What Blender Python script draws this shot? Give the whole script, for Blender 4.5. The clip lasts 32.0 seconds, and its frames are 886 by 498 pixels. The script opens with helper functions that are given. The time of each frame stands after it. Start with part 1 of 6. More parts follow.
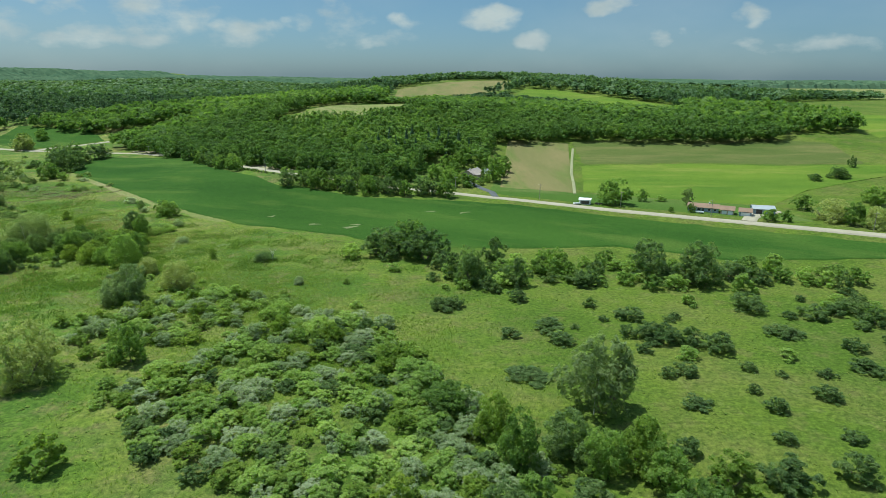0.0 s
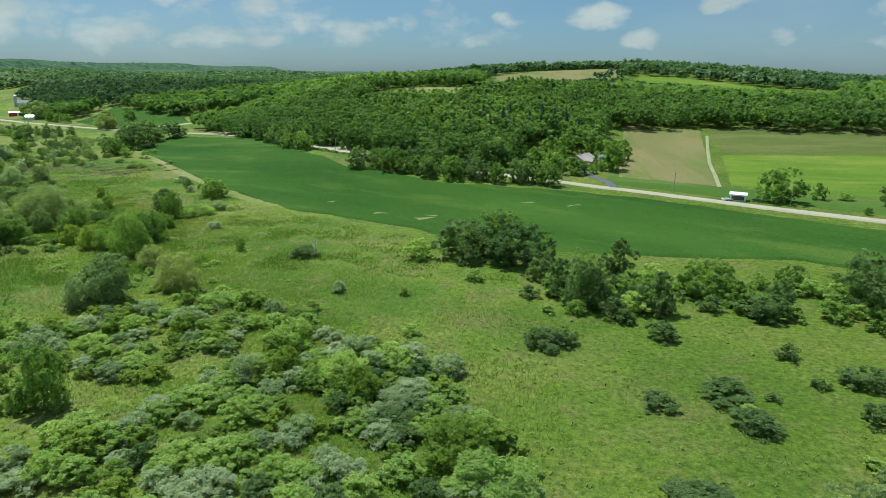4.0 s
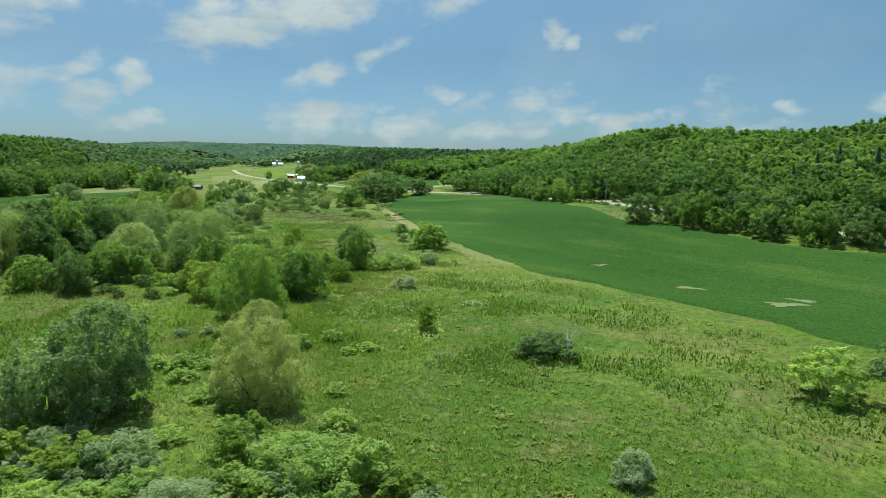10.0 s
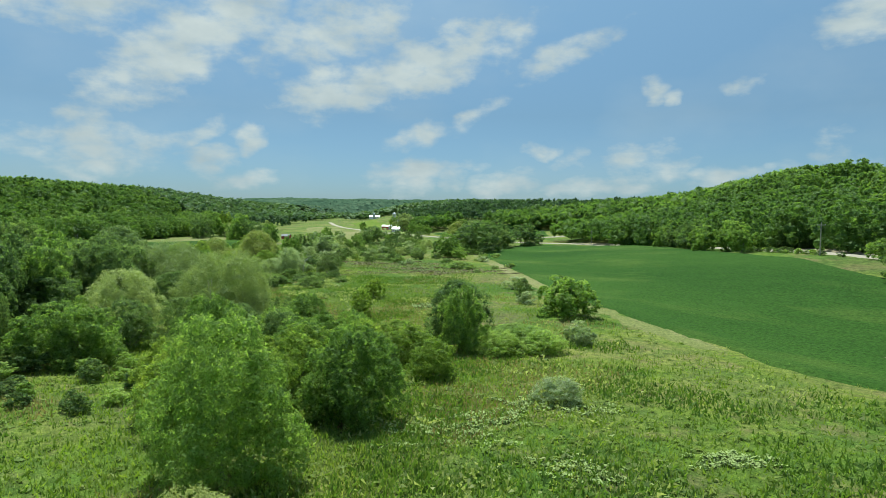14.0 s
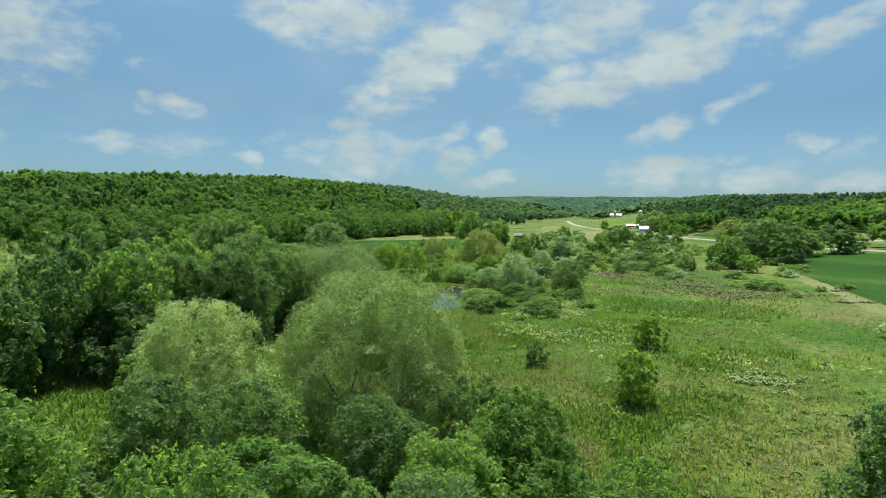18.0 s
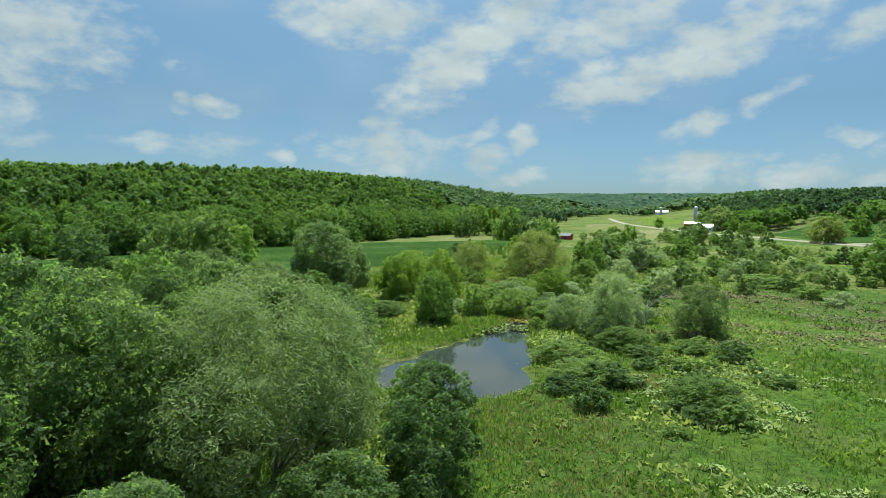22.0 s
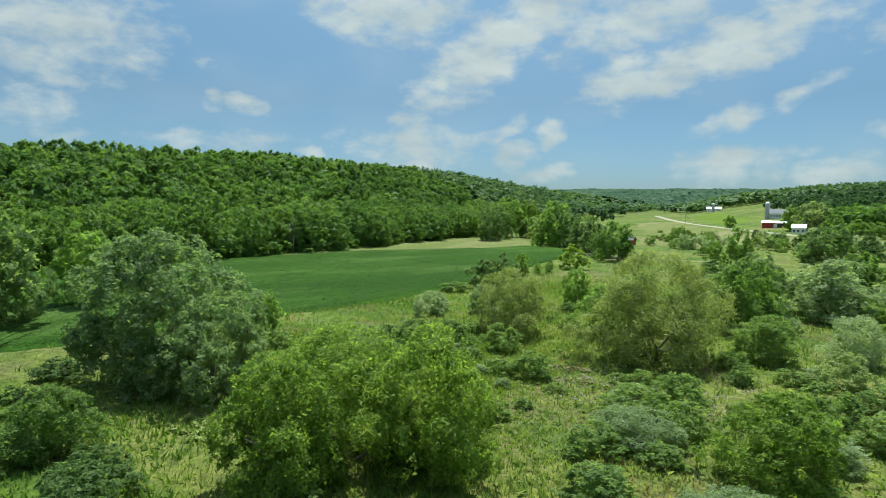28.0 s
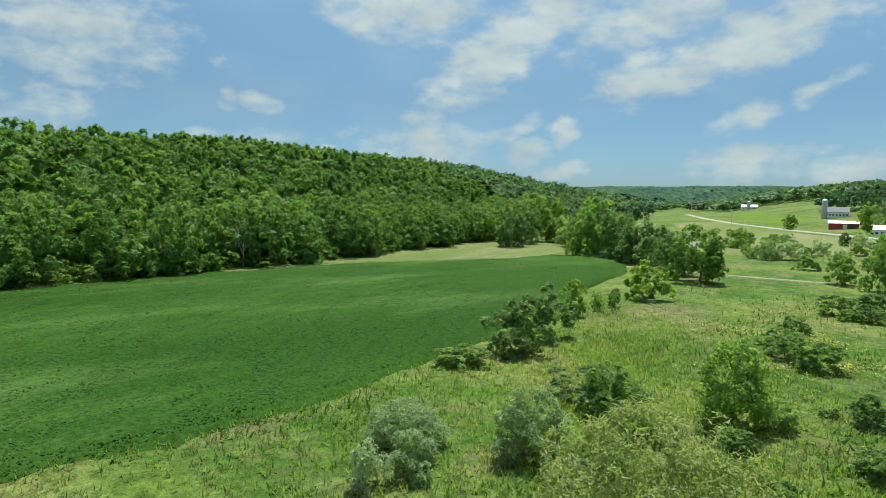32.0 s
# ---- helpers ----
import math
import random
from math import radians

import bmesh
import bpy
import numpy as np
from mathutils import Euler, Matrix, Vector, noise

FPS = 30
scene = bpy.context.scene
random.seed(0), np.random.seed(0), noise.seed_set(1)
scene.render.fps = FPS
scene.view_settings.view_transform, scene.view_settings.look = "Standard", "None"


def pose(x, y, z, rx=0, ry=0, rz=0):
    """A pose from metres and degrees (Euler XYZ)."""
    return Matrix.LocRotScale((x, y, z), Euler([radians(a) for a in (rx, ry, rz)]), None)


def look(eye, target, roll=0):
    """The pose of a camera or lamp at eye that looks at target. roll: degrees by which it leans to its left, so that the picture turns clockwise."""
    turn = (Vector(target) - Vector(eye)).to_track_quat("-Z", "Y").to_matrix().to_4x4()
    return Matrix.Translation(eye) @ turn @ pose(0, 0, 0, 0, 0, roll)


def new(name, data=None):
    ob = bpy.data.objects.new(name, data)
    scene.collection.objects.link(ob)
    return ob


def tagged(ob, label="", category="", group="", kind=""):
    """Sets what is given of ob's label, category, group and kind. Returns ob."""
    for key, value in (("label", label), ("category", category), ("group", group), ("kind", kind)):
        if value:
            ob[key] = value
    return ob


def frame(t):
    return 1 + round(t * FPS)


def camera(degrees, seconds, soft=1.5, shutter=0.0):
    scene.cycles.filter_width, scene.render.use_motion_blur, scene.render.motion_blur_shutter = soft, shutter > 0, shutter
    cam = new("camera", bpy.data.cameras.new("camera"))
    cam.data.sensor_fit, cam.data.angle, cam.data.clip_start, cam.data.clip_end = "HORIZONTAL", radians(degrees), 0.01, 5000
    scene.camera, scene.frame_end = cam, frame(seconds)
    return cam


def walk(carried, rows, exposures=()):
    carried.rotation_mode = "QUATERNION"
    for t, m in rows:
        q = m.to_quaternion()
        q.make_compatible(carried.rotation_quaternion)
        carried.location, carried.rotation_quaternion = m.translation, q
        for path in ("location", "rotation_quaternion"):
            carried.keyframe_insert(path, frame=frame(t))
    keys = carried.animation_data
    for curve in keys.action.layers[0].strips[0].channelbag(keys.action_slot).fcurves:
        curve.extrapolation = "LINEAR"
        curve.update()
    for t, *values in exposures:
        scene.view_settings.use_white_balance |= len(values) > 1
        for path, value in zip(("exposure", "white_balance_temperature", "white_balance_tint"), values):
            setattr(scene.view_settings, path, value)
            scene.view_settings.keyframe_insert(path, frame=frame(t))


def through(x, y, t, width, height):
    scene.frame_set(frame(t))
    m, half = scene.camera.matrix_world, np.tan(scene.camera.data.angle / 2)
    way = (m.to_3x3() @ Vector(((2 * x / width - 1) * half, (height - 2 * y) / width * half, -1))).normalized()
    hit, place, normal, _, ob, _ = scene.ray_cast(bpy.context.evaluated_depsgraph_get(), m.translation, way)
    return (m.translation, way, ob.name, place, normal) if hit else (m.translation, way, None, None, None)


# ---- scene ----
cam = camera(70.9, 32.0, soft=0.8)
METRES, EYE, TILT, LEAN, TURN = 570.0, 81.4, 0.0, 0.0, 0.0
ROWS = [
    (0.0, 0.0, 0.0, 0.0, 0.1, -15.57, -0.37),
    (0.5, 0.0001, 0.0167, -0.0042, 0.04, -15.56, -0.37),
    (1.0, 0.0001, 0.0333, -0.0084, -0.01, -15.59, -0.36),
    (1.5, 0.0002, 0.0499, -0.0129, -0.06, -15.57, -0.36),
    (2.0, 0.0001, 0.0665, -0.0175, 0.39, -15.58, -0.39),
    (2.5, -0.0001, 0.0834, -0.0223, 2.01, -15.59, -0.45),
    (3.0, -0.0008, 0.1002, -0.0271, 4.75, -15.59, -0.51),
    (3.5, -0.0023, 0.1171, -0.0318, 7.22, -15.63, -0.58),
    (5.5, -0.0146, 0.1826, -0.0513, 14.48, -15.71, -0.66),
    (6.0, -0.019, 0.1981, -0.0558, 17.09, -15.58, -0.71),
    (6.5, -0.0242, 0.2139, -0.0602, 18.91, -15.39, -0.7),
    (7.0, -0.03, 0.2293, -0.0646, 19.87, -14.44, -0.73),
    (7.5, -0.0365, 0.2445, -0.0689, 21.36, -13.32, -0.76),
    (8.0, -0.0433, 0.2595, -0.0732, 24.94, -12.24, -0.82),
    (8.5, -0.0509, 0.274, -0.0771, 26.99, -11.22, -0.85),
    (9.0, -0.0591, 0.2881, -0.0809, 28.09, -10.15, -0.84),
    (9.5, -0.0677, 0.302, -0.0848, 29.76, -9.11, -0.84),
    (10.0, -0.0768, 0.3156, -0.0886, 32.25, -8.08, -0.91),
    (10.5, -0.0864, 0.3287, -0.0923, 35.04, -7.05, -0.9),
    (11.0, -0.0965, 0.3414, -0.0957, 37.52, -6.05, -0.9),
    (11.5, -0.1071, 0.3535, -0.0981, 38.71, -5.07, -0.91),
    (12.0, -0.118, 0.3653, -0.1004, 39.29, -4.13, -0.89),
    (12.5, -0.129, 0.3768, -0.1019, 39.64, -3.3, -0.87),
    (13.0, -0.1397, 0.3879, -0.1022, 39.93, -2.99, -0.87),
    (13.5, -0.1503, 0.399, -0.1023, 40.16, -3.02, -0.86),
    (15.5, -0.1918, 0.4426, -0.104, 49.0, -3.13, -0.98),
    (16.0, -0.2032, 0.452, -0.1042, 53.06, -3.21, -0.97),
    (16.5, -0.2151, 0.4605, -0.1045, 56.03, -3.28, -0.97),
    (17.0, -0.2277, 0.4685, -0.1048, 58.65, -3.36, -0.96),
    (17.5, -0.2407, 0.4758, -0.105, 61.11, -3.43, -0.93),
    (18.0, -0.254, 0.4824, -0.1051, 62.53, -3.5, -0.87),
    (18.5, -0.2674, 0.4886, -0.1053, 63.27, -3.54, -0.89),
    (19.0, -0.2809, 0.4948, -0.1057, 63.75, -3.59, -0.82),
    (19.5, -0.294, 0.5006, -0.106, 64.1, -3.62, -0.83),
    (20.0, -0.3073, 0.5067, -0.1062, 64.41, -3.67, -0.8),
    (20.5, -0.3207, 0.5128, -0.1064, 64.66, -3.7, -0.76),
    (21.0, -0.3341, 0.5191, -0.1066, 64.88, -3.7, -0.71),
    (21.5, -0.3474, 0.5254, -0.1068, 65.11, -3.72, -0.69),
    (22.0, -0.3608, 0.5317, -0.107, 65.32, -3.73, -0.67),
    (22.5, -0.374, 0.5379, -0.1072, 65.52, -3.76, -0.64),
    (23.0, -0.3872, 0.5442, -0.1074, 65.72, -3.78, -0.64),
    (23.5, -0.4005, 0.5505, -0.1076, 65.92, -3.81, -0.6),
    (24.0, -0.4139, 0.5567, -0.1077, 66.1, -3.85, -0.6),
    (24.5, -0.4274, 0.563, -0.1079, 66.3, -3.87, -0.59),
    (25.0, -0.4408, 0.5693, -0.1081, 66.47, -3.91, -0.57),
    (25.5, -0.4543, 0.5758, -0.1083, 66.68, -3.92, -0.57),
    (27.5, -0.5017, 0.6014, -0.1074, 67.67, -4.11, -0.74),
    (28.0, -0.5158, 0.6077, -0.1076, 67.83, -4.13, -0.76),
    (28.5, -0.5297, 0.6139, -0.1077, 68.01, -4.16, -0.71),
    (29.0, -0.5435, 0.6201, -0.1079, 68.15, -4.17, -0.71),
    (29.5, -0.5575, 0.6262, -0.1081, 68.31, -4.21, -0.71),
    (30.0, -0.5712, 0.632, -0.1082, 68.44, -4.23, -0.73),
    (30.5, -0.5848, 0.638, -0.1084, 68.58, -4.25, -0.72),
    (31.0, -0.5983, 0.6439, -0.1084, 68.75, -4.28, -0.73),
    (31.5, -0.612, 0.65, -0.1085, 68.9, -4.3, -0.73),
    (32.0, -0.6253, 0.656, -0.1086, 69.05, -4.31, -0.73),
]
walk(cam, [(t, pose(0, 0, EYE, TILT, LEAN, TURN) @ pose(METRES * x, METRES * y, METRES * z, 90 + pitch, roll, yaw)) for t, x, y, z, yaw, pitch, roll in ROWS],
     exposures=[(0.0, 1.06, 6200, -7), (9.0, 1.16, 6250, -6), (32.0, 1.23, 6300, -5)])

# ---- sky, sun ----
SUN_DIR = Vector((-0.74, 0.52, 2.2)).normalized()
# azimuth, elevation, half width, half height, tilt (degrees), weight
CLOUDS_A = [(63.4, 13.8, 6.8, 1.97, 33, 1), (59.2, 16.3, 3.5, 1.81, 25, 0.9), (43.7, 12.9, 8.1, 1.57, 20, 1), (51.7, 10.9, 3.3, 1.21, 15, 0.9), (51, 15.9, 6.1, 1.85, 15, 0.85),
            (39.7, 14.4, 3.6, 1.49, 25, 0.8), (72.8, 16.7, 6, 1.9, 0, 0.9), (99.6, 13, 5.6, 3.02, 0, 0.75), (94, 12.1, 1.9, 1.63, 0, 0.5), (101.4, 6.9, 2.7, 1.25, 0, 0.6),
            (71.1, 6.2, 1.7, 1.81, 0, 0.8), (70.4, 5.1, 3.9, 1.52, 0, 0.75), (67.1, 5.3, 3.1, 1.01, 10, 0.6), (62.7, 6.9, 2.3, 0.55, 25, 0.7), (58.3, 6.3, 1.2, 0.89, 20, 0.8),
            (61.7, 4.7, 1.9, 0.91, 10, 0.8)]
CLOUDS_B = [(69.6, 3.8, 2.1, 0.56, 0, 0.9), (58.3, 2.8, 3, 0.51, 0, 0.6), (85.1, 8.4, 1.6, 0.61, 0, 0.7), (88, 8.6, 1, 0.65, 0, 0.5), (44, 4.1, 3, 0.79, 5, 0.95),
            (40, 3.4, 1, 0.63, 0, 0.6), (35.4, 3.4, 2.8, 0.65, 5, 0.8), (37.9, 9.1, 2, 0.64, 28, 0.7), (42.9, 7.5, 2.5, 0.63, 20, 0.65), (87.6, 5.3, 4.3, 0.71, 0, 0.5),
            (79.7, 4.3, 1.1, 0.45, 0, 0.8), (77.5, 6.1, 1.1, 0.6, 20, 0.5), (87.8, 11.4, 1, 0.54, 0, 0.35), (98.7, 4.7, 1.5, 0.44, 0, 0.5), (30.1, 14.4, 3.7, 0.79, 25, 0.8),
            (33.4, 13.3, 2, 0.57, 20, 0.5)]
CLOUDS_C = [(22.7, 10.9, 0.9, 0.65, 20, 0.7), (20.9, 10.3, 0.7, 0.46, 0, 0.6), (15.6, 10.9, 1.5, 0.4, 18, 0.5), (7.5, 15.2, 2.8, 1.11, 0, 0.9), (35.4, 3.1, 2.6, 0.66, 0, 0.8),
            (32.2, 6, 1.4, 0.45, 10, 0.7), (22.8, 4.9, 2.6, 1.32, 0, 0.6), (28.8, 4.4, 1.1, 1, 0, 0.5), (8, 4.8, 1.1, 1.09, 0, 0.45), (16.8, 3.7, 2.4, 0.43, 0, 0.7),
            (38.5, 4.7, 1, 0.41, 0, 0.4), (44.3, 3.4, 2.5, 1.16, 15, 0.75), (35.2, 2.8, 2.2, 0.8, 10, 0.7), (28, 3, 3.1, 0.6, 8, 0.65), (24.2, 2.8, 1.7, 0.56, 0, 0.65),
            (17.3, 3.3, 2, 0.79, 10, 0.75)]
CLOUDS_D = [(8.1, 4.7, 1.5, 1.36, 0, 0.45), (-4.1, 4.8, 1.9, 0.6, 0, 1), (-7.7, 3, 1.4, 0.47, 5, 0.95), (3.3, 4.4, 0.9, 0.4, 0, 0.6), (12.2, 4, 0.9, 0.41, 0, 0.6),
            (29.4, 4.6, 2.1, 0.72, 0, 0.4), (40.4, 2.9, 0.7, 0.69, 0, 0.5), (6.1, 2.9, 3.3, 0.37, 0, 0.4), (-3.9, 4.5, 1.9, 0.55, 0, 1), (-24.8, 4.4, 1, 0.5, 0, 1),
            (-14.1, 5.7, 1.8, 0.44, 0, 0.9), (-7.4, 2.8, 1.1, 0.42, 5, 0.8), (-18.1, 3.2, 1.1, 0.53, 0, 0.6), (-20.3, 3.7, 0.7, 0.35, 0, 0.6), (-28.8, 2.5, 4.2, 0.33, 0, 0.5),
            (12.3, 3.9, 0.9, 0.36, 10, 0.7)]
# clouds out of view, overhead and behind, added for their fill light
UNSEEN_CLOUDS_E = [(-60, 9, 12, 3.5, 0, 0.9), (175, 14, 12, 4, 0, 0.9),
            (125, 22, 14, 5, 0, 0.9), (20, 34, 16, 6, 0, 0.9), (-40, 30, 14, 6, 0, 0.9), (80, 38, 16, 6, 0, 0.9), (-10, 50, 30, 10, 0, 1),
            (60, 58, 40, 12, 0, 1), (110, 48, 22, 9, 0, 1), (-120, 55, 34, 12, 0, 1),
            (-160, 34, 18, 8, 0, 1)]
UNSEEN_CLOUDS_F = [(-150, 20, 16, 5, 0, 1), (45, 27, 14, 4, 0, 1)]


def build_world():
    world = bpy.data.worlds.new("summer_sky")
    scene.world = world
    world.use_nodes = True
    nt = world.node_tree
    nt.nodes.clear()
    N, L = nt.nodes.new, nt.links.new

    def math_node(op, a, b=None, clamp=False):
        n = N("ShaderNodeMath")
        n.operation, n.use_clamp = op, clamp
        for i, v in enumerate((a, b)):
            if v is None:
                continue
            if isinstance(v, (int, float)):
                n.inputs[i].default_value = v
            else:
                L(v, n.inputs[i])
        return n.outputs[0]

    coord = N("ShaderNodeTexCoord").outputs["Generated"]
    sep = N("ShaderNodeSeparateXYZ")
    L(coord, sep.inputs[0])
    az = math_node("MULTIPLY", math_node("ARCTAN2", math_node("MULTIPLY", sep.outputs[0], -1.0), sep.outputs[1]), 180 / math.pi)
    el = math_node("MULTIPLY", math_node("ARCSINE", sep.outputs[2]), 180 / math.pi)
    place = N("ShaderNodeCombineXYZ")
    L(az, place.inputs[0])
    L(el, place.inputs[1])
    # puffs: rounded lumps broken up by noise
    warp = N("ShaderNodeTexNoise")
    warp.inputs["Scale"].default_value, warp.inputs["Detail"].default_value = 0.42, 8.0
    warp.inputs["Roughness"].default_value = 0.56
    stretch = N("ShaderNodeVectorMath")
    stretch.operation = "MULTIPLY"
    stretch.inputs[1].default_value = (0.8, 1.5, 1.0)
    L(place.outputs[0], stretch.inputs[0])
    L(stretch.outputs[0], warp.inputs["Vector"])
    # billows push the outlines about
    billow = N("ShaderNodeTexNoise")
    billow.inputs["Scale"].default_value, billow.inputs["Detail"].default_value = 0.28, 3.0
    L(place.outputs[0], billow.inputs["Vector"])
    push = N("ShaderNodeVectorMath")
    push.operation = "MULTIPLY_ADD"
    L(billow.outputs["Color"], push.inputs[0])
    push.inputs[1].default_value, push.inputs[2].default_value = (4.2, 2.4, 0.0), (-2.1, -1.2, 0.0)
    bent = N("ShaderNodeVectorMath")
    L(place.outputs[0], bent.inputs[0])
    L(push.outputs[0], bent.inputs[1])
    parts = N("ShaderNodeSeparateXYZ")
    L(bent.outputs[0], parts.inputs[0])
    flat = N("ShaderNodeCombineXYZ")
    L(parts.outputs[0], flat.inputs[0])
    L(parts.outputs[1], flat.inputs[1])
    flat.inputs[2].default_value = 1.0
    best = None
    for a0, e0, w, hh, lean, s in CLOUDS_A + CLOUDS_B + CLOUDS_C + CLOUDS_D + UNSEEN_CLOUDS_E + UNSEEN_CLOUDS_F:
        c, q = math.cos(radians(lean)), math.sin(radians(lean))
        across, along = [], 1.62 * w
        for kx, ky, size in ((c, -q, along), (q, c, 1.9 * hh)):
            d = N("ShaderNodeVectorMath")
            d.operation = "DOT_PRODUCT"
            L(flat.outputs[0], d.inputs[0])
            d.inputs[1].default_value = (kx / size, ky / size, -(kx * a0 + ky * e0) / size)
            across.append(d.outputs["Value"])
        far2 = math_node("ADD", math_node("MULTIPLY", across[0], across[0]), math_node("MULTIPLY", across[1], across[1]))
        v = math_node("MULTIPLY", math_node("SUBTRACT", 1.0, far2), s)
        best = v if best is None else math_node("MAXIMUM", best, v)
    body = math_node("ADD", best, math_node("MULTIPLY", math_node("SUBTRACT", warp.outputs["Fac"], 0.5), 2.1))
    dens = N("ShaderNodeMapRange")
    dens.interpolation_type = "SMOOTHSTEP"
    dens.inputs["From Min"].default_value, dens.inputs["From Max"].default_value = 0.0, 1.10
    dens.inputs["To Max"].default_value = 0.95
    L(body, dens.inputs["Value"])
    # thin high veil
    veil = N("ShaderNodeTexNoise")
    veil.inputs["Scale"].default_value, veil.inputs["Detail"].default_value = 0.06, 5.0
    L(stretch.outputs[0], veil.inputs["Vector"])
    vr = N("ShaderNodeMapRange")
    vr.inputs["From Min"].default_value, vr.inputs["From Max"].default_value = 0.45, 0.75
    vr.inputs["To Max"].default_value = 0.25
    L(veil.outputs["Fac"], vr.inputs["Value"])
    fac = math_node("MAXIMUM", dens.outputs[0], vr.outputs[0])
    # lit tops, greyer undersides
    shade = N("ShaderNodeTexNoise")
    shade.inputs["Scale"].default_value, shade.inputs["Detail"].default_value = 0.25, 4.0
    shift = N("ShaderNodeVectorMath")
    shift.operation = "ADD"
    shift.inputs[1].default_value = (0.6, -1.2, 0)
    L(stretch.outputs[0], shift.inputs[0])
    L(shift.outputs[0], shade.inputs["Vector"])
    ramp = N("ShaderNodeMix")
    ramp.data_type = "RGBA"
    L(shade.outputs["Fac"], ramp.inputs["Factor"])
    ramp.inputs["A"].default_value = (0.95, 0.95, 0.95, 1)
    ramp.inputs["B"].default_value = (0.42, 0.50, 0.58, 1)
    sky = N("ShaderNodeTexSky")
    sky.sky_type = "NISHITA"
    sky.sun_disc = False
    sky.sun_elevation = math.asin(SUN_DIR.z)
    sky.sun_rotation = math.atan2(SUN_DIR.x, SUN_DIR.y)
    sky.air_density, sky.dust_density, sky.ozone_density = 1.0, 0.7, 4.0
    bg = N("ShaderNodeBackground")
    bg.inputs["Strength"].default_value = SKY_STRENGTH
    # hazy near the horizon; the unseen sky overhead is brightened as added fill light
    tone = None
    for e0, e1, a, b in ((0.0, 9.0, (0.60, 0.78, 1.08), (0.76, 0.83, 0.90)), (9.0, 24.0, None, (1.42, 1.42, 1.27)), (24.0, 60.0, None, (3.1, 3.4, 3.6))):
        low = N("ShaderNodeMapRange")
        low.inputs["From Min"].default_value, low.inputs["From Max"].default_value = e0, e1
        L(el, low.inputs["Value"])
        sky_band = N("ShaderNodeMix")
        sky_band.data_type = "RGBA"
        L(low.outputs[0], sky_band.inputs["Factor"])
        sky_band.inputs["B"].default_value = (*b, 1)
        if a:
            sky_band.inputs["A"].default_value = (*a, 1)
        else:
            L(tone, sky_band.inputs["A"])
        tone = sky_band.outputs["Result"]
    air = N("ShaderNodeMix")
    air.data_type, air.blend_type = "RGBA", "MULTIPLY"
    air.inputs["Factor"].default_value = 1.0
    L(sky.outputs[0], air.inputs["A"])
    L(tone, air.inputs["B"])
    L(air.outputs["Result"], bg.inputs["Color"])
    cl = N("ShaderNodeBackground")
    L(ramp.outputs["Result"], cl.inputs["Color"])
    cl.inputs["Strength"].default_value = CLOUD_STRENGTH
    mix = N("ShaderNodeMixShader")
    L(fac, mix.inputs[0])
    L(bg.outputs[0], mix.inputs[1])
    L(cl.outputs[0], mix.inputs[2])
    out = N("ShaderNodeOutputWorld")
    L(mix.outputs[0], out.inputs["Surface"])


SKY_STRENGTH, CLOUD_STRENGTH = 0.0415, 0.365
build_world()
sun = new("sun", bpy.data.lights.new("sun", "SUN"))
sun.data.energy, sun.data.angle, sun.data.color = 3.15, radians(0.55), (1.0, 0.97, 0.90)
sun.matrix_world = look((0, 0, 300), Vector((0, 0, 300)) - SUN_DIR * 100)

# ---- materials ----


def shader(name):
    m = bpy.data.materials.new(name)
    m.use_nodes = True
    nt = m.node_tree
    return m, nt, nt.nodes["Principled BSDF"], nt.nodes.new, nt.links.new


def noise_node(nt, scale, detail=4.0, rough=0.55, vector=None):
    n = nt.nodes.new("ShaderNodeTexNoise")
    n.inputs["Scale"].default_value, n.inputs["Detail"].default_value, n.inputs["Roughness"].default_value = scale, detail, rough
    if vector:
        nt.links.new(vector, n.inputs["Vector"])
    return n.outputs["Fac"]


def ramp_node(nt, value, stops):
    r = nt.nodes.new("ShaderNodeValToRGB")
    el = r.color_ramp.elements
    while len(el) < len(stops):
        el.new(0.5)
    for e, (p, c) in zip(el, stops):
        e.position, e.color = p, (*c, 1)
    nt.links.new(value, r.inputs[0])
    return r.outputs[0]


def mix_node(nt, fac, a, b, blend="MIX"):
    n = nt.nodes.new("ShaderNodeMix")
    n.data_type, n.blend_type = "RGBA", blend
    for key, v in (("Factor", fac), ("A", a), ("B", b)):
        if isinstance(v, (int, float)):
            n.inputs[key].default_value = v
        elif isinstance(v, tuple):
            n.inputs[key].default_value = (*v, 1)
        else:
            nt.links.new(v, n.inputs[key])
    return n.outputs["Result"]


def bump_node(nt, value, strength, distance):
    b = nt.nodes.new("ShaderNodeBump")
    b.inputs["Strength"].default_value, b.inputs["Distance"].default_value = strength, distance
    nt.links.new(value, b.inputs["Height"])
    return b.outputs[0]


def map_range(nt, value, a, b, c=0.0, d=1.0):
    r = nt.nodes.new("ShaderNodeMapRange")
    for key, v in (("From Min", a), ("From Max", b), ("To Min", c), ("To Max", d)):
        r.inputs[key].default_value = v
    nt.links.new(value, r.inputs["Value"])
    return r.outputs[0]


def world_place(nt):
    return nt.nodes.new("ShaderNodeNewGeometry").outputs["Position"]


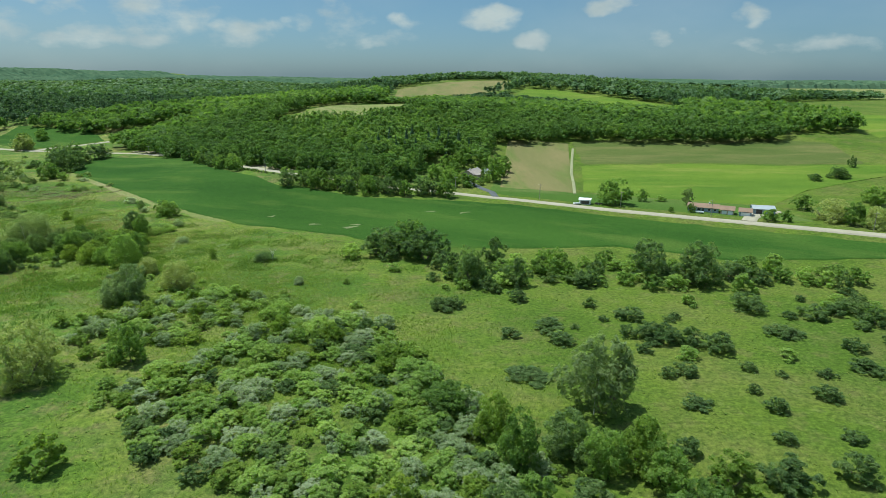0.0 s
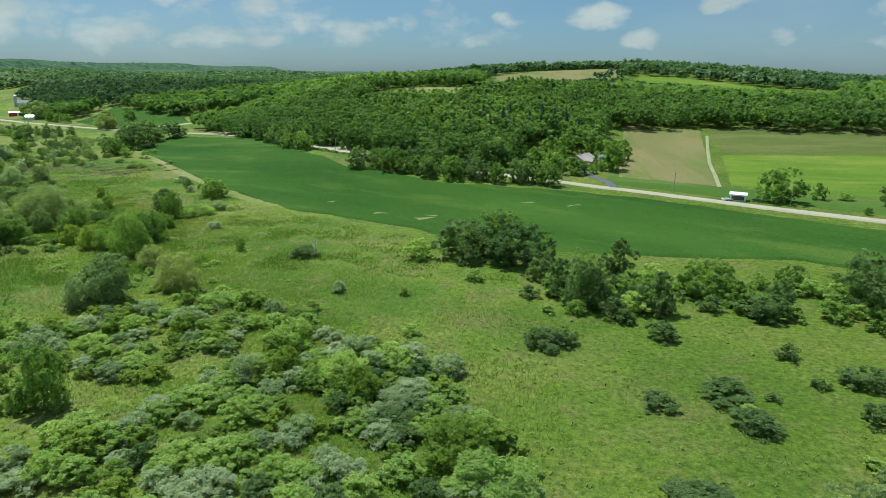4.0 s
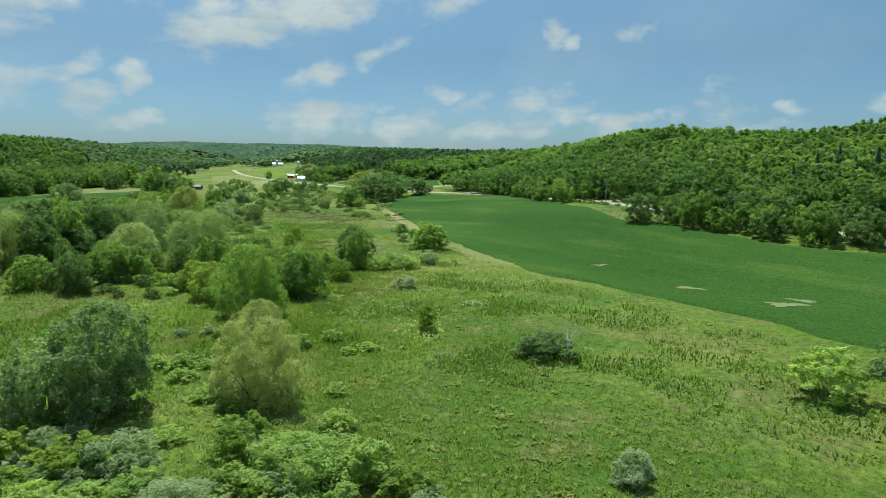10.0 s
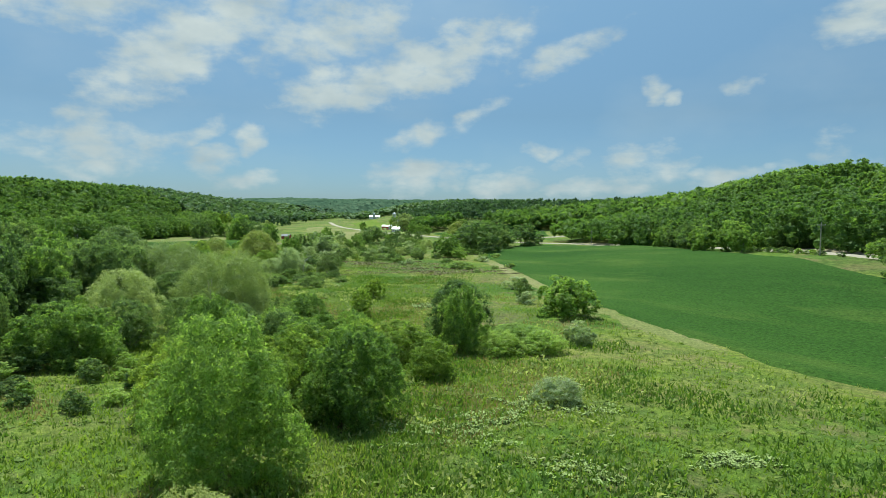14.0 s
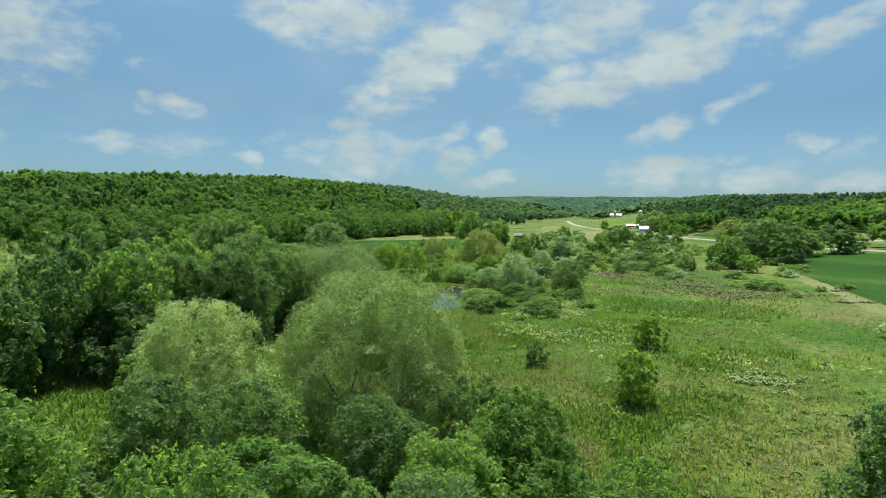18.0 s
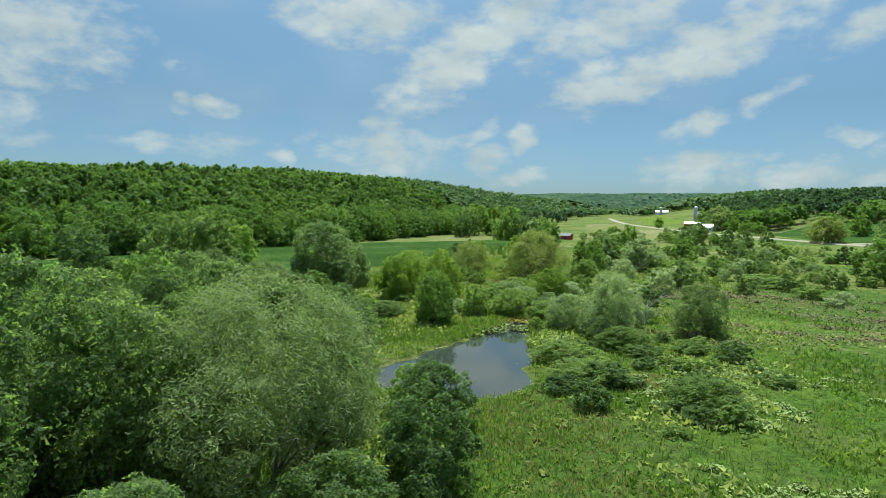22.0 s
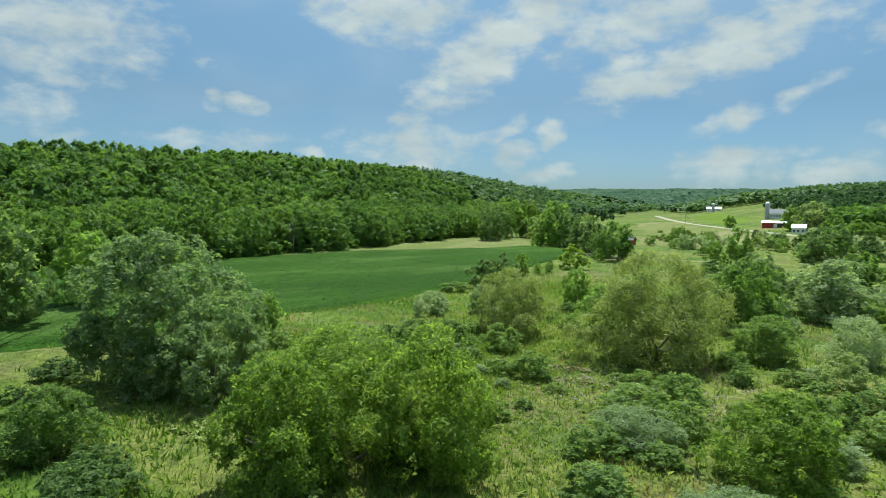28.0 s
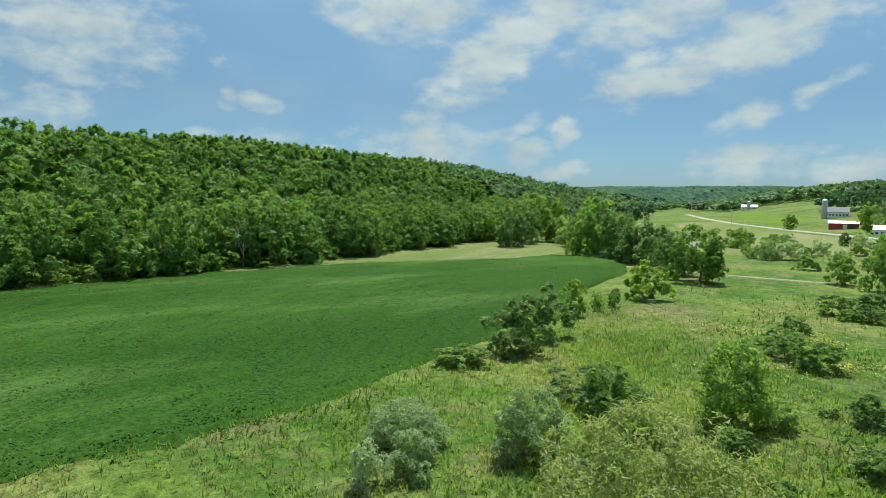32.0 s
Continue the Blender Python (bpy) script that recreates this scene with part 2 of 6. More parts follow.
def foliage(name, dark, mid, light, through=0.6, rough=0.55, gloss=0.12, gaps=0.0, cut=0.515):
    """Leaves: colour by plant (tint attribute or object) and by leaf clump."""
    m, nt, p, N, L = shader(name)
    dark, mid, light = [(r * 1.15, g * 1.11, b * 1.28) for r, g, b in (dark, mid, light)]
    info = N("ShaderNodeObjectInfo").outputs["Random"]
    isl = N("ShaderNodeNewGeometry").outputs["Random Per Island"]
    att = N("ShaderNodeAttribute")
    att.attribute_name = "tint"
    add = N("ShaderNodeMath")
    add.operation = "ADD"
    L(map_range(nt, info, 0, 1, -0.22, 0.22), add.inputs[0])
    L(att.outputs["Fac"], add.inputs[1])
    add2 = N("ShaderNodeMath")
    add2.operation = "ADD"
    L(add.outputs[0], add2.inputs[0])
    L(map_range(nt, isl, 0, 1, -0.20, 0.20), add2.inputs[1])
    col = ramp_node(nt, add2.outputs[0], [(0.12, dark), (0.5, mid), (0.9, light)])
    L(col, p.inputs["Base Color"])
    p.inputs["Roughness"].default_value = rough
    p.inputs["Specular IOR Level"].default_value = gloss
    t = N("ShaderNodeBsdfTranslucent")
    L(mix_node(nt, 0.7, col, (1.8, 1.9, 0.8), "MULTIPLY"), t.inputs["Color"])
    mx = N("ShaderNodeMixShader")
    mx.inputs[0].default_value = through
    L(p.outputs[0], mx.inputs[1])
    L(t.outputs[0], mx.inputs[2])
    last = mx.outputs[0]
    if gaps:
        # a clump is many leaflets with gaps between them
        holes = N("ShaderNodeMixShader")
        clear = N("ShaderNodeBsdfTransparent")
        L(map_range(nt, noise_node(nt, gaps, 2, 0.6, world_place(nt)), cut, cut + 0.05, 0.0, 0.9), holes.inputs[0])
        L(last, holes.inputs[1])
        L(clear.outputs[0], holes.inputs[2])
        last = holes.outputs[0]
    L(last, nt.nodes["Material Output"].inputs["Surface"])
    return m


def simple(name, a, b, scale=3.0, rough=0.8, metal=0.0, bump=0.3, dist=0.02):
    m, nt, p, N, L = shader(name)
    pos = world_place(nt)
    n1, n2 = noise_node(nt, scale, 5, 0.6, pos), noise_node(nt, scale * 0.13, 3, 0.5, pos)
    mx = N("ShaderNodeMath")
    mx.operation = "MULTIPLY_ADD"
    L(n1, mx.inputs[0])
    mx.inputs[1].default_value = 0.6
    L(map_range(nt, n2, 0, 1, 0, 0.4), mx.inputs[2])
    L(ramp_node(nt, mx.outputs[0], [(0.3, a), (0.7, b)]), p.inputs["Base Color"])
    p.inputs["Roughness"].default_value, p.inputs["Metallic"].default_value = rough, metal
    if bump:
        L(bump_node(nt, n1, bump, dist), p.inputs["Normal"])
    return m


def meadow_material():
    m, nt, p, N, L = shader("meadow_turf")
    pos = world_place(nt)
    big = noise_node(nt, 0.019, 5, 0.58, pos)
    mid = noise_node(nt, 0.075, 5, 0.6, pos)
    fine = noise_node(nt, 0.75, 8, 0.76, pos)
    grain = noise_node(nt, 3.2, 4, 0.7, pos)
    base = ramp_node(nt, big, [(0.41, (0.058, 0.106, 0.018)), (0.47, (0.086, 0.138, 0.022)), (0.53, (0.124, 0.162, 0.030)), (0.59, (0.158, 0.170, 0.048))])
    rust = map_range(nt, noise_node(nt, 0.03, 5, 0.62, pos), 0.52, 0.68, 0, 0.75)
    base = mix_node(nt, rust, base, (0.140, 0.120, 0.058))
    base = mix_node(nt, map_range(nt, mid, 0.47, 0.68, 0.0, 0.6), base, (0.052, 0.104, 0.022))
    # stands of coarse dark weeds and of dull reddish seed heads, a few metres across
    base = mix_node(nt, map_range(nt, noise_node(nt, 0.21, 6, 0.68, pos), 0.51, 0.63, 0.0, 0.5), base, (0.052, 0.088, 0.020))
    base = mix_node(nt, map_range(nt, noise_node(nt, 0.11, 6, 0.66, pos), 0.52, 0.64, 0.0, 0.6), base, (0.158, 0.126, 0.066))
    # darker green turf towards the east
    wet = N("ShaderNodeSeparateXYZ")
    L(pos, wet.inputs[0])
    base = mix_node(nt, map_range(nt, wet.outputs[0], -130, 40, 0.0, 0.55), base, (0.070, 0.102, 0.014))
    # lush growth on the wet ground round the pond
    off = N("ShaderNodeVectorMath")
    off.operation = "DISTANCE"
    L(pos, off.inputs[0])
    off.inputs[1].default_value = (-243, 334, 0)
    base = mix_node(nt, map_range(nt, off.outputs["Value"], 62, 20, 0.0, 0.65), base, (0.044, 0.088, 0.013))
    # drier, paler grass towards the west end of the valley
    sep = N("ShaderNodeSeparateXYZ")
    L(pos, sep.inputs[0])
    west = map_range(nt, sep.outputs[0], -330, -410, 0.0, 0.12)
    dry = N("ShaderNodeMath")
    dry.operation = "ADD"
    L(noise_node(nt, 0.16, 5, 0.65, pos), dry.inputs[0])
    L(west, dry.inputs[1])
    straw = map_range(nt, dry.outputs[0], 0.58, 0.76, 0, 0.35)
    base = mix_node(nt, straw, base, (0.225, 0.228, 0.095))
    tone = ramp_node(nt, fine, [(0.36, (0.48, 0.54, 0.50)), (0.50, (1.0, 1.0, 1.0)), (0.64, (1.48, 1.42, 1.34))])
    base = mix_node(nt, 1.0, base, tone, "MULTIPLY")
    base = mix_node(nt, 0.6, base, ramp_node(nt, grain, [(0.32, (0.42, 0.46, 0.44)), (0.68, (1.4, 1.38, 1.3))]), "MULTIPLY")
    L(base, p.inputs["Base Color"])
    p.inputs["Roughness"].default_value = 0.9
    p.inputs["Specular IOR Level"].default_value = 0.05
    hsum = N("ShaderNodeMath")
    hsum.operation = "ADD"
    L(fine, hsum.inputs[0])
    L(map_range(nt, grain, 0, 1, 0, 0.35), hsum.inputs[1])
    L(bump_node(nt, hsum.outputs[0], 0.7, 0.6), p.inputs["Normal"])
    return m


def crop_material(name, dark, light, patch, row=0.76, angle=0.4):
    m, nt, p, N, L = shader(name)
    pos = world_place(nt)
    rot = N("ShaderNodeVectorRotate")
    rot.inputs["Angle"].default_value = angle
    L(pos, rot.inputs["Vector"])
    wave = N("ShaderNodeTexWave")
    wave.inputs["Scale"].default_value, wave.inputs["Distortion"].default_value = 0.314 / row, 5.0
    wave.inputs["Detail"].default_value = 3
    L(rot.outputs[0], wave.inputs["Vector"])
    fine = noise_node(nt, 1.7, 5, 0.7, pos)
    st = N("ShaderNodeVectorMath")
    st.operation = "MULTIPLY"
    st.inputs[1].default_value = (0.25, 1.0, 1.0)
    L(rot.outputs[0], st.inputs[0])
    big = noise_node(nt, 0.022, 5, 0.6, st.outputs[0])
    base = ramp_node(nt, big, [(0.34, dark), (0.64, light)])
    base = mix_node(nt, map_range(nt, noise_node(nt, 0.05, 5, 0.65, st.outputs[0]), 0.50, 0.66, 0, 0.8), base, patch)
    base = mix_node(nt, 1.0, base, ramp_node(nt, fine, [(0.3, (0.5, 0.52, 0.5)), (0.7, (1.45, 1.42, 1.35))]), "MULTIPLY")
    base = mix_node(nt, 0.12, base, ramp_node(nt, wave.outputs["Fac"], [(0.0, (0.55, 0.6, 0.5)), (0.6, (1.15, 1.15, 1.1))]), "MULTIPLY")
    L(base, p.inputs["Base Color"])
    p.inputs["Roughness"].default_value, p.inputs["Specular IOR Level"].default_value = 0.9, 0.04
    L(bump_node(nt, fine, 0.8, 0.35), p.inputs["Normal"])
    return m


MEADOW = meadow_material()
CROP = crop_material("soybean_leaves", (0.022, 0.058, 0.010), (0.040, 0.086, 0.015), (0.066, 0.108, 0.022))
CROP_WEST = crop_material("soybean_leaves_pale", (0.024, 0.060, 0.008), (0.036, 0.080, 0.011), (0.076, 0.126, 0.030), angle=1.25)
HAY = crop_material("hay_meadow", (0.062, 0.115, 0.017), (0.118, 0.168, 0.024), (0.165, 0.182, 0.042), row=2.4, angle=0.05)
TANFIELD = crop_material("ripe_grass_field", (0.112, 0.122, 0.046), (0.172, 0.146, 0.072), (0.092, 0.126, 0.034), row=2.0, angle=1.5)
OLIVE = crop_material("olive_pasture", (0.058, 0.086, 0.022), (0.092, 0.108, 0.034), (0.130, 0.125, 0.050), row=2.2, angle=0.1)
PALEFIELD = crop_material("pale_stubble", (0.110, 0.138, 0.040), (0.175, 0.180, 0.074), (0.210, 0.190, 0.105), row=2.0, angle=0.9)
LAWN = crop_material("mown_lawn", (0.050, 0.095, 0.018), (0.075, 0.120, 0.026), (0.105, 0.130, 0.044), row=1.3, angle=0.3)
GRAVEL = simple("road_gravel", (0.22, 0.195, 0.145), (0.32, 0.285, 0.215), 1.2, 0.95)
TRACK = simple("track_dirt", (0.12, 0.135, 0.055), (0.27, 0.25, 0.15), 1.0, 0.95)
ASPHALT = simple("asphalt", (0.045, 0.050, 0.058), (0.075, 0.080, 0.088), 3.0, 0.9)
SOIL = simple("bare_soil", (0.070, 0.110, 0.028), (0.175, 0.165, 0.082), 0.6, 0.95)
BANK = simple("tan_bank", (0.17, 0.15, 0.085), (0.29, 0.235, 0.155), 0.7, 0.95)
BARK = simple("bark", (0.085, 0.070, 0.052), (0.19, 0.165, 0.13), 4.0, 0.9, bump=0.6)
DEADWOOD = simple("dead_wood", (0.42, 0.39, 0.34), (0.62, 0.59, 0.53), 5.0, 0.85)
POLEWOOD = simple("pole_wood", (0.26, 0.23, 0.19), (0.42, 0.38, 0.32), 5.0, 0.85)
WHITEPAINT = simple("white_paint", (0.70, 0.71, 0.70), (0.82, 0.82, 0.80), 1.5, 0.6)
REDPAINT = simple("red_barn_paint", (0.30, 0.035, 0.028), (0.40, 0.06, 0.045), 1.5, 0.7)
BLUEGREY = simple("blue_grey_siding", (0.22, 0.29, 0.34), (0.30, 0.37, 0.42), 1.0, 0.7)
TANWALL = simple("tan_siding", (0.40, 0.33, 0.22), (0.52, 0.44, 0.31), 1.0, 0.7)
SHINGLE_BROWN = simple("brown_shingles", (0.15, 0.095, 0.065), (0.24, 0.155, 0.11), 2.5, 0.9)
SHINGLE_GREY = simple("grey_shingles", (0.16, 0.16, 0.17), (0.27, 0.27, 0.275), 2.5, 0.9)
METALROOF = simple("metal_roof", (0.55, 0.58, 0.60), (0.70, 0.72, 0.73), 0.8, 0.42, 0.35, 0.1)
GREYROOF = simple("grey_metal_roof", (0.24, 0.26, 0.28), (0.34, 0.36, 0.38), 0.8, 0.5, 0.2, 0.1)
SHINGLE_MAUVE = simple("grey_brown_shingles", (0.19, 0.155, 0.145), (0.29, 0.245, 0.235), 2.5, 0.9)
CONCRETE = simple("concrete", (0.42, 0.41, 0.38), (0.56, 0.55, 0.51), 1.0, 0.9)
GLASS, _nt, _p, _N, _L = shader("window_glass")
_p.inputs["Base Color"].default_value, _p.inputs["Roughness"].default_value = (0.02, 0.025, 0.03, 1), 0.06
_L(bump_node(_nt, noise_node(_nt, 1.5, 2, 0.5, world_place(_nt)), 0.05, 0.02), _p.inputs["Normal"])
DARKWOOD = simple("dark_door", (0.05, 0.04, 0.035), (0.10, 0.085, 0.07), 2.0, 0.7)
BLOOM = simple("bindweed_bloom", (0.155, 0.225, 0.050), (0.265, 0.325, 0.098), 2.0, 0.8)
BROWNSEDGE = simple("brown_sedge", (0.125, 0.112, 0.050), (0.185, 0.150, 0.072), 0.7, 0.9)
GOLD = simple("goldenrod_bloom", (0.20, 0.22, 0.02), (0.36, 0.34, 0.03), 2.0, 0.8)
PURPLE = simple("thistle_bloom", (0.16, 0.13, 0.12), (0.27, 0.21, 0.20), 2.0, 0.8)
ALGAE = simple("golden_algae", (0.19, 0.165, 0.018), (0.31, 0.255, 0.030), 1.2, 0.8)
DUCKWEED = simple("duckweed", (0.115, 0.165, 0.022), (0.20, 0.235, 0.035), 1.5, 0.7)

WATER, _nt, _p, _N, _L = shader("pond_water")
_p.inputs["Base Color"].default_value, _p.inputs["Roughness"].default_value = (0.030, 0.038, 0.034, 1), 0.05
_p.inputs["IOR"].default_value = 1.36
_L(bump_node(_nt, noise_node(_nt, 1.2, 3, 0.5, world_place(_nt)), 0.06, 0.05), _p.inputs["Normal"])
_scum = map_range(_nt, noise_node(_nt, 0.35, 6, 0.65, world_place(_nt)), 0.64, 0.74, 0, 0.6)
_L(mix_node(_nt, _scum, (0.030, 0.038, 0.034), (0.09, 0.11, 0.03)), _p.inputs["Base Color"])
_L(map_range(_nt, _scum, 0, 0.7, 0.04, 0.5), _p.inputs["Roughness"])

LEAF = {
    "broadleaf": foliage("broadleaf_leaves", (0.088, 0.150, 0.034), (0.138, 0.220, 0.048), (0.210, 0.298, 0.066), gaps=4.5),
    "cottonwood": foliage("cottonwood_leaves", (0.118, 0.168, 0.062), (0.172, 0.226, 0.088), (0.250, 0.298, 0.130), gaps=5),
    "willow": foliage("willow_leaves", (0.150, 0.205, 0.058), (0.235, 0.295, 0.092), (0.350, 0.400, 0.165), 0.42, gaps=3.5, cut=0.56),
    "poplar": foliage("poplar_leaves", (0.115, 0.172, 0.062), (0.165, 0.232, 0.088), (0.245, 0.310, 0.130), 0.5, gaps=4.5, cut=0.53),
    "grey_willow": foliage("grey_willow_leaves", (0.084, 0.128, 0.040), (0.125, 0.178, 0.056), (0.190, 0.245, 0.092), 0.45, gaps=4, cut=0.54),
    "olive_willow": foliage("olive_willow_leaves", (0.165, 0.205, 0.054), (0.240, 0.280, 0.080), (0.330, 0.360, 0.125), 0.45, gaps=4, cut=0.54),
    "silver_shrub": foliage("silver_willow_leaves", (0.155, 0.215, 0.090), (0.225, 0.285, 0.140), (0.345, 0.385, 0.250), gaps=5, cut=0.55),
    # darker copy of the bush leaves: duller shrubs, and shade put into the colour
    "alder": foliage("bush_leaves_darkened", (0.105, 0.168, 0.045), (0.155, 0.228, 0.060), (0.230, 0.300, 0.090), gaps=5, cut=0.53),
    "bush": foliage("bush_leaves", (0.155, 0.235, 0.056), (0.228, 0.318, 0.080), (0.320, 0.395, 0.115), gaps=5, cut=0.53),
    "dogwood": foliage("dogwood_leaves", (0.064, 0.112, 0.036), (0.104, 0.164, 0.052), (0.162, 0.222, 0.074), gaps=4.5),
    "boxelder": foliage("boxelder_leaves", (0.112, 0.178, 0.032), (0.160, 0.234, 0.040), (0.235, 0.298, 0.054), gaps=4.5),
    "spruce": foliage("spruce_needles", (0.042, 0.088, 0.040), (0.064, 0.125, 0.056), (0.100, 0.165, 0.076), 0.3),
    "soy": foliage("soybean_leaf", (0.024, 0.060, 0.006), (0.036, 0.080, 0.008), (0.068, 0.120, 0.017), 0.3),
    "sedge": foliage("sedge_leaves", (0.092, 0.150, 0.024), (0.130, 0.190, 0.032), (0.184, 0.220, 0.050), 0.4),
    "grass": foliage("tall_grass", (0.086, 0.148, 0.022), (0.138, 0.200, 0.032), (0.220, 0.245, 0.064), 0.5),
}
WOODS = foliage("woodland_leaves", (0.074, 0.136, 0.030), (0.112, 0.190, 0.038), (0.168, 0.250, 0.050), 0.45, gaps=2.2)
# far woods: distance haze put in as bluer green, missing self-shade as darker
FARWOODS_HAZED = foliage("distant_woodland_hazed", (0.052, 0.098, 0.038), (0.078, 0.138, 0.050), (0.114, 0.176, 0.066), 0.3, gaps=0.9, cut=0.54)
RIDGEWOODS_HAZED = foliage("ridge_woodland_hazed", (0.036, 0.070, 0.038), (0.054, 0.096, 0.050), (0.078, 0.122, 0.062), 0.1, 1.0, 0.0)

# ---- terrain ----
EDGE_X, EDGE_Y = [-2000, -900, -297, -163, -70, 0, 100, 300, 900], [900, 700, 493, 372, 318, 287, 268, 250, 250]
ROAD_X = [-2000, -1050, -800, -711, -622, -480, -364, -282, -200, -129, 25, 170, 400, 900]
ROAD_Y = [1900, 1010, 810, 748, 700, 684, 667, 590, 512, 450, 388, 332, 250, 120]
ROAD_Z = [10, 7, 5, 4, 3, 3, 3, 5, 10, 13, 8, 6, 5, 5]
FOOT_X, FOOT_Y = [-2000, -1300, -900, -676, -552, -514, -470, -430, -380, -300], [1650, 1080, 730, 537, 400, 333, 230, 100, -100, -500]


def smooth(a, b, x):
    t = np.clip((x - a) / (b - a), 0, 1)
    return t * t * (3 - 2 * t)


def height(x, y):
    """The ground's height over the valley floor."""
    x, y = np.asarray(x, float), np.asarray(y, float)
    ye, yr, zr = np.interp(x, EDGE_X, EDGE_Y), np.interp(x, ROAD_X, ROAD_Y), np.interp(x, ROAD_X, ROAD_Z)
    z = zr * smooth(0, 1, (y - ye) / np.maximum(yr - ye, 40))
    rise = np.interp(x, [-2000, -1100, -700, -450, -300, -200, 0, 80, 400, 900], [34, 34, 30, 28, 30, 33, 36, 37, 38, 36])
    wide = np.interp(x, [-700, -300, -200, 0, 80, 900], [330, 260, 230, 260, 520, 560])
    z = z + rise * smooth(15, wide, y - yr)
    s = (np.interp(y, FOOT_Y[::-1], FOOT_X[::-1]) - x) * 0.78
    z = z + np.interp(y, [100, 260, 400], [18, 26, 31]) * smooth(-8, 90, s) + 5 * smooth(90, 300, s)
    r = np.hypot(x + 200, y - 300)
    k = smooth(700, 2200, r)
    z = z + k * (6 * np.sin(x / 310 + 1.3) * np.cos(y / 270 + 0.4) + 4 * np.sin((x + y) / 190.0))
    z = z + 6 * smooth(1800, 4500, r)
    z = z + 27 * smooth(830, 1250, y) * np.exp(-(((x - 130) / 300) ** 2))
    # wooded ground behind the start, out of the clip's sight
    return z + 45 * smooth(-250, -700, y) * smooth(-380, -250, x)


POND = [(-285.3, 347.2, 6.4), (-292.7, 354.4, 4.0), (-299.5, 361, 3.0), (-274, 336, 10.5), (-281, 343, 8.5), (-289, 351, 4.8), (-296, 357.5, 3.2), (-303, 364, 2.6)]


def pond_depth(x, y):
    """1 in the pond's middle, 0 outside: a pool with a narrow neck."""
    d = np.max([1 - np.hypot(x - a, y - b) / r for a, b, r in POND], axis=0)
    return np.clip(d * 2.5, 0, 1)


def ground_z(x, y):
    return float(height(x, y) - 1.3 * pond_depth(np.asarray(float(x)), np.asarray(float(y))))


def sheet_mesh(name, P, nu, nv):
    """A grid of quads through the points P (nu x nv x 3)."""
    me = bpy.data.meshes.new(name)
    idx = np.arange(nu * nv).reshape(nu, nv)
    q = np.stack([idx[:-1, :-1], idx[1:, :-1], idx[1:, 1:], idx[:-1, 1:]], -1).reshape(-1, 4)
    fill_mesh(me, P.reshape(-1, 3), q)
    return me


def fill_mesh(me, V, Q, tint=None, soft=True, normals=None):
    me.vertices.add(len(V))
    me.vertices.foreach_set("co", np.ascontiguousarray(V, dtype=np.float32).ravel())
    k = Q.shape[1]
    me.loops.add(Q.size)
    me.loops.foreach_set("vertex_index", np.ascontiguousarray(Q, dtype=np.int32).ravel())
    me.polygons.add(len(Q))
    me.polygons.foreach_set("loop_start", np.arange(0, Q.size, k, dtype=np.int32))
    me.polygons.foreach_set("use_smooth", np.full(len(Q), soft, dtype=bool))
    if tint is not None:
        att = me.attributes.new("tint", "FLOAT", "POINT")
        att.data.foreach_set("value", np.ascontiguousarray(tint, dtype=np.float32))
    if normals is not None:
        # leaves shade with the rounded mass of their bough
        att = me.attributes.new("custom_normal", "FLOAT_VECTOR", "POINT")
        att.data.foreach_set("vector", np.ascontiguousarray(normals / np.linalg.norm(normals, axis=1)[:, None], dtype=np.float32).ravel())
    me.update(calc_edges=True)


def build_ground():
    n = 370
    u = np.linspace(-1, 1, n)
    ax = 75 * np.sinh(4.885 * u)
    X, Y = np.meshgrid(-275 + ax, 340 + ax, indexing="ij")
    rng = np.random.default_rng(3)
    Z = height(X, Y) - 1.3 * pond_depth(X, Y)
    near = 1 - smooth(500, 900, np.hypot(X + 200, Y - 300))
    Z = Z + near * rng.normal(0, 0.05, X.shape)
    me = sheet_mesh("ground", np.stack([X, Y, Z], -1), n, n)
    me.materials.append(MEADOW)
    return tagged(new("ground", me), "rolling wet meadow of tall grass and sedge in a valley", "ground", kind="structure")


build_ground()


def resample(pts, n):
    pts = np.array(pts, float)
    s = np.concatenate([[0], np.cumsum(np.hypot(*np.diff(pts[:, :2], axis=0).T))])
    q = np.linspace(0, s[-1], n)
    return np.stack([np.interp(q, s, pts[:, i]) for i in range(2)], -1)


def field(name, low, high, material, up, label, category, rough=0.0, nu=90, nv=24, kind="structure", seed=1):
    """A draped field between two edges, standing up over the ground, with sides."""
    t = np.linspace(0, len(low) - 1, nu)
    A = np.stack([np.interp(t, range(len(low)), [p[i] for p in low]) for i in range(2)], -1)
    B = np.stack([np.interp(t, range(len(high)), [p[i] for p in high]) for i in range(2)], -1)
    rng = np.random.default_rng(seed)
    wob = np.interp(np.arange(nu), np.arange(0, nu + 3, 3), rng.normal(0, 0.8, len(np.arange(0, nu + 3, 3))))[:, None]
    A, B = A + wob, B - wob
    v = np.linspace(0, 1, nv)
    P = A[:, None] * (1 - v[None, :, None]) + B[:, None] * v[None, :, None]
    Z = height(P[..., 0], P[..., 1]) + up + rng.normal(0, 1, P.shape[:2]) * rough
    Z[0], Z[-1], Z[:, 0], Z[:, -1] = Z[0] - up - 0.2, Z[-1] - up - 0.2, Z[:, 0] - up - 0.2, Z[:, -1] - up - 0.2
    me = sheet_mesh(name, np.concatenate([P, Z[..., None]], -1), nu, nv)
    me.materials.append(material)
    return tagged(new(name, me), label, category, kind=kind)


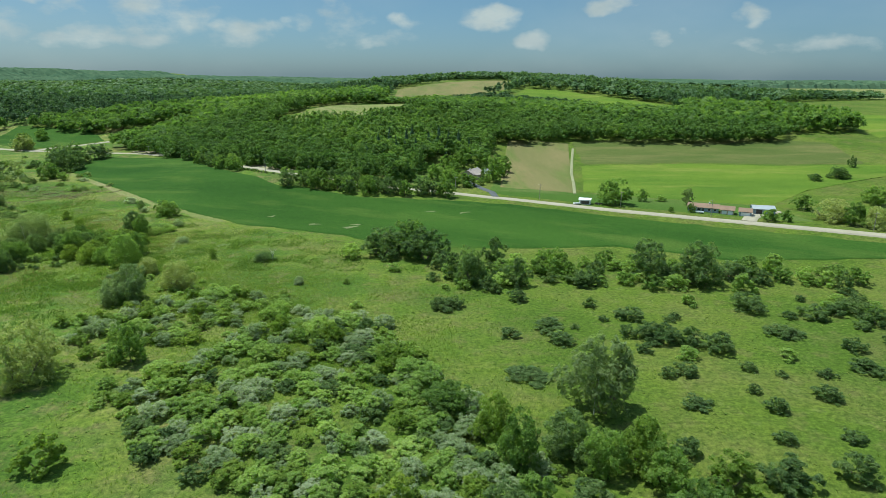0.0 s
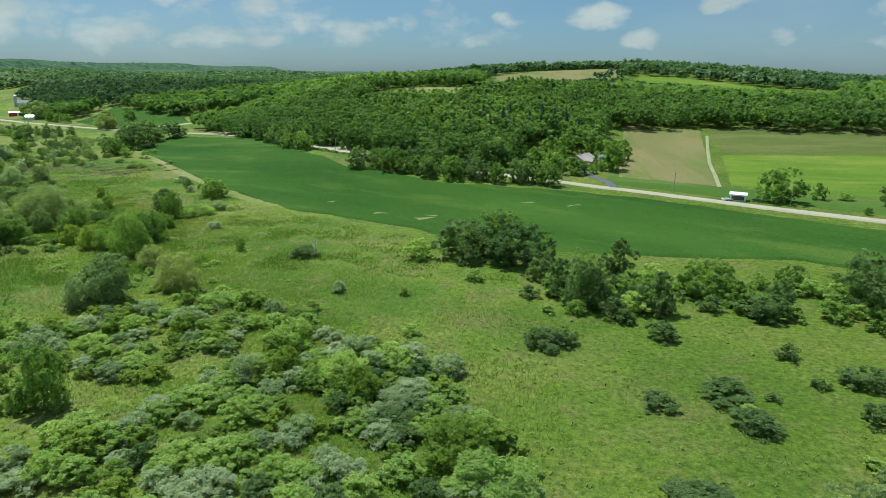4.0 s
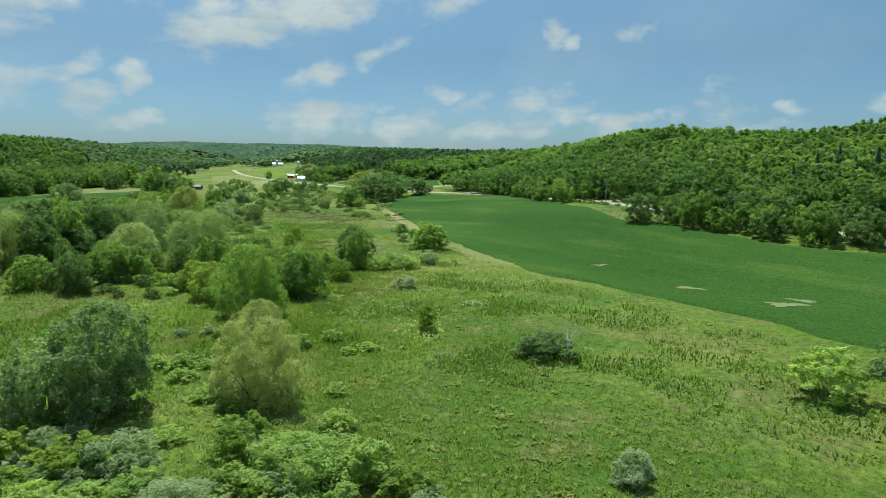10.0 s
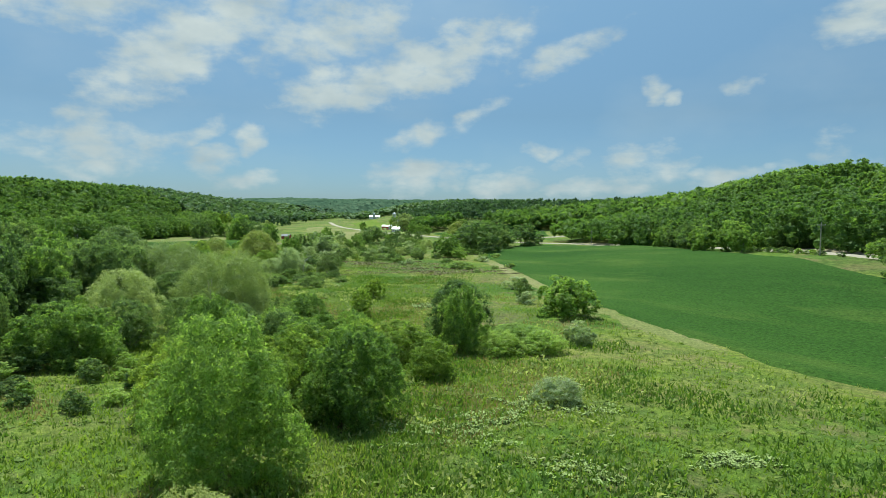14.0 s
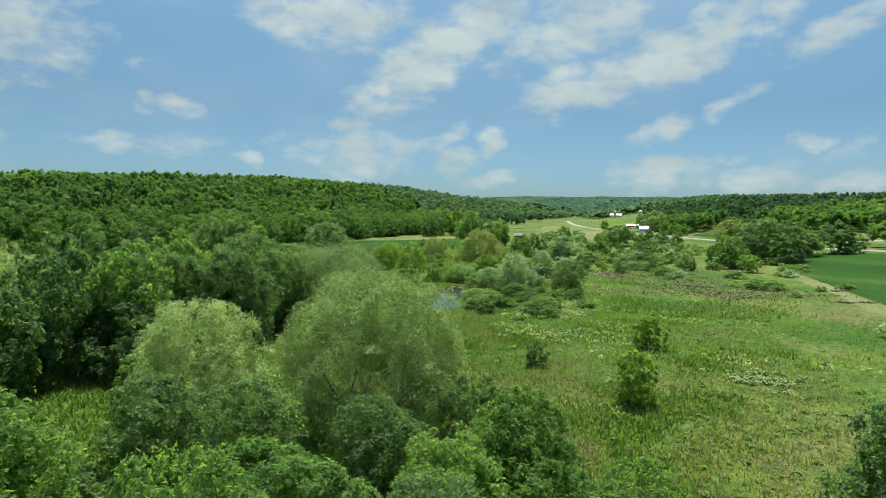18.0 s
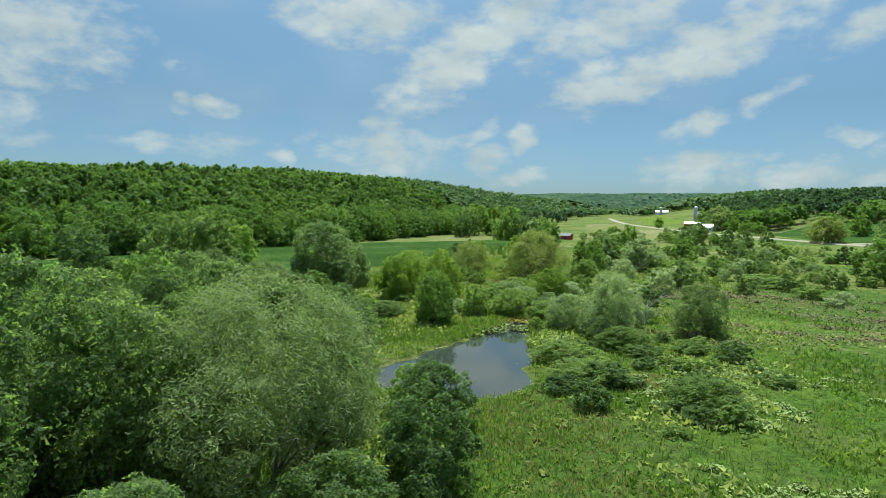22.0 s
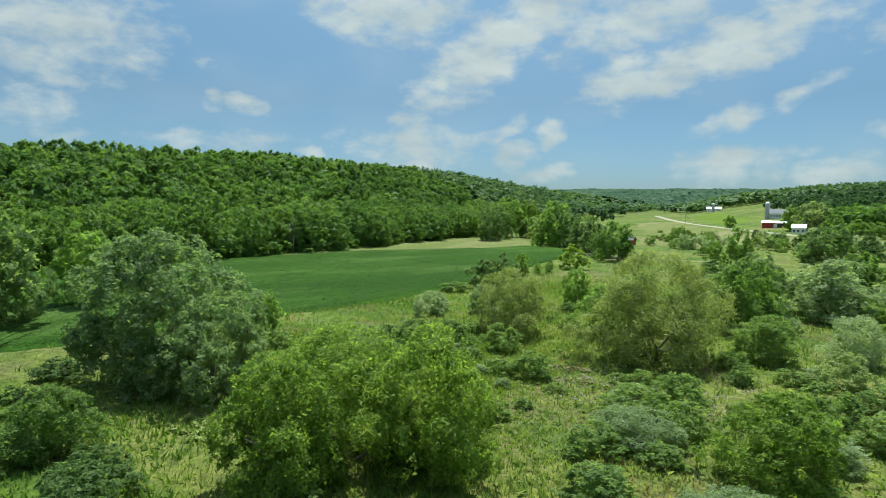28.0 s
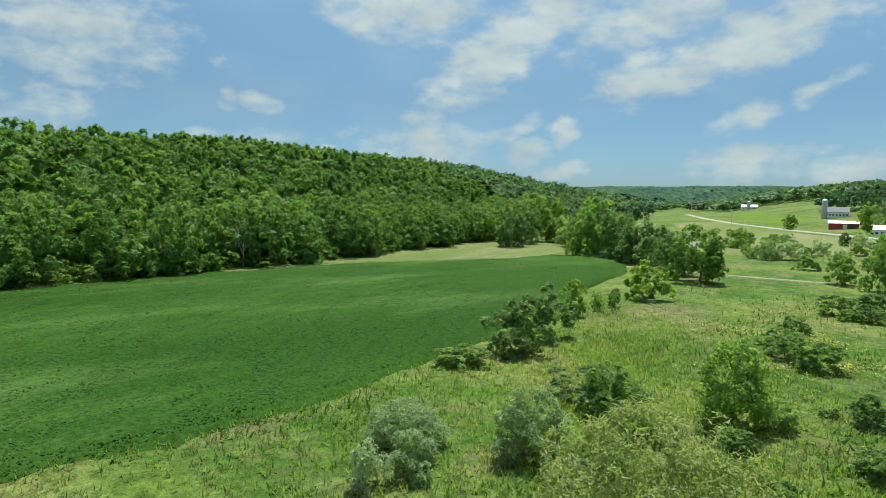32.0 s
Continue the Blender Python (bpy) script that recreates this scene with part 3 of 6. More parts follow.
field("crop_field", [(-317, 525), (-270, 480), (-184, 395), (-150, 368), (-125, 348), (-68, 322), (-7, 293), (40, 293), (85, 294), (134, 274), (205, 276), (420, 215)],
      [(-338, 600), (-280, 587), (-222, 552), (-185, 490), (-108, 413), (-51, 384), (-2, 377), (40, 366), (90, 342), (140, 322), (219, 292), (440, 222)],
      CROP, 0.5, "deep green soybean field along a country road", "field", 0.05, 190, 44)
field("crop_field_west", [(-277, 266), (-320, 274), (-340, 300), (-354, 314), (-370, 318), (-388, 322), (-394, 340), (-405.5, 365.5), (-417, 386), (-436, 412), (-457, 437), (-507, 490), (-535, 507)],
      [(-330, 225), (-425, 240), (-468, 270), (-487, 300), (-500, 330), (-514, 350), (-526, 371), (-538, 395), (-545, 420), (-548, 465), (-556, 494)],
      CROP_WEST, 0.7, "green soybean field at the foot of a wooded hill", "field", 0.05, 150, 36, seed=2)
field("grass_headland", [(-520, 368), (-541, 400), (-543, 456), (-556, 494), (-575, 512)], [(-530, 374), (-556, 402), (-600, 458), (-648, 506), (-690, 560)],
      PALEFIELD, 0.35, "pale ripe grass strip between crop and woods", "field", 0.03, 50, 16)
field("tan_field", [(37, 418), (60, 412), (86, 402)], [(60, 590), (84, 604), (117, 585)], TANFIELD, 0.3, "tan ripening grass field beside a track", "field", 0.02, 30, 50)
field("hay_field", [(92, 408), (130, 392), (200, 372), (243, 412), (300, 440)], [(109, 498), (190, 500), (262, 486), (330, 482), (400, 472)], HAY, 0.3,
      "bright yellow-green hay field behind a farmhouse", "field", 0.02, 70, 50)
field("pasture_rise", [(110, 500), (190, 502), (262, 488), (330, 484)], [(118, 592), (190, 600), (280, 590), (345, 560)], OLIVE, 0.35, "olive pasture strip below dark woods", "field", 0.02, 40, 26)
field("hilltop_field", [(-165, 612), (-105, 618), (-45, 640)], [(-120, 740), (-80, 790), (-30, 850)], PALEFIELD, 0.4, "pale green hilltop field among woods", "field", 0.02, 30, 40)
field("stubble_field", [(-74, 885), (-19, 927), (14, 950), (106, 1070)], [(-80, 1090), (-25, 1210), (19, 1330), (138, 1330)], TANFIELD, 0.5, "tan stubble field on a far ridge", "field", 0.02, 30, 40)
field("ridge_field", [(100, 965), (164, 930), (205, 848), (280, 782)], [(131, 1075), (186, 1072), (242, 1010), (308, 900)], HAY, 0.5, "green ridge field between woods", "field", 0.02, 24, 30)
field("plateau_field", [(400, 1500), (800, 1450), (1300, 1400)], [(600, 2300), (1200, 2300), (1900, 2200)], PALEFIELD, 1.0, "pale green plateau field far off", "field", 0.02, 40, 40)
field("east_field", [(395, 570), (450, 600), (520, 610)], [(432, 744), (470, 720), (600, 700)], HAY, 0.4, "green slope field near a white farmhouse", "field", 0.02, 20, 20)
field("valley_field", [(-441, 668), (-480, 690), (-530, 722)], [(-395, 735), (-450, 800), (-560, 832)], CROP, 0.7, "green crop field beyond the road", "field", 0.04, 40, 40)
field("pasture_west", [(-560, 560), (-640, 640), (-720, 700), (-800, 760)], [(-470, 660), (-575, 690), (-680, 735), (-790, 815)], PALEFIELD, 0.25, "pale green pasture beside a gravel road", "field", 0.02, 50, 30)
field("pasture_north", [(-690, 765), (-800, 850), (-940, 960)], [(-740, 860), (-860, 950), (-1000, 1080)], HAY, 0.25, "green pasture sloping up to a white barn", "field", 0.02, 40, 30)
field("field_margin", [(-320, 521), (-274, 476), (-188, 391), (-154, 364), (-128, 344.5)],
      [(-316, 526), (-269, 481), (-183, 396), (-149, 369), (-124, 349)], PALEFIELD, 0.12, "pale dry grass margin along the crop", "field", 0.05, 140, 7)
field("bare_bank", [(-152, 487), (-138, 473), (-118, 459)], [(-146, 496), (-130, 481), (-110, 466)], BANK, 0.35, "bare tan cut bank above the road", "bank", 0.12, 30, 8)
field("bare_bank", [(-322, 637), (-300, 629), (-278, 612)], [(-316, 645), (-294, 637), (-270, 619)], BANK, 0.35, "bare tan cut bank above the road", "bank", 0.12, 30, 8)
field("house_lawn", [(26, 398), (60, 384), (120, 358), (170, 338), (205, 330)], [(36, 440), (70, 414), (110, 398), (150, 388), (195, 372)], LAWN, 0.12, "mown lawn between farmhouse and road", "lawn", 0.0, 60, 20)


def ribbon(name, pts, width, material, label, category, up=0.25, n=160, curve=0.12):
    """A road laid over the ground, with a crowned surface and sloping shoulders."""
    C = resample(pts, n)
    D = np.gradient(C, axis=0)
    D /= np.linalg.norm(D, axis=1)[:, None]
    Nn = np.stack([-D[:, 1], D[:, 0]], -1)
    offs = np.array([-0.62, -0.5, -0.25, 0, 0.25, 0.5, 0.62])
    P = C[:, None] + Nn[:, None] * (offs * width)[None, :, None]
    zc = height(C[:, 0], C[:, 1])
    Z = np.maximum(zc[:, None], height(P[..., 0], P[..., 1])) + up + curve * (1 - (offs / 0.5) ** 2)[None]
    Z[:, 0] -= up + 0.5
    Z[:, -1] -= up + 0.5
    me = sheet_mesh(name, np.concatenate([P, Z[..., None]], -1), n, len(offs))
    me.materials.append(material)
    return tagged(new(name, me), label, category, kind="structure")


MAIN_ROAD = [(440, 236), (223, 303), (165, 327), (101, 352), (40, 381), (2, 396), (-60, 418), (-128, 458), (-165, 494), (-234, 578), (-300, 620),
             (-370, 642), (-430, 652), (-500, 676), (-573, 702), (-612, 721), (-664, 742), (-750, 784), (-850, 850), (-1000, 962)]
ribbon("road", MAIN_ROAD, 6.4, GRAVEL, "pale gravel country road following the field's edge", "road", 0.3, 420)
ribbon("side_road", [(-428, 655), (-420, 690), (-385, 730), (-351, 759), (-330, 790)], 6.5, GRAVEL, "pale gravel side road climbing to the woods", "road", 0.3)
ribbon("farm_lane", [(-573, 470), (-520, 494), (-490, 509), (-466, 522.5)], 2.4, TRACK, "pale dirt farm lane across the meadow", "track", 0.2)
ribbon("field_track", [(86, 402), (92, 436), (97, 470), (107, 520), (116, 562)], 2.0, TRACK, "pale dirt track between two fields", "track", 0.3, 120, 0.06)
ribbon("driveway", [(33, 386), (32, 402), (22, 425), (16, 440)], 4.0, ASPHALT, "dark asphalt driveway up to a house", "driveway", 0.4)
ribbon("farm_drive", [(166, 330), (172, 340), (184, 352), (196, 356)], 7.0, GRAVEL, "gravel farmyard drive off the road", "driveway", 0.36, 40)

# ---- pond ----


def build_pond():
    n = 70
    X, Y = np.meshgrid(np.linspace(-310, -258, n), np.linspace(320, 372, n), indexing="ij")
    keep = pond_depth(X, Y) > 0.05
    me = bpy.data.meshes.new("pond")
    idx = np.arange(n * n).reshape(n, n)
    q = np.stack([idx[:-1, :-1], idx[1:, :-1], idx[1:, 1:], idx[:-1, 1:]], -1).reshape(-1, 4)
    q = q[keep.ravel()[q].any(1)]
    fill_mesh(me, np.stack([X, Y, np.full(X.shape, -0.28)], -1).reshape(-1, 3), q)
    me.materials.append(WATER)
    tagged(new("pond", me), "still dark pond reflecting the sky, scummy at the edges", "pond", kind="structure")


build_pond()

# ---- plants ----


def leaf_tris(P, Nrm, size, rng, slim=1.0, up=0.0):
    """Leaf clumps: one uneven triangle at each point, facing along Nrm."""
    n = len(P)
    Nrm = Nrm / np.maximum(np.linalg.norm(Nrm, axis=1), 1e-6)[:, None]
    ref = rng.normal(size=(n, 3)) + np.array([0, 0, up])
    T = np.cross(Nrm, ref)
    T /= np.maximum(np.linalg.norm(T, axis=1), 1e-6)[:, None]
    Bt = np.cross(T, Nrm)
    a, b = (size * slim)[:, None], size[:, None]
    skew = rng.uniform(-0.7, 0.7, (n, 1))
    V = np.stack([P - Bt * b * 0.45 + T * a * rng.uniform(0.35, 0.65, (n, 1)), P - Bt * b * 0.6 - T * a * rng.uniform(0.35, 0.65, (n, 1)), P + Bt * b * 0.75 + T * a * skew], 1)
    return V.reshape(-1, 3)


def crown_lumps(rng, lumps, lump_r, base, top, dome):
    """Boughs of a crown of unit width and height, on a lopsided rounded envelope: centres and radii."""
    widest = 0.32 if dome else 0.46
    u = (np.arange(lumps) + rng.uniform(0.1, 0.9, lumps)) / lumps
    az = np.arange(lumps) * 2.399 + rng.uniform(-0.6, 0.6, lumps)
    above = np.sqrt(np.clip(1 - ((u - widest) / (1 - widest)) ** 2, 0, 1))
    below = np.sqrt(np.clip(1 - (0.62 * (widest - u) / widest) ** 2, 0, 1))
    a1, a2 = rng.uniform(0, 6.28, 2)
    reach = 0.5 * np.where(u > widest, above, below) * (1 + 0.15 * np.cos(az - a1) + 0.10 * np.cos(2 * az - a2))
    r = lump_r * rng.uniform(0.65, 1.3, lumps)
    out = np.maximum(reach - r * 0.7, 0.0) * rng.uniform(0.62, 1.2, lumps)
    c = np.stack([np.cos(az) * out, np.sin(az) * out, base + u * (top - base) * (1 - 0.6 * lump_r)], -1)
    c[0], r[0] = (0, 0, base + (top - base) * 0.45), lump_r * 1.35
    return c, r


def crown_points(rng, n, lumps, lump_r, base, top, per=24, dome=False, open_low=False, clump=0.075, flat=0.75, tall=1.0):
    """Leaf places in clumps on the outside of a crown of unit width and height."""
    c, r = crown_lumps(rng, lumps, lump_r, base, top, dome)
    asp = np.array([1, 1, tall])
    m, K = max(8, n // per), []
    while sum(len(k) for k in K) < m:
        k = rng.integers(0, lumps, m * 3)
        dd = rng.normal(size=(m * 3, 3))
        dd[:, 2] += 0.3
        dd /= np.linalg.norm(dd, axis=1)[:, None]
        q = c[k] + dd * r[k][:, None] * asp * rng.uniform(0.8, 1.12, (m * 3, 1))
        deep = (np.linalg.norm((q[:, None] - c[None]) / (r[None, :, None] * asp), axis=2) < 0.78).any(1)
        ok = ~deep & (q[:, 2] > base * 0.6) & (q[:, 2] < 1.0)
        if open_low:
            ok &= rng.uniform(0, 1, m * 3) < 0.3 + 0.7 * smooth(base, base + 0.35, q[:, 2])
        K.append(np.concatenate([q[ok], dd[ok]], 1))
    K = np.concatenate(K)[:m]
    pick = rng.integers(0, m, n)
    dd = rng.normal(size=(n, 3)) + K[pick, 3:] * 0.9 + np.array([0, 0, 0.35])
    dd /= np.linalg.norm(dd, axis=1)[:, None]
    cr = clump * rng.uniform(0.6, 1.4, m)[pick]
    P = K[pick, :3] + dd * cr[:, None] * np.array([1, 1, flat]) * (rng.uniform(0.25, 1, n) ** 0.5)[:, None]
    R, top_z = np.percentile(np.hypot(K[:, 0], K[:, 1]), 94) + clump * 0.5, np.percentile(K[:, 2], 99) + clump * flat * 0.8
    P[:, :2] *= 0.5 / R
    P[:, 2] = np.maximum(P[:, 2] / top_z, 0.005)
    c = c * np.array([0.5 / R, 0.5 / R, 1 / top_z])
    round_out = K[pick, :3] - np.array([0, 0, (base + top) * 0.42])
    round_out = round_out / np.maximum(np.linalg.norm(round_out, axis=1), 1e-6)[:, None]
    bend = 0.55 * K[pick, 3:] + 0.8 * dd + 0.45 * round_out + np.array([0, 0, 0.4])
    return P, dd, c, r, rng.normal(0, 0.10, m)[pick], bend


ICO = bmesh.new()
bmesh.ops.create_icosphere(ICO, subdivisions=1, radius=1)
ICO_V = np.array([v.co for v in ICO.verts])
ICO_F = np.array([[v.index for v in f.verts] for f in ICO.faces])
ICO.free()


def crown_mesh(name, seed, n, lumps, lump_r, base, top, size, material, slim=1.0, up=0.0, jitter=0.55, tall=1.0, open_low=False, lift=0.0, dome=False, clump=0.075, flat=0.75, core=0.46):
    rng = np.random.default_rng(seed)
    P, D, c, r, tone, bend = crown_points(rng, n, lumps, lump_r, base, top, dome=dome, open_low=open_low, clump=clump, flat=flat, tall=tall)
    D = D + rng.normal(0, jitter, D.shape) + np.array([0, 0, lift])
    D *= np.sign((D * bend).sum(1) + 1e-9)[:, None]
    bend = bend / np.linalg.norm(bend, axis=1)[:, None] + 0.50 * D / np.linalg.norm(D, axis=1)[:, None]
    V = leaf_tris(P, D, size * rng.uniform(0.6, 1.4, n), rng, slim, up)
    # dense inner foliage that closes the view through the crown; inner shade put into its darker tint
    m = min(len(c), 10 if not open_low else 5)
    VI = np.concatenate([c[i] + ICO_V * rng.uniform(0.75, 1.1, (len(ICO_V), 1)) * r[i] * core * np.array([1, 1, tall]) for i in range(m)])
    VI[:, 2] = np.clip(VI[:, 2], base * 0.8, 0.9)
    F = np.concatenate([np.arange(3 * n).reshape(-1, 3), np.concatenate([ICO_F + 3 * n + i * len(ICO_V) for i in range(m)])])
    me = bpy.data.meshes.new(name)
    fill_mesh(me, np.concatenate([V, VI]), F, np.concatenate([np.repeat(0.5 + tone, 3), np.full(len(VI), 0.42)]), soft=False,
              normals=np.concatenate([np.repeat(bend, 3, 0), np.tile(ICO_V + np.array([0, 0, 0.3]), (m, 1))]))
    me.materials.append(material)
    return me


def limb(V, F, a, b, ra, rb, sides=6):
    """A tapered round limb from a to b, added to the lists V and F."""
    a, b = Vector(a), Vector(b)
    q = (b - a).to_track_quat("Z", "Y")
    k = len(V)
    for c, r in ((a, ra), (b, rb)):
        for i in range(sides):
            t = 2 * math.pi * i / sides
            V.append(c + q @ Vector((r * math.cos(t), r * math.sin(t), 0)))
    for i in range(sides):
        j = (i + 1) % sides
        F.append((k + i, k + j, k + sides + j, k + sides + i))


def trunk_mesh(name, seed, base, stems, r, spread, material=BARK, twigs=2):
    rng = random.Random(seed)
    V, F = [], []
    for i in range(stems):
        t = 2 * math.pi * (i + rng.random() * 0.6) / stems
        lean = spread * (0.4 + 0.6 * rng.random()) if stems > 1 else spread * 0.2
        foot = Vector((0.03 * math.cos(t), 0.03 * math.sin(t), -0.03)) if stems > 1 else Vector((0, 0, -0.03))
        fork = foot + Vector((lean * 0.4 * math.cos(t), lean * 0.4 * math.sin(t), base + 0.15))
        limb(V, F, foot, fork, r, r * 0.7)
        for j in range(3):
            a = t + rng.uniform(-1.4, 1.4)
            tip = fork + Vector((lean * 0.36 * math.cos(a), lean * 0.36 * math.sin(a), rng.uniform(0.12, 0.32)))
            limb(V, F, fork, tip, r * 0.55, r * 0.2, 5)
            for _ in range(twigs):
                b = a + rng.uniform(-1.2, 1.2)
                limb(V, F, tip, tip + Vector((0.07 * math.cos(b), 0.07 * math.sin(b), rng.uniform(0.02, 0.14))), r * 0.2, r * 0.06, 4)
    me = bpy.data.meshes.new(name)
    me.from_pydata(V, [], F)
    me.materials.append(material)
    return me


KINDS = {
    # lumps, lump radius, crown base, slimness, up, jitter, tall, open below, lift, dome, clump, flat, stems, trunk radius, spread
    "broadleaf": (15, 0.17, 0.05, 0.9, 0.0, 0.5, 1.0, False, 0.2, True, 0.075, 0.95, 1, 0.022, 0.45),
    "cottonwood": (18, 0.14, 0.10, 0.9, 0.0, 0.5, 0.9, True, 0.2, False, 0.075, 1.0, 3, 0.018, 0.35),
    "willow": (22, 0.14, 0.03, 0.30, 1.6, 0.6, 1.2, False, 0.4, True, 0.065, 1.5, 4, 0.014, 0.5),
    "grey_willow": (22, 0.15, 0.03, 0.34, 1.4, 0.6, 1.1, False, 0.4, True, 0.07, 1.3, 4, 0.014, 0.5),
    "poplar": (20, 0.15, 0.04, 0.8, 0.2, 0.5, 1.0, False, 0.2, False, 0.068, 1.0, 3, 0.016, 0.4),
    "olive_willow": (22, 0.15, 0.03, 0.34, 1.4, 0.6, 1.1, False, 0.4, True, 0.07, 1.3, 4, 0.014, 0.5),
    "silver_shrub": (13, 0.17, 0.0, 0.36, 1.0, 0.6, 1.1, False, 0.5, True, 0.09, 1.2, 5, 0.010, 0.5),
    "alder": (13, 0.18, 0.0, 0.7, 0.2, 0.55, 1.0, False, 0.2, True, 0.08, 1.0, 5, 0.010, 0.45),
    "bush": (12, 0.19, 0.0, 0.6, 0.4, 0.55, 1.0, False, 0.2, True, 0.085, 1.05, 5, 0.010, 0.45),
    "dogwood": (14, 0.17, 0.0, 0.8, 0.0, 0.5, 1.0, False, 0.2, True, 0.08, 1.0, 4, 0.012, 0.45),
    "boxelder": (16, 0.16, 0.02, 0.85, 0.0, 0.5, 1.0, False, 0.2, True, 0.072, 1.0, 2, 0.016, 0.45),
}
# leaf clumps and their size by fineness
FINE = {6: (38000, 0.0160), 5: (22000, 0.0225), 4: (15000, 0.0270), 3: (8000, 0.036), 2: (4200, 0.048), 1: (2100, 0.066), 0: (800, 0.105)}
LABEL = {
    "broadleaf": ("green leafy %s in the wet meadow", "tree"), "cottonwood": ("tall open green cottonwood %s with pale trunks", "tree"),
    "willow": ("grey-green willow %s with fine drooping leaves", "tree"), "grey_willow": ("dull grey-green willow %s with fine leaves by the pond", "tree"), "poplar": ("grey-green leafy poplar %s with pale stems in the meadow", "tree"), "olive_willow": ("olive-green willow %s with fine leaves in the meadow", "tree"), "silver_shrub": ("silvery grey-green willow %s in the meadow", "shrub"),
    "alder": ("mid-green rounded alder %s in tall grass", "shrub"),
    "bush": ("low rounded green %s in tall grass", "shrub"), "dogwood": ("dense dark green %s casting deep shade", "shrub"),
    "boxelder": ("bright yellow-green leafy %s in the thicket", "tree"),
}
MESHES = {}
rng_plant = random.Random(11)


def plant_mesh(kind, fine, variant):
    key = (kind, fine, variant)
    if key not in MESHES:
        lumps, lr, base, slim, up, jit, tall, low, lift, dome, clump, flat, stems, tr, spread = KINDS[kind]
        n, s = FINE[fine]
        if kind in ("willow", "grey_willow", "olive_willow"):
            n, s = int(n * 1.7), s * 0.70
        elif kind == "silver_shrub":
            n, s = int(n * 1.3), s * 0.85
        seed = hash_of(kind) * 7 + fine * 31 + variant
        big = {6: 14, 5: 12, 4: 8, 3: 5, 2: 2, 1: 0, 0: -3}[fine]
        MESHES[key] = (crown_mesh("crown", seed, n, lumps + big, lr, base, 1.0, s * slim ** -0.3, LEAF[kind], slim, up, jit, tall, low, lift, dome, clump * (0.8 if fine > 3 else 1.0), flat),
                       trunk_mesh("trunk", seed, base, stems if fine > 1 else min(stems, 2), tr, spread, twigs=2 if fine > 1 else 0))
    return MESHES[key]


def hash_of(word):
    return sum(ord(c) * (i + 3) for i, c in enumerate(word))


PATH_X, PATH_Y = [0, 0, -1, -11, -34, -67, -80, -109, -130, -175, -221, -251, -294, -326, -356], [0, 38, 67, 113, 164, 208, 221, 252, 267, 289, 310, 324, 346, 360, 374]
PATH = resample(list(zip(PATH_X, PATH_Y)), 200)


def path_distance(x, y):
    return float(np.hypot(PATH[:, 0] - x, PATH[:, 1] - y).min())


def plant(kind, x, y, w, h, fine=None, group="", most=4):
    # western bushes take the darker leaf copy, shade put into their colour
    if x < -240 and (kind == "bush" or kind == "silver_shrub" and w < 7 and int(x * 7 + y * 3) % 2):
        kind = "alder"
    d = path_distance(x, y)
    if fine is None:
        size = max(w, h)
        fine = (6 if d < 18 and size > 13 and x < -100 else 5 if (d < 14 and size > 7.5 or d < 40 and size > 12.5) and x < -100 else 4 if d < 44 and size > 6.5 and x < -100 else 3 if d < 60 and size > 7 else
                2 if (d < 60 and size > 5 or size > 12) else 1 if size > 3 or d < 40 else 0)
        if d > 190 and fine > 1 and size < 14:
            fine = 1
    crown, trunk = plant_mesh(kind, min(fine, most), rng_plant.randrange(2 if fine > 3 else 3))
    tall = h > 4.5
    label, cat = LABEL[kind]
    word = "tree" if tall else "shrub"
    root = new(("%s_tree" if tall else "%s_shrub") % kind.replace("_shrub", "").replace("bush", "meadow").replace("broadleaf", "leafy"))
    if kind in ("willow", "grey_willow", "olive_willow"):
        w = w * 1.15
    root.matrix_basis = Matrix.LocRotScale((x, y, ground_z(x, y) - 0.05), Euler((0, 0, rng_plant.uniform(0, 6.28))), (w * 1.02, w * 1.02, h))
    tagged(root, label % word, word, group or "trees and shrubs of the meadow")
    for nm, me in (("crown", crown), ("trunk", trunk)):
        ob = new(nm, me)
        ob.parent = root
    return root


def plant_all(kind, rows):
    for x, y, w, h in rows:
        if has_room(x, y, w, h):
            plant(kind, x, y, w, h, most=6)


# the large single trees, which keep the ground under their crowns to themselves
SINGLE = [("willow", -211, 282, 13.0, 12.2), ("willow", -201.5, 297, 17.0, 15.4), ("willow", -207, 306, 8.5, 10.5),
          ("poplar", -368, 342, 18.5, 16.4), ("poplar", -361.5, 349, 10.5, 10.5), ("poplar", -116.5, 219.5, 13.4, 13.6), ("poplar", -120.5, 213.5, 9, 9.5),
          ("olive_willow", -104.5, 232, 11, 11), ("olive_willow", -124, 250, 8.2, 7.2), ("olive_willow", -358, 403, 16, 14.3), ("olive_willow", -378.5, 392, 10.2, 10.2), ("broadleaf", -371, 405.5, 9.2, 8.0), ("broadleaf", -397.5, 417.2, 6.8, 7.6), ("broadleaf", -391.2, 357, 6.2, 6.0), ("broadleaf", -452, 520.3, 9.6, 13.2),
          ("grey_willow", -252, 310.5, 17.5, 14.9), ("grey_willow", -280.5, 385, 9.5, 8.6),
          ("boxelder", -341, 357.4, 14, 10.4), ("boxelder", -337.5, 351.5, 9.5, 9.4), ("boxelder", -336.5, 363, 10, 10.8),
          ("broadleaf", -306.2, 347.6, 8.6, 9.1), ("broadleaf", -138.5, 260.5, 12.6, 14.3)]


def has_room(x, y, w, h):
    return all(math.hypot(x - a, y - b) > 0.40 * c + 0.25 * w or h < 2.2 for _, a, b, c, _ in SINGLE)


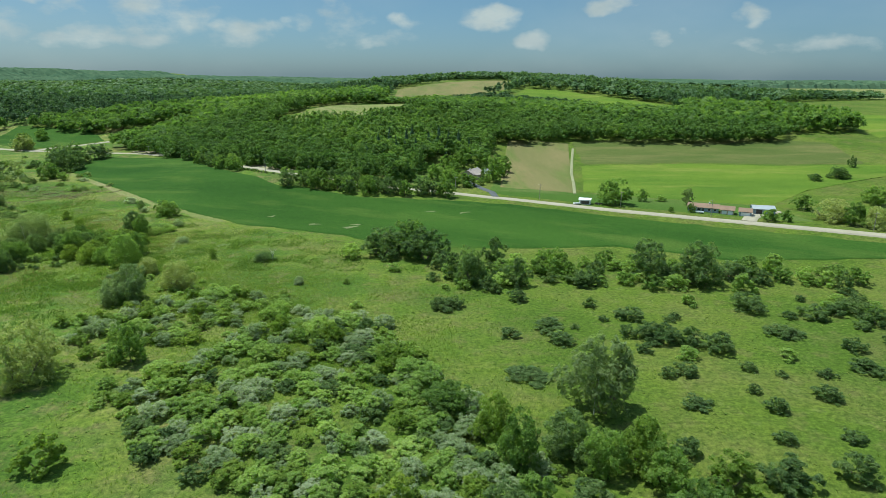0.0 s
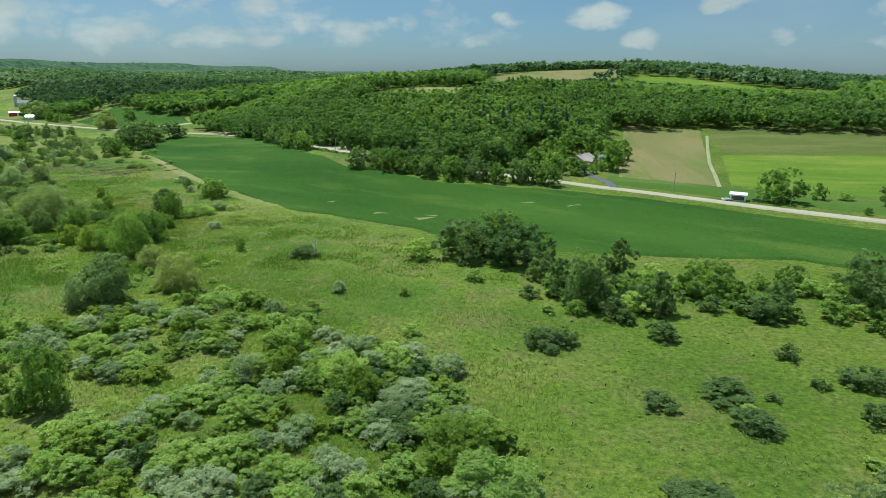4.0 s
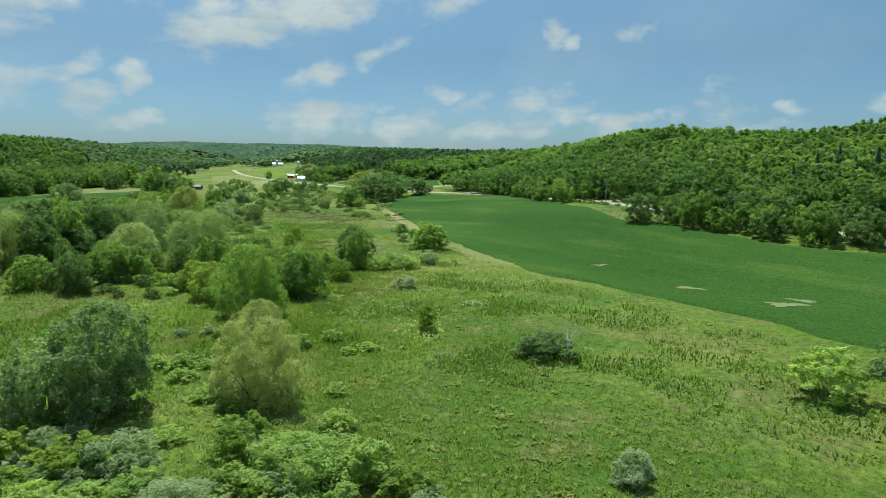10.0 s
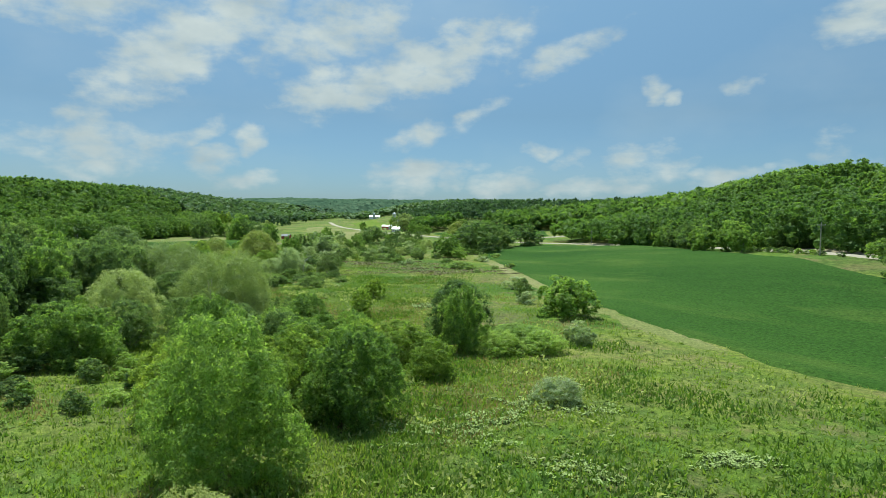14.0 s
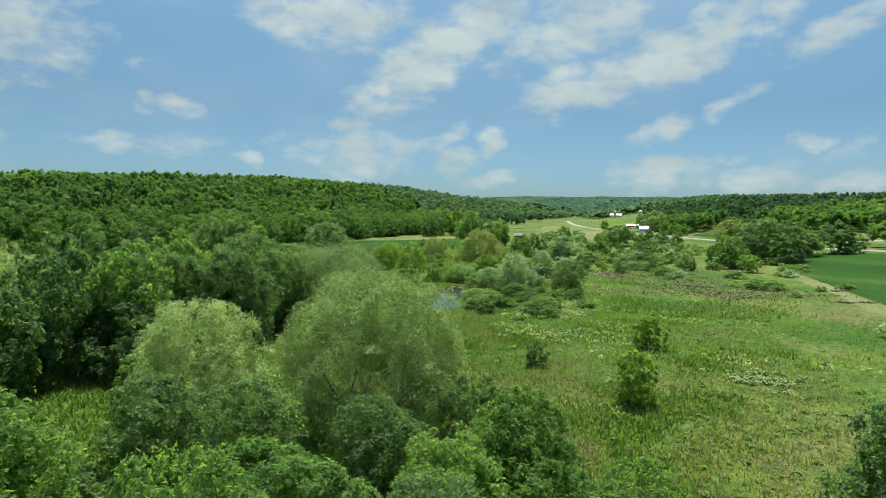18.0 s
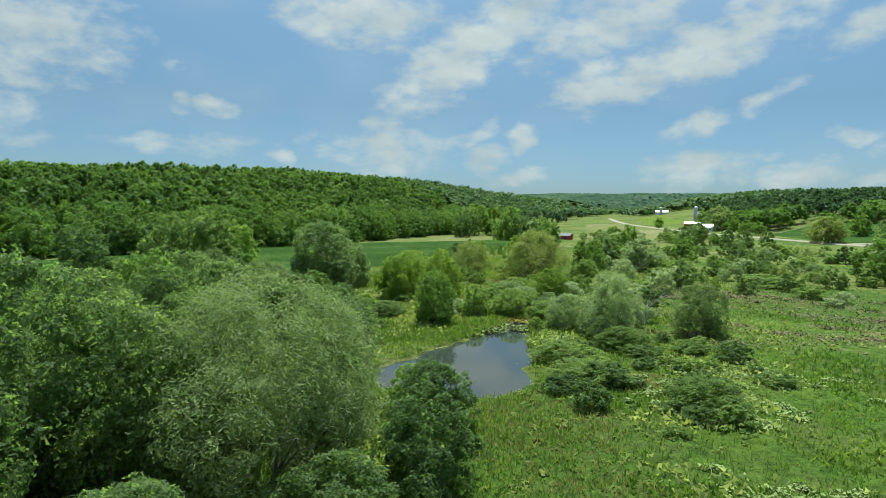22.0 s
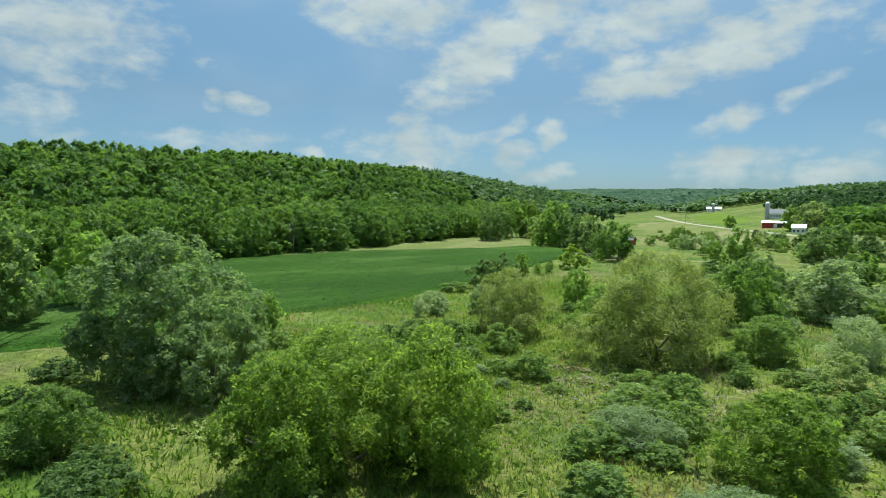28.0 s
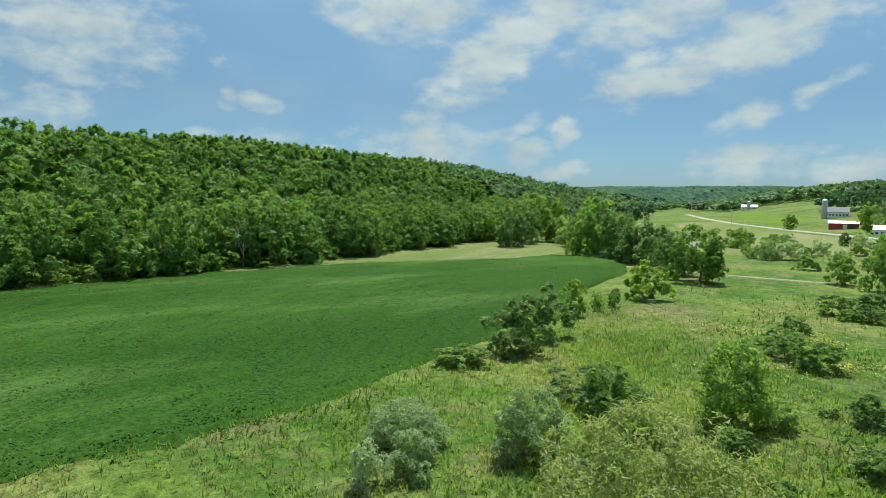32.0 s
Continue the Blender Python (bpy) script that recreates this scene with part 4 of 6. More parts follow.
for kind, x, y, w, h in SINGLE:
    plant(kind, x, y, w, h, most=6)
plant_all("cottonwood", [(40.3, 140.2, 19.4, 19.9), (148.1, 372.1, 7.2, 9.9)])
plant_all("broadleaf", [(1.5, 139.2, 13.7, 8), (16.9, 116.2, 9.9, 13.7), (33.6, 114.2, 9.8, 11), (46.4, 111.1, 10.8, 9.2), (-91.1, 166.6, 9.7, 13), (-177, 281, 13, 9), (30.1, 249.4, 9.9, 7.5), (45.4, 255.3, 15, 10.8), (-16.8, 289.6, 21.2, 14.2), (-44.8, 183, 6.9, 4.1), (-170.9, 276.5, 9.6, 11.5), (-194.5, 265, 11.8, 9.2), (-167.1, 364.8, 10.9, 8.9), (-199.3, 249.3, 10.3, 7.9), (-143.7, 278.8, 10.3, 10.4), (-154.2, 288.8, 10.3, 7.5), (-180.7, 300.3, 8.6, 8.8)])
plant_all("broadleaf", [(-157.3, 314.2, 7.5, 11.1), (-162.8, 361.6, 13.1, 8.7), (-190.5, 267.6, 9.7, 8.7), (-299.6, 486.9, 9.2, 6.6), (-262.1, 325.6, 5.4, 5), (-425.3, 328.4, 13.5, 14.1), (-367.6, 428.8, 12.4, 11.6), (-395.1, 499.3, 11.1, 9.3), (-366, 373.9, 10.6, 3.7)])
plant_all("broadleaf", [(-451.7, 441, 2.7, 3.2), (-454.3, 446.7, 2.8, 3.6), (-479.4, 490.9, 15.3, 14.4), (-556, 513.3, 19.3, 21.5), (-634.9, 528.8, 23.5, 23.8), (-465.4, 523.2, 8.1, 7.8), (-666.8, 745.8, 10.8, 10.6), (104.6, 370.8, 19.4, 15.2), (123.6, 382, 7.4, 7.6), (179.4, 332, 9.6, 6.8), (187.3, 331.2, 6.4, 6.5), (213.2, 360.7, 12.1, 9.3), (219.2, 324, 12.5, 12.6), (264.5, 375.7, 15.5, 11.1), (-314.8, 495.5, 17, 12.8), (35.9, 438.8, 16.8, 17.1), (15.6, 420.9, 13.5, 9.1), (3.1, 419.2, 13.6, 11.8)])
plant_all("boxelder", [(12.2, 126.4, 10.7, 12), (43.4, 116.6, 11.2, 12.3), (60, 111.3, 12, 7.8), (-13.9, 163.7, 12.5, 8.3), (-84.8, 114.8, 11.1, 8.4), (-52.1, 186.7, 7.3, 6.7), (-39.1, 238.9, 3.5, 2.3), (-34.5, 180.1, 7.9, 7.2), (-104.4, 271.4, 4.1, 5.2), (-158.3, 282.5, 9.8, 8.4), (-161.2, 304, 11.9, 5.9), (-195.4, 325.9, 5.6, 6.2), (-217, 350.2, 6.1, 5.4), (-445.3, 666.7, 18.8, 17.1), (-322.9, 435.9, 2.8, 3.6), (-447.4, 433.2, 5, 6.5)])
plant_all("boxelder", [(-325, 385.6, 9.2, 6.9), (-460.2, 458.7, 10.1, 8), (-705.5, 583.8, 17.7, 23.3)])
plant_all("alder", [(-349, 336, 7, 5.7)])
plant_all("dogwood", [(-81.3, 270.7, 9.3, 3.8), (4.3, 213.1, 7.1, 4.4), (-1.8, 211.6, 7.1, 4.2), (0.9, 214, 11.7, 2.7), (-283.7, 323.3, 12.5, 9), (-299.9, 326.5, 13.3, 8.2), (-302, 317.3, 9.6, 8.5), (-411.3, 283.1, 17.9, 13.8), (27.6, 120.9, 12.8, 11), (72, 111.2, 11.4, 6), (110.9, 213.1, 12.8, 6), (60, 188.1, 6.7, 4.3), (53.8, 214.2, 5.4, 3.7), (21.6, 187.8, 7.6, 2.7), (28.4, 220.6, 8.3, 4.2), (35.6, 194.1, 11.7, 3.3), (38.1, 182.3, 9.3, 3.3), (65.1, 202.9, 11.2, 4.1), (69.7, 185.2, 13.1, 5.2), (77.6, 180.8, 10.1, 6.1), (85.7, 177.9, 10.9, 5.5), (63.5, 159.5, 5, 3), (65.7, 143.6, 8.3, 2.1), (85.2, 141.1, 6, 3.6), (101.9, 147.4, 7.7, 3.6), (80, 127.2, 5.4, 2.6), (96.3, 127.6, 6.1, 2.5), (87.5, 113, 8.6, 6.2)])
plant_all("dogwood", [(83.5, 150.5, 3.9, 2.6), (112.5, 189.5, 12.4, 2.7), (131.5, 204.8, 11.3, 4.9), (146.6, 210.7, 12.7, 5), (148.6, 198.7, 7.7, 6.3), (122.4, 164.1, 10.1, 2.9), (24.4, 159.5, 13, 1.8), (161.5, 236.5, 7.1, 7.5), (55.1, 122.1, 6.6, 4.2), (86.1, 249.2, 17.1, 16.5), (103.4, 241.5, 18.9, 17.4), (122.1, 249.6, 17.2, 6.8), (4.9, 246.4, 9.8, 11.2), (56.3, 243.2, 12, 4.6), (-28.1, 279.7, 19.7, 13.8), (-8.1, 275.2, 22.1, 14.8), (11.4, 240.5, 12.7, 14.8), (23.2, 270.9, 11.1, 11.4), (30.3, 238.2, 10.9, 11.5), (-164.6, 322.4, 11.5, 11)])
plant_all("dogwood", [(-191.4, 253.4, 8.1, 8.1), (-186, 251.7, 7.8, 9.5), (-186.2, 376.7, 6.2, 6.1), (-210.1, 261.5, 4.4, 9.7), (-232.4, 275.5, 12.5, 9.6), (-276.8, 281.3, 19.8, 14), (-261.7, 293.2, 14.9, 10.3), (-215.2, 326.4, 3.9, 3.7), (-251.2, 292.9, 15.5, 17), (-256.3, 343.3, 4.4, 3.2), (-403.6, 305.5, 15.9, 17.3), (-408.2, 318.4, 17, 18.6), (-316.1, 342.6, 7.5, 2.9), (-330.4, 328.6, 6.3, 2.2), (-382.1, 447.3, 15.5, 11.2), (-450.8, 562.7, 19, 13.9), (-427, 411.5, 8.5, 7), (-435, 419.5, 9.5, 7.8)])
plant_all("dogwood", [(-407.7, 410.1, 10.3, 3.3), (-428.1, 479, 6.2, 3), (-393.7, 429.3, 3.6, 2.7), (284.1, 445.9, 14.8, 8.2), (264.3, 439.6, 10.5, 4.8), (312.1, 475.3, 6.8, 9.3), (-324.6, 535.1, 30.2, 19.2), (-326.3, 589.3, 27.7, 14.6), (-345.9, 558.7, 20.2, 19.1), (-336.5, 572.1, 20.4, 18.5), (-341.5, 552.9, 18.5, 14.1), (-330.8, 562.5, 20.7, 13)])
plant_all("bush", [(-6.5, 153.6, 15.7, 7), (-38.5, 183.7, 11.2, 7.9), (-42.2, 276, 9.9, 6.9), (-21.3, 256.3, 6.3, 3.4), (43.5, 264.5, 4.9, 7.3), (1, 233.3, 5.1, 2.1), (-31.7, 212.6, 5.2, 2.3), (-56.8, 200.3, 9.9, 6.6), (-154, 325.3, 15.3, 3.68), (-85.5, 221.5, 11.6, 4.1), (-152.4, 244.1, 5.8, 0.8), (-151.7, 317.9, 8.4, 3.9), (-147.5, 323.8, 8.5, 3.7), (-262.5, 443.1, 12.9, 3.1), (-324.1, 457.6, 18.7, 2.9), (-264.9, 348.7, 8.5, 2.8)])
plant_all("bush", [(-277.3, 365, 8.3, 3.3), (-274.2, 352.1, 9.1, 2.7), (-251.6, 354.7, 8, 3.2), (-330, 409.3, 8.5, 3.4), (-311.3, 358.9, 6.4, 5.7), (-309, 365.7, 7.8, 5), (-294.5, 361.6, 3.1, 2.1), (-352.3, 416.7, 9, 6), (-350.6, 405.6, 7.7, 3.4), (-377.6, 369, 2.9, 2.8), (-372.6, 374.8, 7.5, 4.4), (-424.4, 403.5, 7.1, 2.4), (-494.1, 547.3, 7.2, 4.7), (-395.5, 420.5, 3.6, 2.5), (136.1, 382.7, 7.4, 3.4)])
plant_all("olive_willow", [(-113.6, 154.6, 16.6, 17), (213.8, 335, 19.3, 12.2), (226, 316.5, 11.7, 12.1), (-440.2, 656.9, 19.8, 15.6)])
plant_all("silver_shrub", [(-58.1, 238, 5.2, 3.5), (-58.6, 182.9, 7.6, 5.7), (-25, 180.8, 11.2, 3.7), (-130.3, 300.8, 6.4, 3.1), (-283.6, 301.6, 13.6, 3.8), (-87.8, 208.3, 8.9, 4.4), (-147.6, 337.1, 5, 3.9), (-145.2, 334.8, 4.6, 3.1), (-182, 372.3, 5.8, 3.3), (-203.6, 398.8, 8.8, 3.8), (-284.6, 369.4, 10, 10.2), (-291.9, 376.2, 8.6, 9), (-293.8, 367.9, 8.9, 5.8), (-401.8, 388.7, 7.1, 3.8), (-369.9, 453.4, 19, 11.1), (-346.3, 424.8, 7.9, 6.6)])
plant_all("silver_shrub", [(-356.1, 383.2, 5.1, 3.1), (-367.4, 363.8, 7.7, 4.8), (-524.2, 509.2, 16.2, 13.5), (-397.6, 396.8, 6.1, 5.3), (-524.3, 563.8, 8.5, 7.3), (-522.6, 572.9, 10.7, 6.7), (-396.4, 384, 3.1, 3.4), (-397.2, 387.4, 3.9, 3.4)])
plant_all("grey_willow", [(-296.3, 314.8, 16.5, 12.7), (-272.8, 306.8, 13.9, 10.1), (-340.1, 311.6, 15.3, 11.4)])



def inside(poly, x, y):
    hit, j = False, len(poly) - 1
    for i in range(len(poly)):
        (xi, yi), (xj, yj) = poly[i], poly[j]
        if (yi > y) != (yj > y) and x < (xj - xi) * (y - yi) / (yj - yi) + xi:
            hit = not hit
        j = i
    return hit


def thicket(poly, count, kinds, wr, hr, seed, gap=0.55, most=1):
    """Shrubs scattered through a stretch of the plan, not through each other."""
    rng = random.Random(seed)
    xs, ys = [p[0] for p in poly], [p[1] for p in poly]
    placed, tries = [], 0
    while len(placed) < count and tries < count * 40:
        tries += 1
        x, y = rng.uniform(min(xs), max(xs)), rng.uniform(min(ys), max(ys))
        w = rng.uniform(*wr)
        if not inside(poly, x, y) or any(math.hypot(x - a, y - b) < gap * (w + c) / 2 for a, b, c in placed):
            continue
        if pond_depth(np.asarray(x), np.asarray(y)) > 0:
            continue
        placed.append((x, y, w))
        kind, tall = rng.choice(kinds), w * rng.uniform(*hr)
        if has_room(x, y, w, tall):
            plant(kind, x, y, w, tall, group="thicket shrubs", most=most)


thicket([(-95, 150), (-40, 205), (-20, 195), (5, 150), (25, 115), (10, 95), (-40, 100), (-70, 120)], 250, ["silver_shrub", "silver_shrub", "bush", "bush", "bush", "boxelder", "dogwood"], (4.5, 8.5), (0.4, 0.6), 1, gap=0.38)
thicket([(-100, 175), (-55, 205), (-60, 225), (-85, 228), (-130, 195)], 45, ["bush", "silver_shrub", "boxelder"], (4, 8), (0.4, 0.7), 2)
thicket([(-20, 105), (30, 105), (90, 100), (60, 85), (0, 85)], 26, ["dogwood", "broadleaf", "boxelder"], (6, 11), (0.6, 0.9), 3)
thicket([(20, 180), (150, 130), (230, 170), (200, 235), (90, 225)], 60, ["dogwood", "bush", "dogwood"], (3.5, 8), (0.35, 0.55), 4)
thicket([(20, 240), (110, 230), (200, 250), (130, 262), (60, 268), (25, 265)], 40, ["dogwood", "bush", "broadleaf"], (6, 12), (0.45, 0.8), 5)
thicket([(-15, 240), (25, 225), (30, 255), (0, 270)], 22, ["dogwood", "bush"], (5, 9), (0.5, 0.8), 6)
thicket([(-300, 385), (-330, 395), (-375, 440), (-400, 480), (-420, 560), (-380, 580), (-330, 500), (-290, 430)], 52, ["silver_shrub", "bush", "willow", "dogwood"], (5, 10), (0.5, 0.8), 7)
thicket([(-190, 228), (-225, 258), (-262, 262), (-300, 255), (-285, 235), (-230, 225)], 24, ["dogwood", "broadleaf", "willow"], (9, 14), (1.1, 1.45), 8, most=3)
thicket([(-255, 268), (-268, 262), (-300, 300), (-285, 305)], 7, ["dogwood", "willow", "broadleaf"], (9, 13), (1.1, 1.45), 9, most=3)
thicket([(-200, 430), (-260, 470), (-330, 560), (-420, 620), (-380, 560), (-300, 430)], 26, ["bush", "silver_shrub"], (3, 8), (0.3, 0.55), 10)
thicket([(-440, 560), (-520, 620), (-640, 680), (-680, 690), (-560, 570), (-500, 555)], 36, ["bush", "silver_shrub", "broadleaf"], (4, 9), (0.5, 0.9), 11)
thicket([(-560, 530), (-600, 560), (-700, 640), (-740, 640), (-660, 555), (-600, 520)], 26, ["broadleaf", "willow"], (9, 14), (0.8, 1.1), 12, most=2)
thicket([(-112, 414), (-60, 390), (-20, 384), (6, 384), (4, 389), (-50, 404), (-90, 424)], 22, ["broadleaf", "dogwood"], (9, 13), (0.85, 1.05), 13, gap=0.6, most=2)
thicket([(-222, 548), (-200, 512), (-158, 462), (-150, 468), (-190, 515), (-216, 552)], 15, ["broadleaf", "dogwood"], (9, 13), (0.85, 1.0), 14, gap=0.6, most=2)
thicket([(-138, 268), (-150, 300), (-170, 306), (-186, 296), (-178, 270), (-160, 262)], 20, ["boxelder", "broadleaf", "boxelder"], (6, 9.5), (0.75, 1.0), 15, gap=0.6, most=4)
thicket([(-200, 300), (-240, 300), (-262, 318), (-258, 326), (-225, 318)], 9, ["grey_willow", "dogwood", "dogwood"], (7, 11), (0.7, 0.95), 16, gap=0.7, most=4)
plant_all("dogwood", [(-495, 497, 13, 12), (-510, 503, 13, 13), (-525, 507, 14, 15), (-540, 511, 16, 17), (-570, 520, 17, 18), (-588, 528, 16, 17), (-618, 512, 18, 19), (-640, 520, 18, 20), (-600, 500, 15, 16)])
plant_all("broadleaf", [(-575, 738, 14, 13), (-565, 728, 12, 11), (-548, 720, 13, 11), (-615, 748, 16, 17), (-530, 712, 12, 10), (-470, 735, 16, 15)])
thicket([(-430, 600), (-500, 640), (-560, 650), (-520, 610), (-450, 575)], 22, ["broadleaf", "dogwood", "silver_shrub"], (6, 10), (0.7, 1.0), 17)
thicket([(-225, 262), (-262, 270), (-300, 290), (-285, 300), (-240, 285)], 13, ["dogwood", "broadleaf", "dogwood"], (9, 13), (1.1, 1.45), 18, most=3)
thicket([(-262, 300), (-300, 306), (-328, 316), (-315, 328), (-288, 320), (-264, 314)], 13, ["grey_willow", "dogwood", "dogwood"], (8, 12), (0.85, 1.1), 19, gap=0.5, most=4)
plant_all("dogwood", [(-268, 319, 9.5, 10.5), (-276, 317.5, 10, 11.5)])
plant_all("grey_willow", [(-282, 314, 12, 12.5)])
plant_all("dogwood", [(-290, 311, 14, 13), (-304, 307, 14, 13.5), (-314, 300, 13, 12), (-285, 303, 14, 13), (-272, 297, 15, 14.5), (-262, 283, 15, 15), (-297, 322, 11, 10.5)])
thicket([(-300, 366), (-330, 372), (-352, 392), (-330, 402), (-300, 392), (-285, 382)], 34, ["bush", "silver_shrub", "dogwood", "bush"], (3.5, 7.5), (0.4, 0.65), 21, gap=0.5, most=3)
thicket([(-245, 345), (-262, 340), (-272, 352), (-290, 364), (-280, 380), (-250, 372)], 34, ["bush", "dogwood", "dogwood", "bush"], (2.5, 6), (0.3, 0.5), 22, gap=0.5, most=3)
thicket([(-335, 318), (-365, 318), (-385, 340), (-350, 332), (-335, 345)], 18, ["bush", "silver_shrub", "dogwood"], (3, 6), (0.4, 0.7), 23, gap=0.5, most=3)
thicket([(-345, 372), (-395, 375), (-405, 425), (-370, 440), (-340, 410)], 46, ["bush", "silver_shrub", "bush"], (1.8, 4.5), (0.4, 0.6), 24, gap=0.6)
thicket([(-300, 328), (-330, 340), (-345, 350), (-320, 362), (-306, 352), (-296, 338)], 16, ["bush", "bush", "silver_shrub"], (2.5, 5.5), (0.4, 0.65), 25, gap=0.55, most=3)
thicket([(-330, 430), (-420, 440), (-450, 480), (-400, 520), (-340, 490)], 40, ["bush", "silver_shrub", "dogwood", "bush"], (3.5, 8), (0.4, 0.75), 26, gap=0.55)
thicket([(-60, 118), (-25, 108), (20, 100), (30, 128), (-10, 160), (-50, 180), (-90, 150)], 90, ["silver_shrub", "bush", "bush", "boxelder"], (3, 6), (0.4, 0.55), 27, gap=0.4)
thicket([(-90, 200), (-130, 215), (-140, 245), (-110, 262), (-85, 235)], 30, ["bush", "silver_shrub", "bush"], (2.5, 5), (0.35, 0.6), 28, gap=0.6)
# dark low shrubs added in place of grass that lies in shade
thicket([(-160, 256), (-200, 252), (-208, 268), (-196, 276), (-176, 274)], 20, ["dogwood", "bush", "dogwood"], (2.5, 5.5), (0.45, 0.75), 31, gap=0.5)
plant_all("dogwood", [(-199, 277, 9, 8), (-189, 292, 8, 7), (-178, 281, 9, 8)])
plant_all("dogwood", [(-193, 284, 9, 8.5), (-192, 303, 7, 7), (-172, 289, 9, 8), (-246, 281, 13, 14.5), (-243, 290, 13, 15), (-252, 300, 13, 14), (-262, 306, 12, 13), (-238, 276, 12, 13)])
plant_all("broadleaf", [(-222, 279, 8, 6.5), (-228, 285, 8, 7)])
thicket([(-40, 205), (-95, 160), (-125, 185), (-110, 215), (-70, 222)], 70, ["silver_shrub", "bush", "bush", "boxelder"], (3, 7), (0.38, 0.55), 33, gap=0.45)
plant_all("bush", [(-366, 372.5, 7.5, 5), (-371, 379, 7, 4.4), (-362, 366, 7, 4.5), (-375, 371, 6, 3.6), (-369, 386, 6, 3.8), (-377.5, 378, 5, 3), (-403, 408.5, 6.2, 5)])
plant_all("cottonwood", [(-598, 748, 24, 21), (-612, 762, 16, 16)])
plant_all("broadleaf", [(8, 446, 12, 11), (3, 462, 13, 13), (30, 476, 13, 13), (42, 455, 10, 10), (12, 476, 13, 13), (8, 432, 9, 8), (46, 470, 12, 12), (-6, 440, 12, 11)])
plant_all("broadleaf", [(143, 352, 5, 5.5), (131, 351, 3.5, 3.2), (-113, 444, 7, 6), (26, 428, 6, 5), (16, 428, 7, 6), (31, 436, 6, 5)])
thicket([(-120, 444), (-128, 448), (-158, 478), (-153, 470), (-130, 446)], 14, ["bush", "dogwood"], (2.5, 4.5), (0.4, 0.6), 41, gap=0.6)
thicket([(-360, 352), (-374, 352), (-388, 362), (-386, 382), (-372, 388), (-358, 380)], 36, ["silver_shrub", "bush", "silver_shrub"], (2.2, 5), (0.35, 0.6), 51, gap=0.6, most=3)


# ---- woods ----


def tree_proto(seed, n, size, upper, per=14, m=6):
    """One woodland tree of unit width and height as arrays."""
    rng = np.random.default_rng(seed)
    P, D, c, r, tone, bend = crown_points(rng, n, 13, 0.20, 0.02 if not upper else 0.40, 1.0, per=per, dome=upper, clump=0.07, flat=0.95)
    D = D + rng.normal(0, 0.45, D.shape) + np.array([0, 0, 0.2])
    D *= np.sign((D * bend).sum(1) + 1e-9)[:, None]
    bend = bend / np.linalg.norm(bend, axis=1)[:, None] + 0.45 * D / np.linalg.norm(D, axis=1)[:, None]
    V = leaf_tris(P, D, size * rng.uniform(0.7, 1.35, n), rng, 0.9)
    # inner lumps, tinted darker for the shade inside the crown
    VI = np.concatenate([c[i] + ICO_V * r[i] * 0.62 for i in range(m)])
    F = np.concatenate([np.arange(3 * n).reshape(-1, 3), np.concatenate([ICO_F + 3 * n + i * len(ICO_V) for i in range(m)])])
    return np.concatenate([V, VI]), F, np.concatenate([np.repeat(tone, 3), np.full(len(VI), -0.08)]), np.concatenate([np.repeat(bend, 3, 0), np.tile(ICO_V + np.array([0, 0, 0.3]), (m, 1))])


def woods(name, X, Y, W, H, protos, label, tints, seed):
    rng = np.random.default_rng(seed)
    Z = height(X, Y)
    VV, FF, TT, NN, k = [], [], [], [], 0
    for i in range(len(X)):
        V, F, t, nrm = protos[rng.integers(len(protos))]
        FF.append(F + k)
        k += len(V)
        a = rng.uniform(0, 6.28)
        ca, sa = math.cos(a) * W[i], math.sin(a) * W[i]
        VV.append(np.stack([V[:, 0] * ca - V[:, 1] * sa + X[i], V[:, 0] * sa + V[:, 1] * ca + Y[i], V[:, 2] * H[i] + Z[i]], -1))
        NN.append(np.stack([nrm[:, 0] * ca - nrm[:, 1] * sa, nrm[:, 0] * sa + nrm[:, 1] * ca, nrm[:, 2] * W[i]], -1))
        TT.append(t + tints[i])
    V = np.concatenate(VV)
    me = bpy.data.meshes.new(name)
    fill_mesh(me, V, np.concatenate(FF), np.concatenate(TT), soft=False, normals=np.concatenate(NN))
    me.materials.append(WOODS)
    return tagged(new(name, me), label, "woodland", kind="stuff")


def spaced(rng, x0, x1, y0, y1, step, keep):
    """Jittered places on a staggered grid, where keep(x, y) holds."""
    gx, gy = np.meshgrid(np.arange(x0, x1, step), np.arange(y0, y1, step), indexing="ij")
    gx = gx + rng.uniform(-0.5, 0.5, gx.shape) * step
    gy = gy + rng.uniform(-0.5, 0.5, gy.shape) * step + (np.arange(gx.shape[0]) % 2)[:, None] * step * 0.5
    x, y = gx.ravel(), gy.ravel()
    k = keep(x, y)
    return x[k], y[k]


def in_poly(poly):
    def f(x, y):
        out = np.zeros(len(x), bool)
        j = len(poly) - 1
        for i in range(len(poly)):
            (xi, yi), (xj, yj) = poly[i], poly[j]
            out ^= ((yi > y) != (yj > y)) & (x < (xj - xi) * (y - yi) / (yj - yi + 1e-9) + xi)
            j = i
        return out
    return f


def low_noise(x, y, s, seed=0):
    return np.sin(x / s + seed) * np.cos(y / s * 1.13 + seed * 2) + 0.6 * np.sin((x + 0.7 * y) / s * 1.9 + seed * 3)


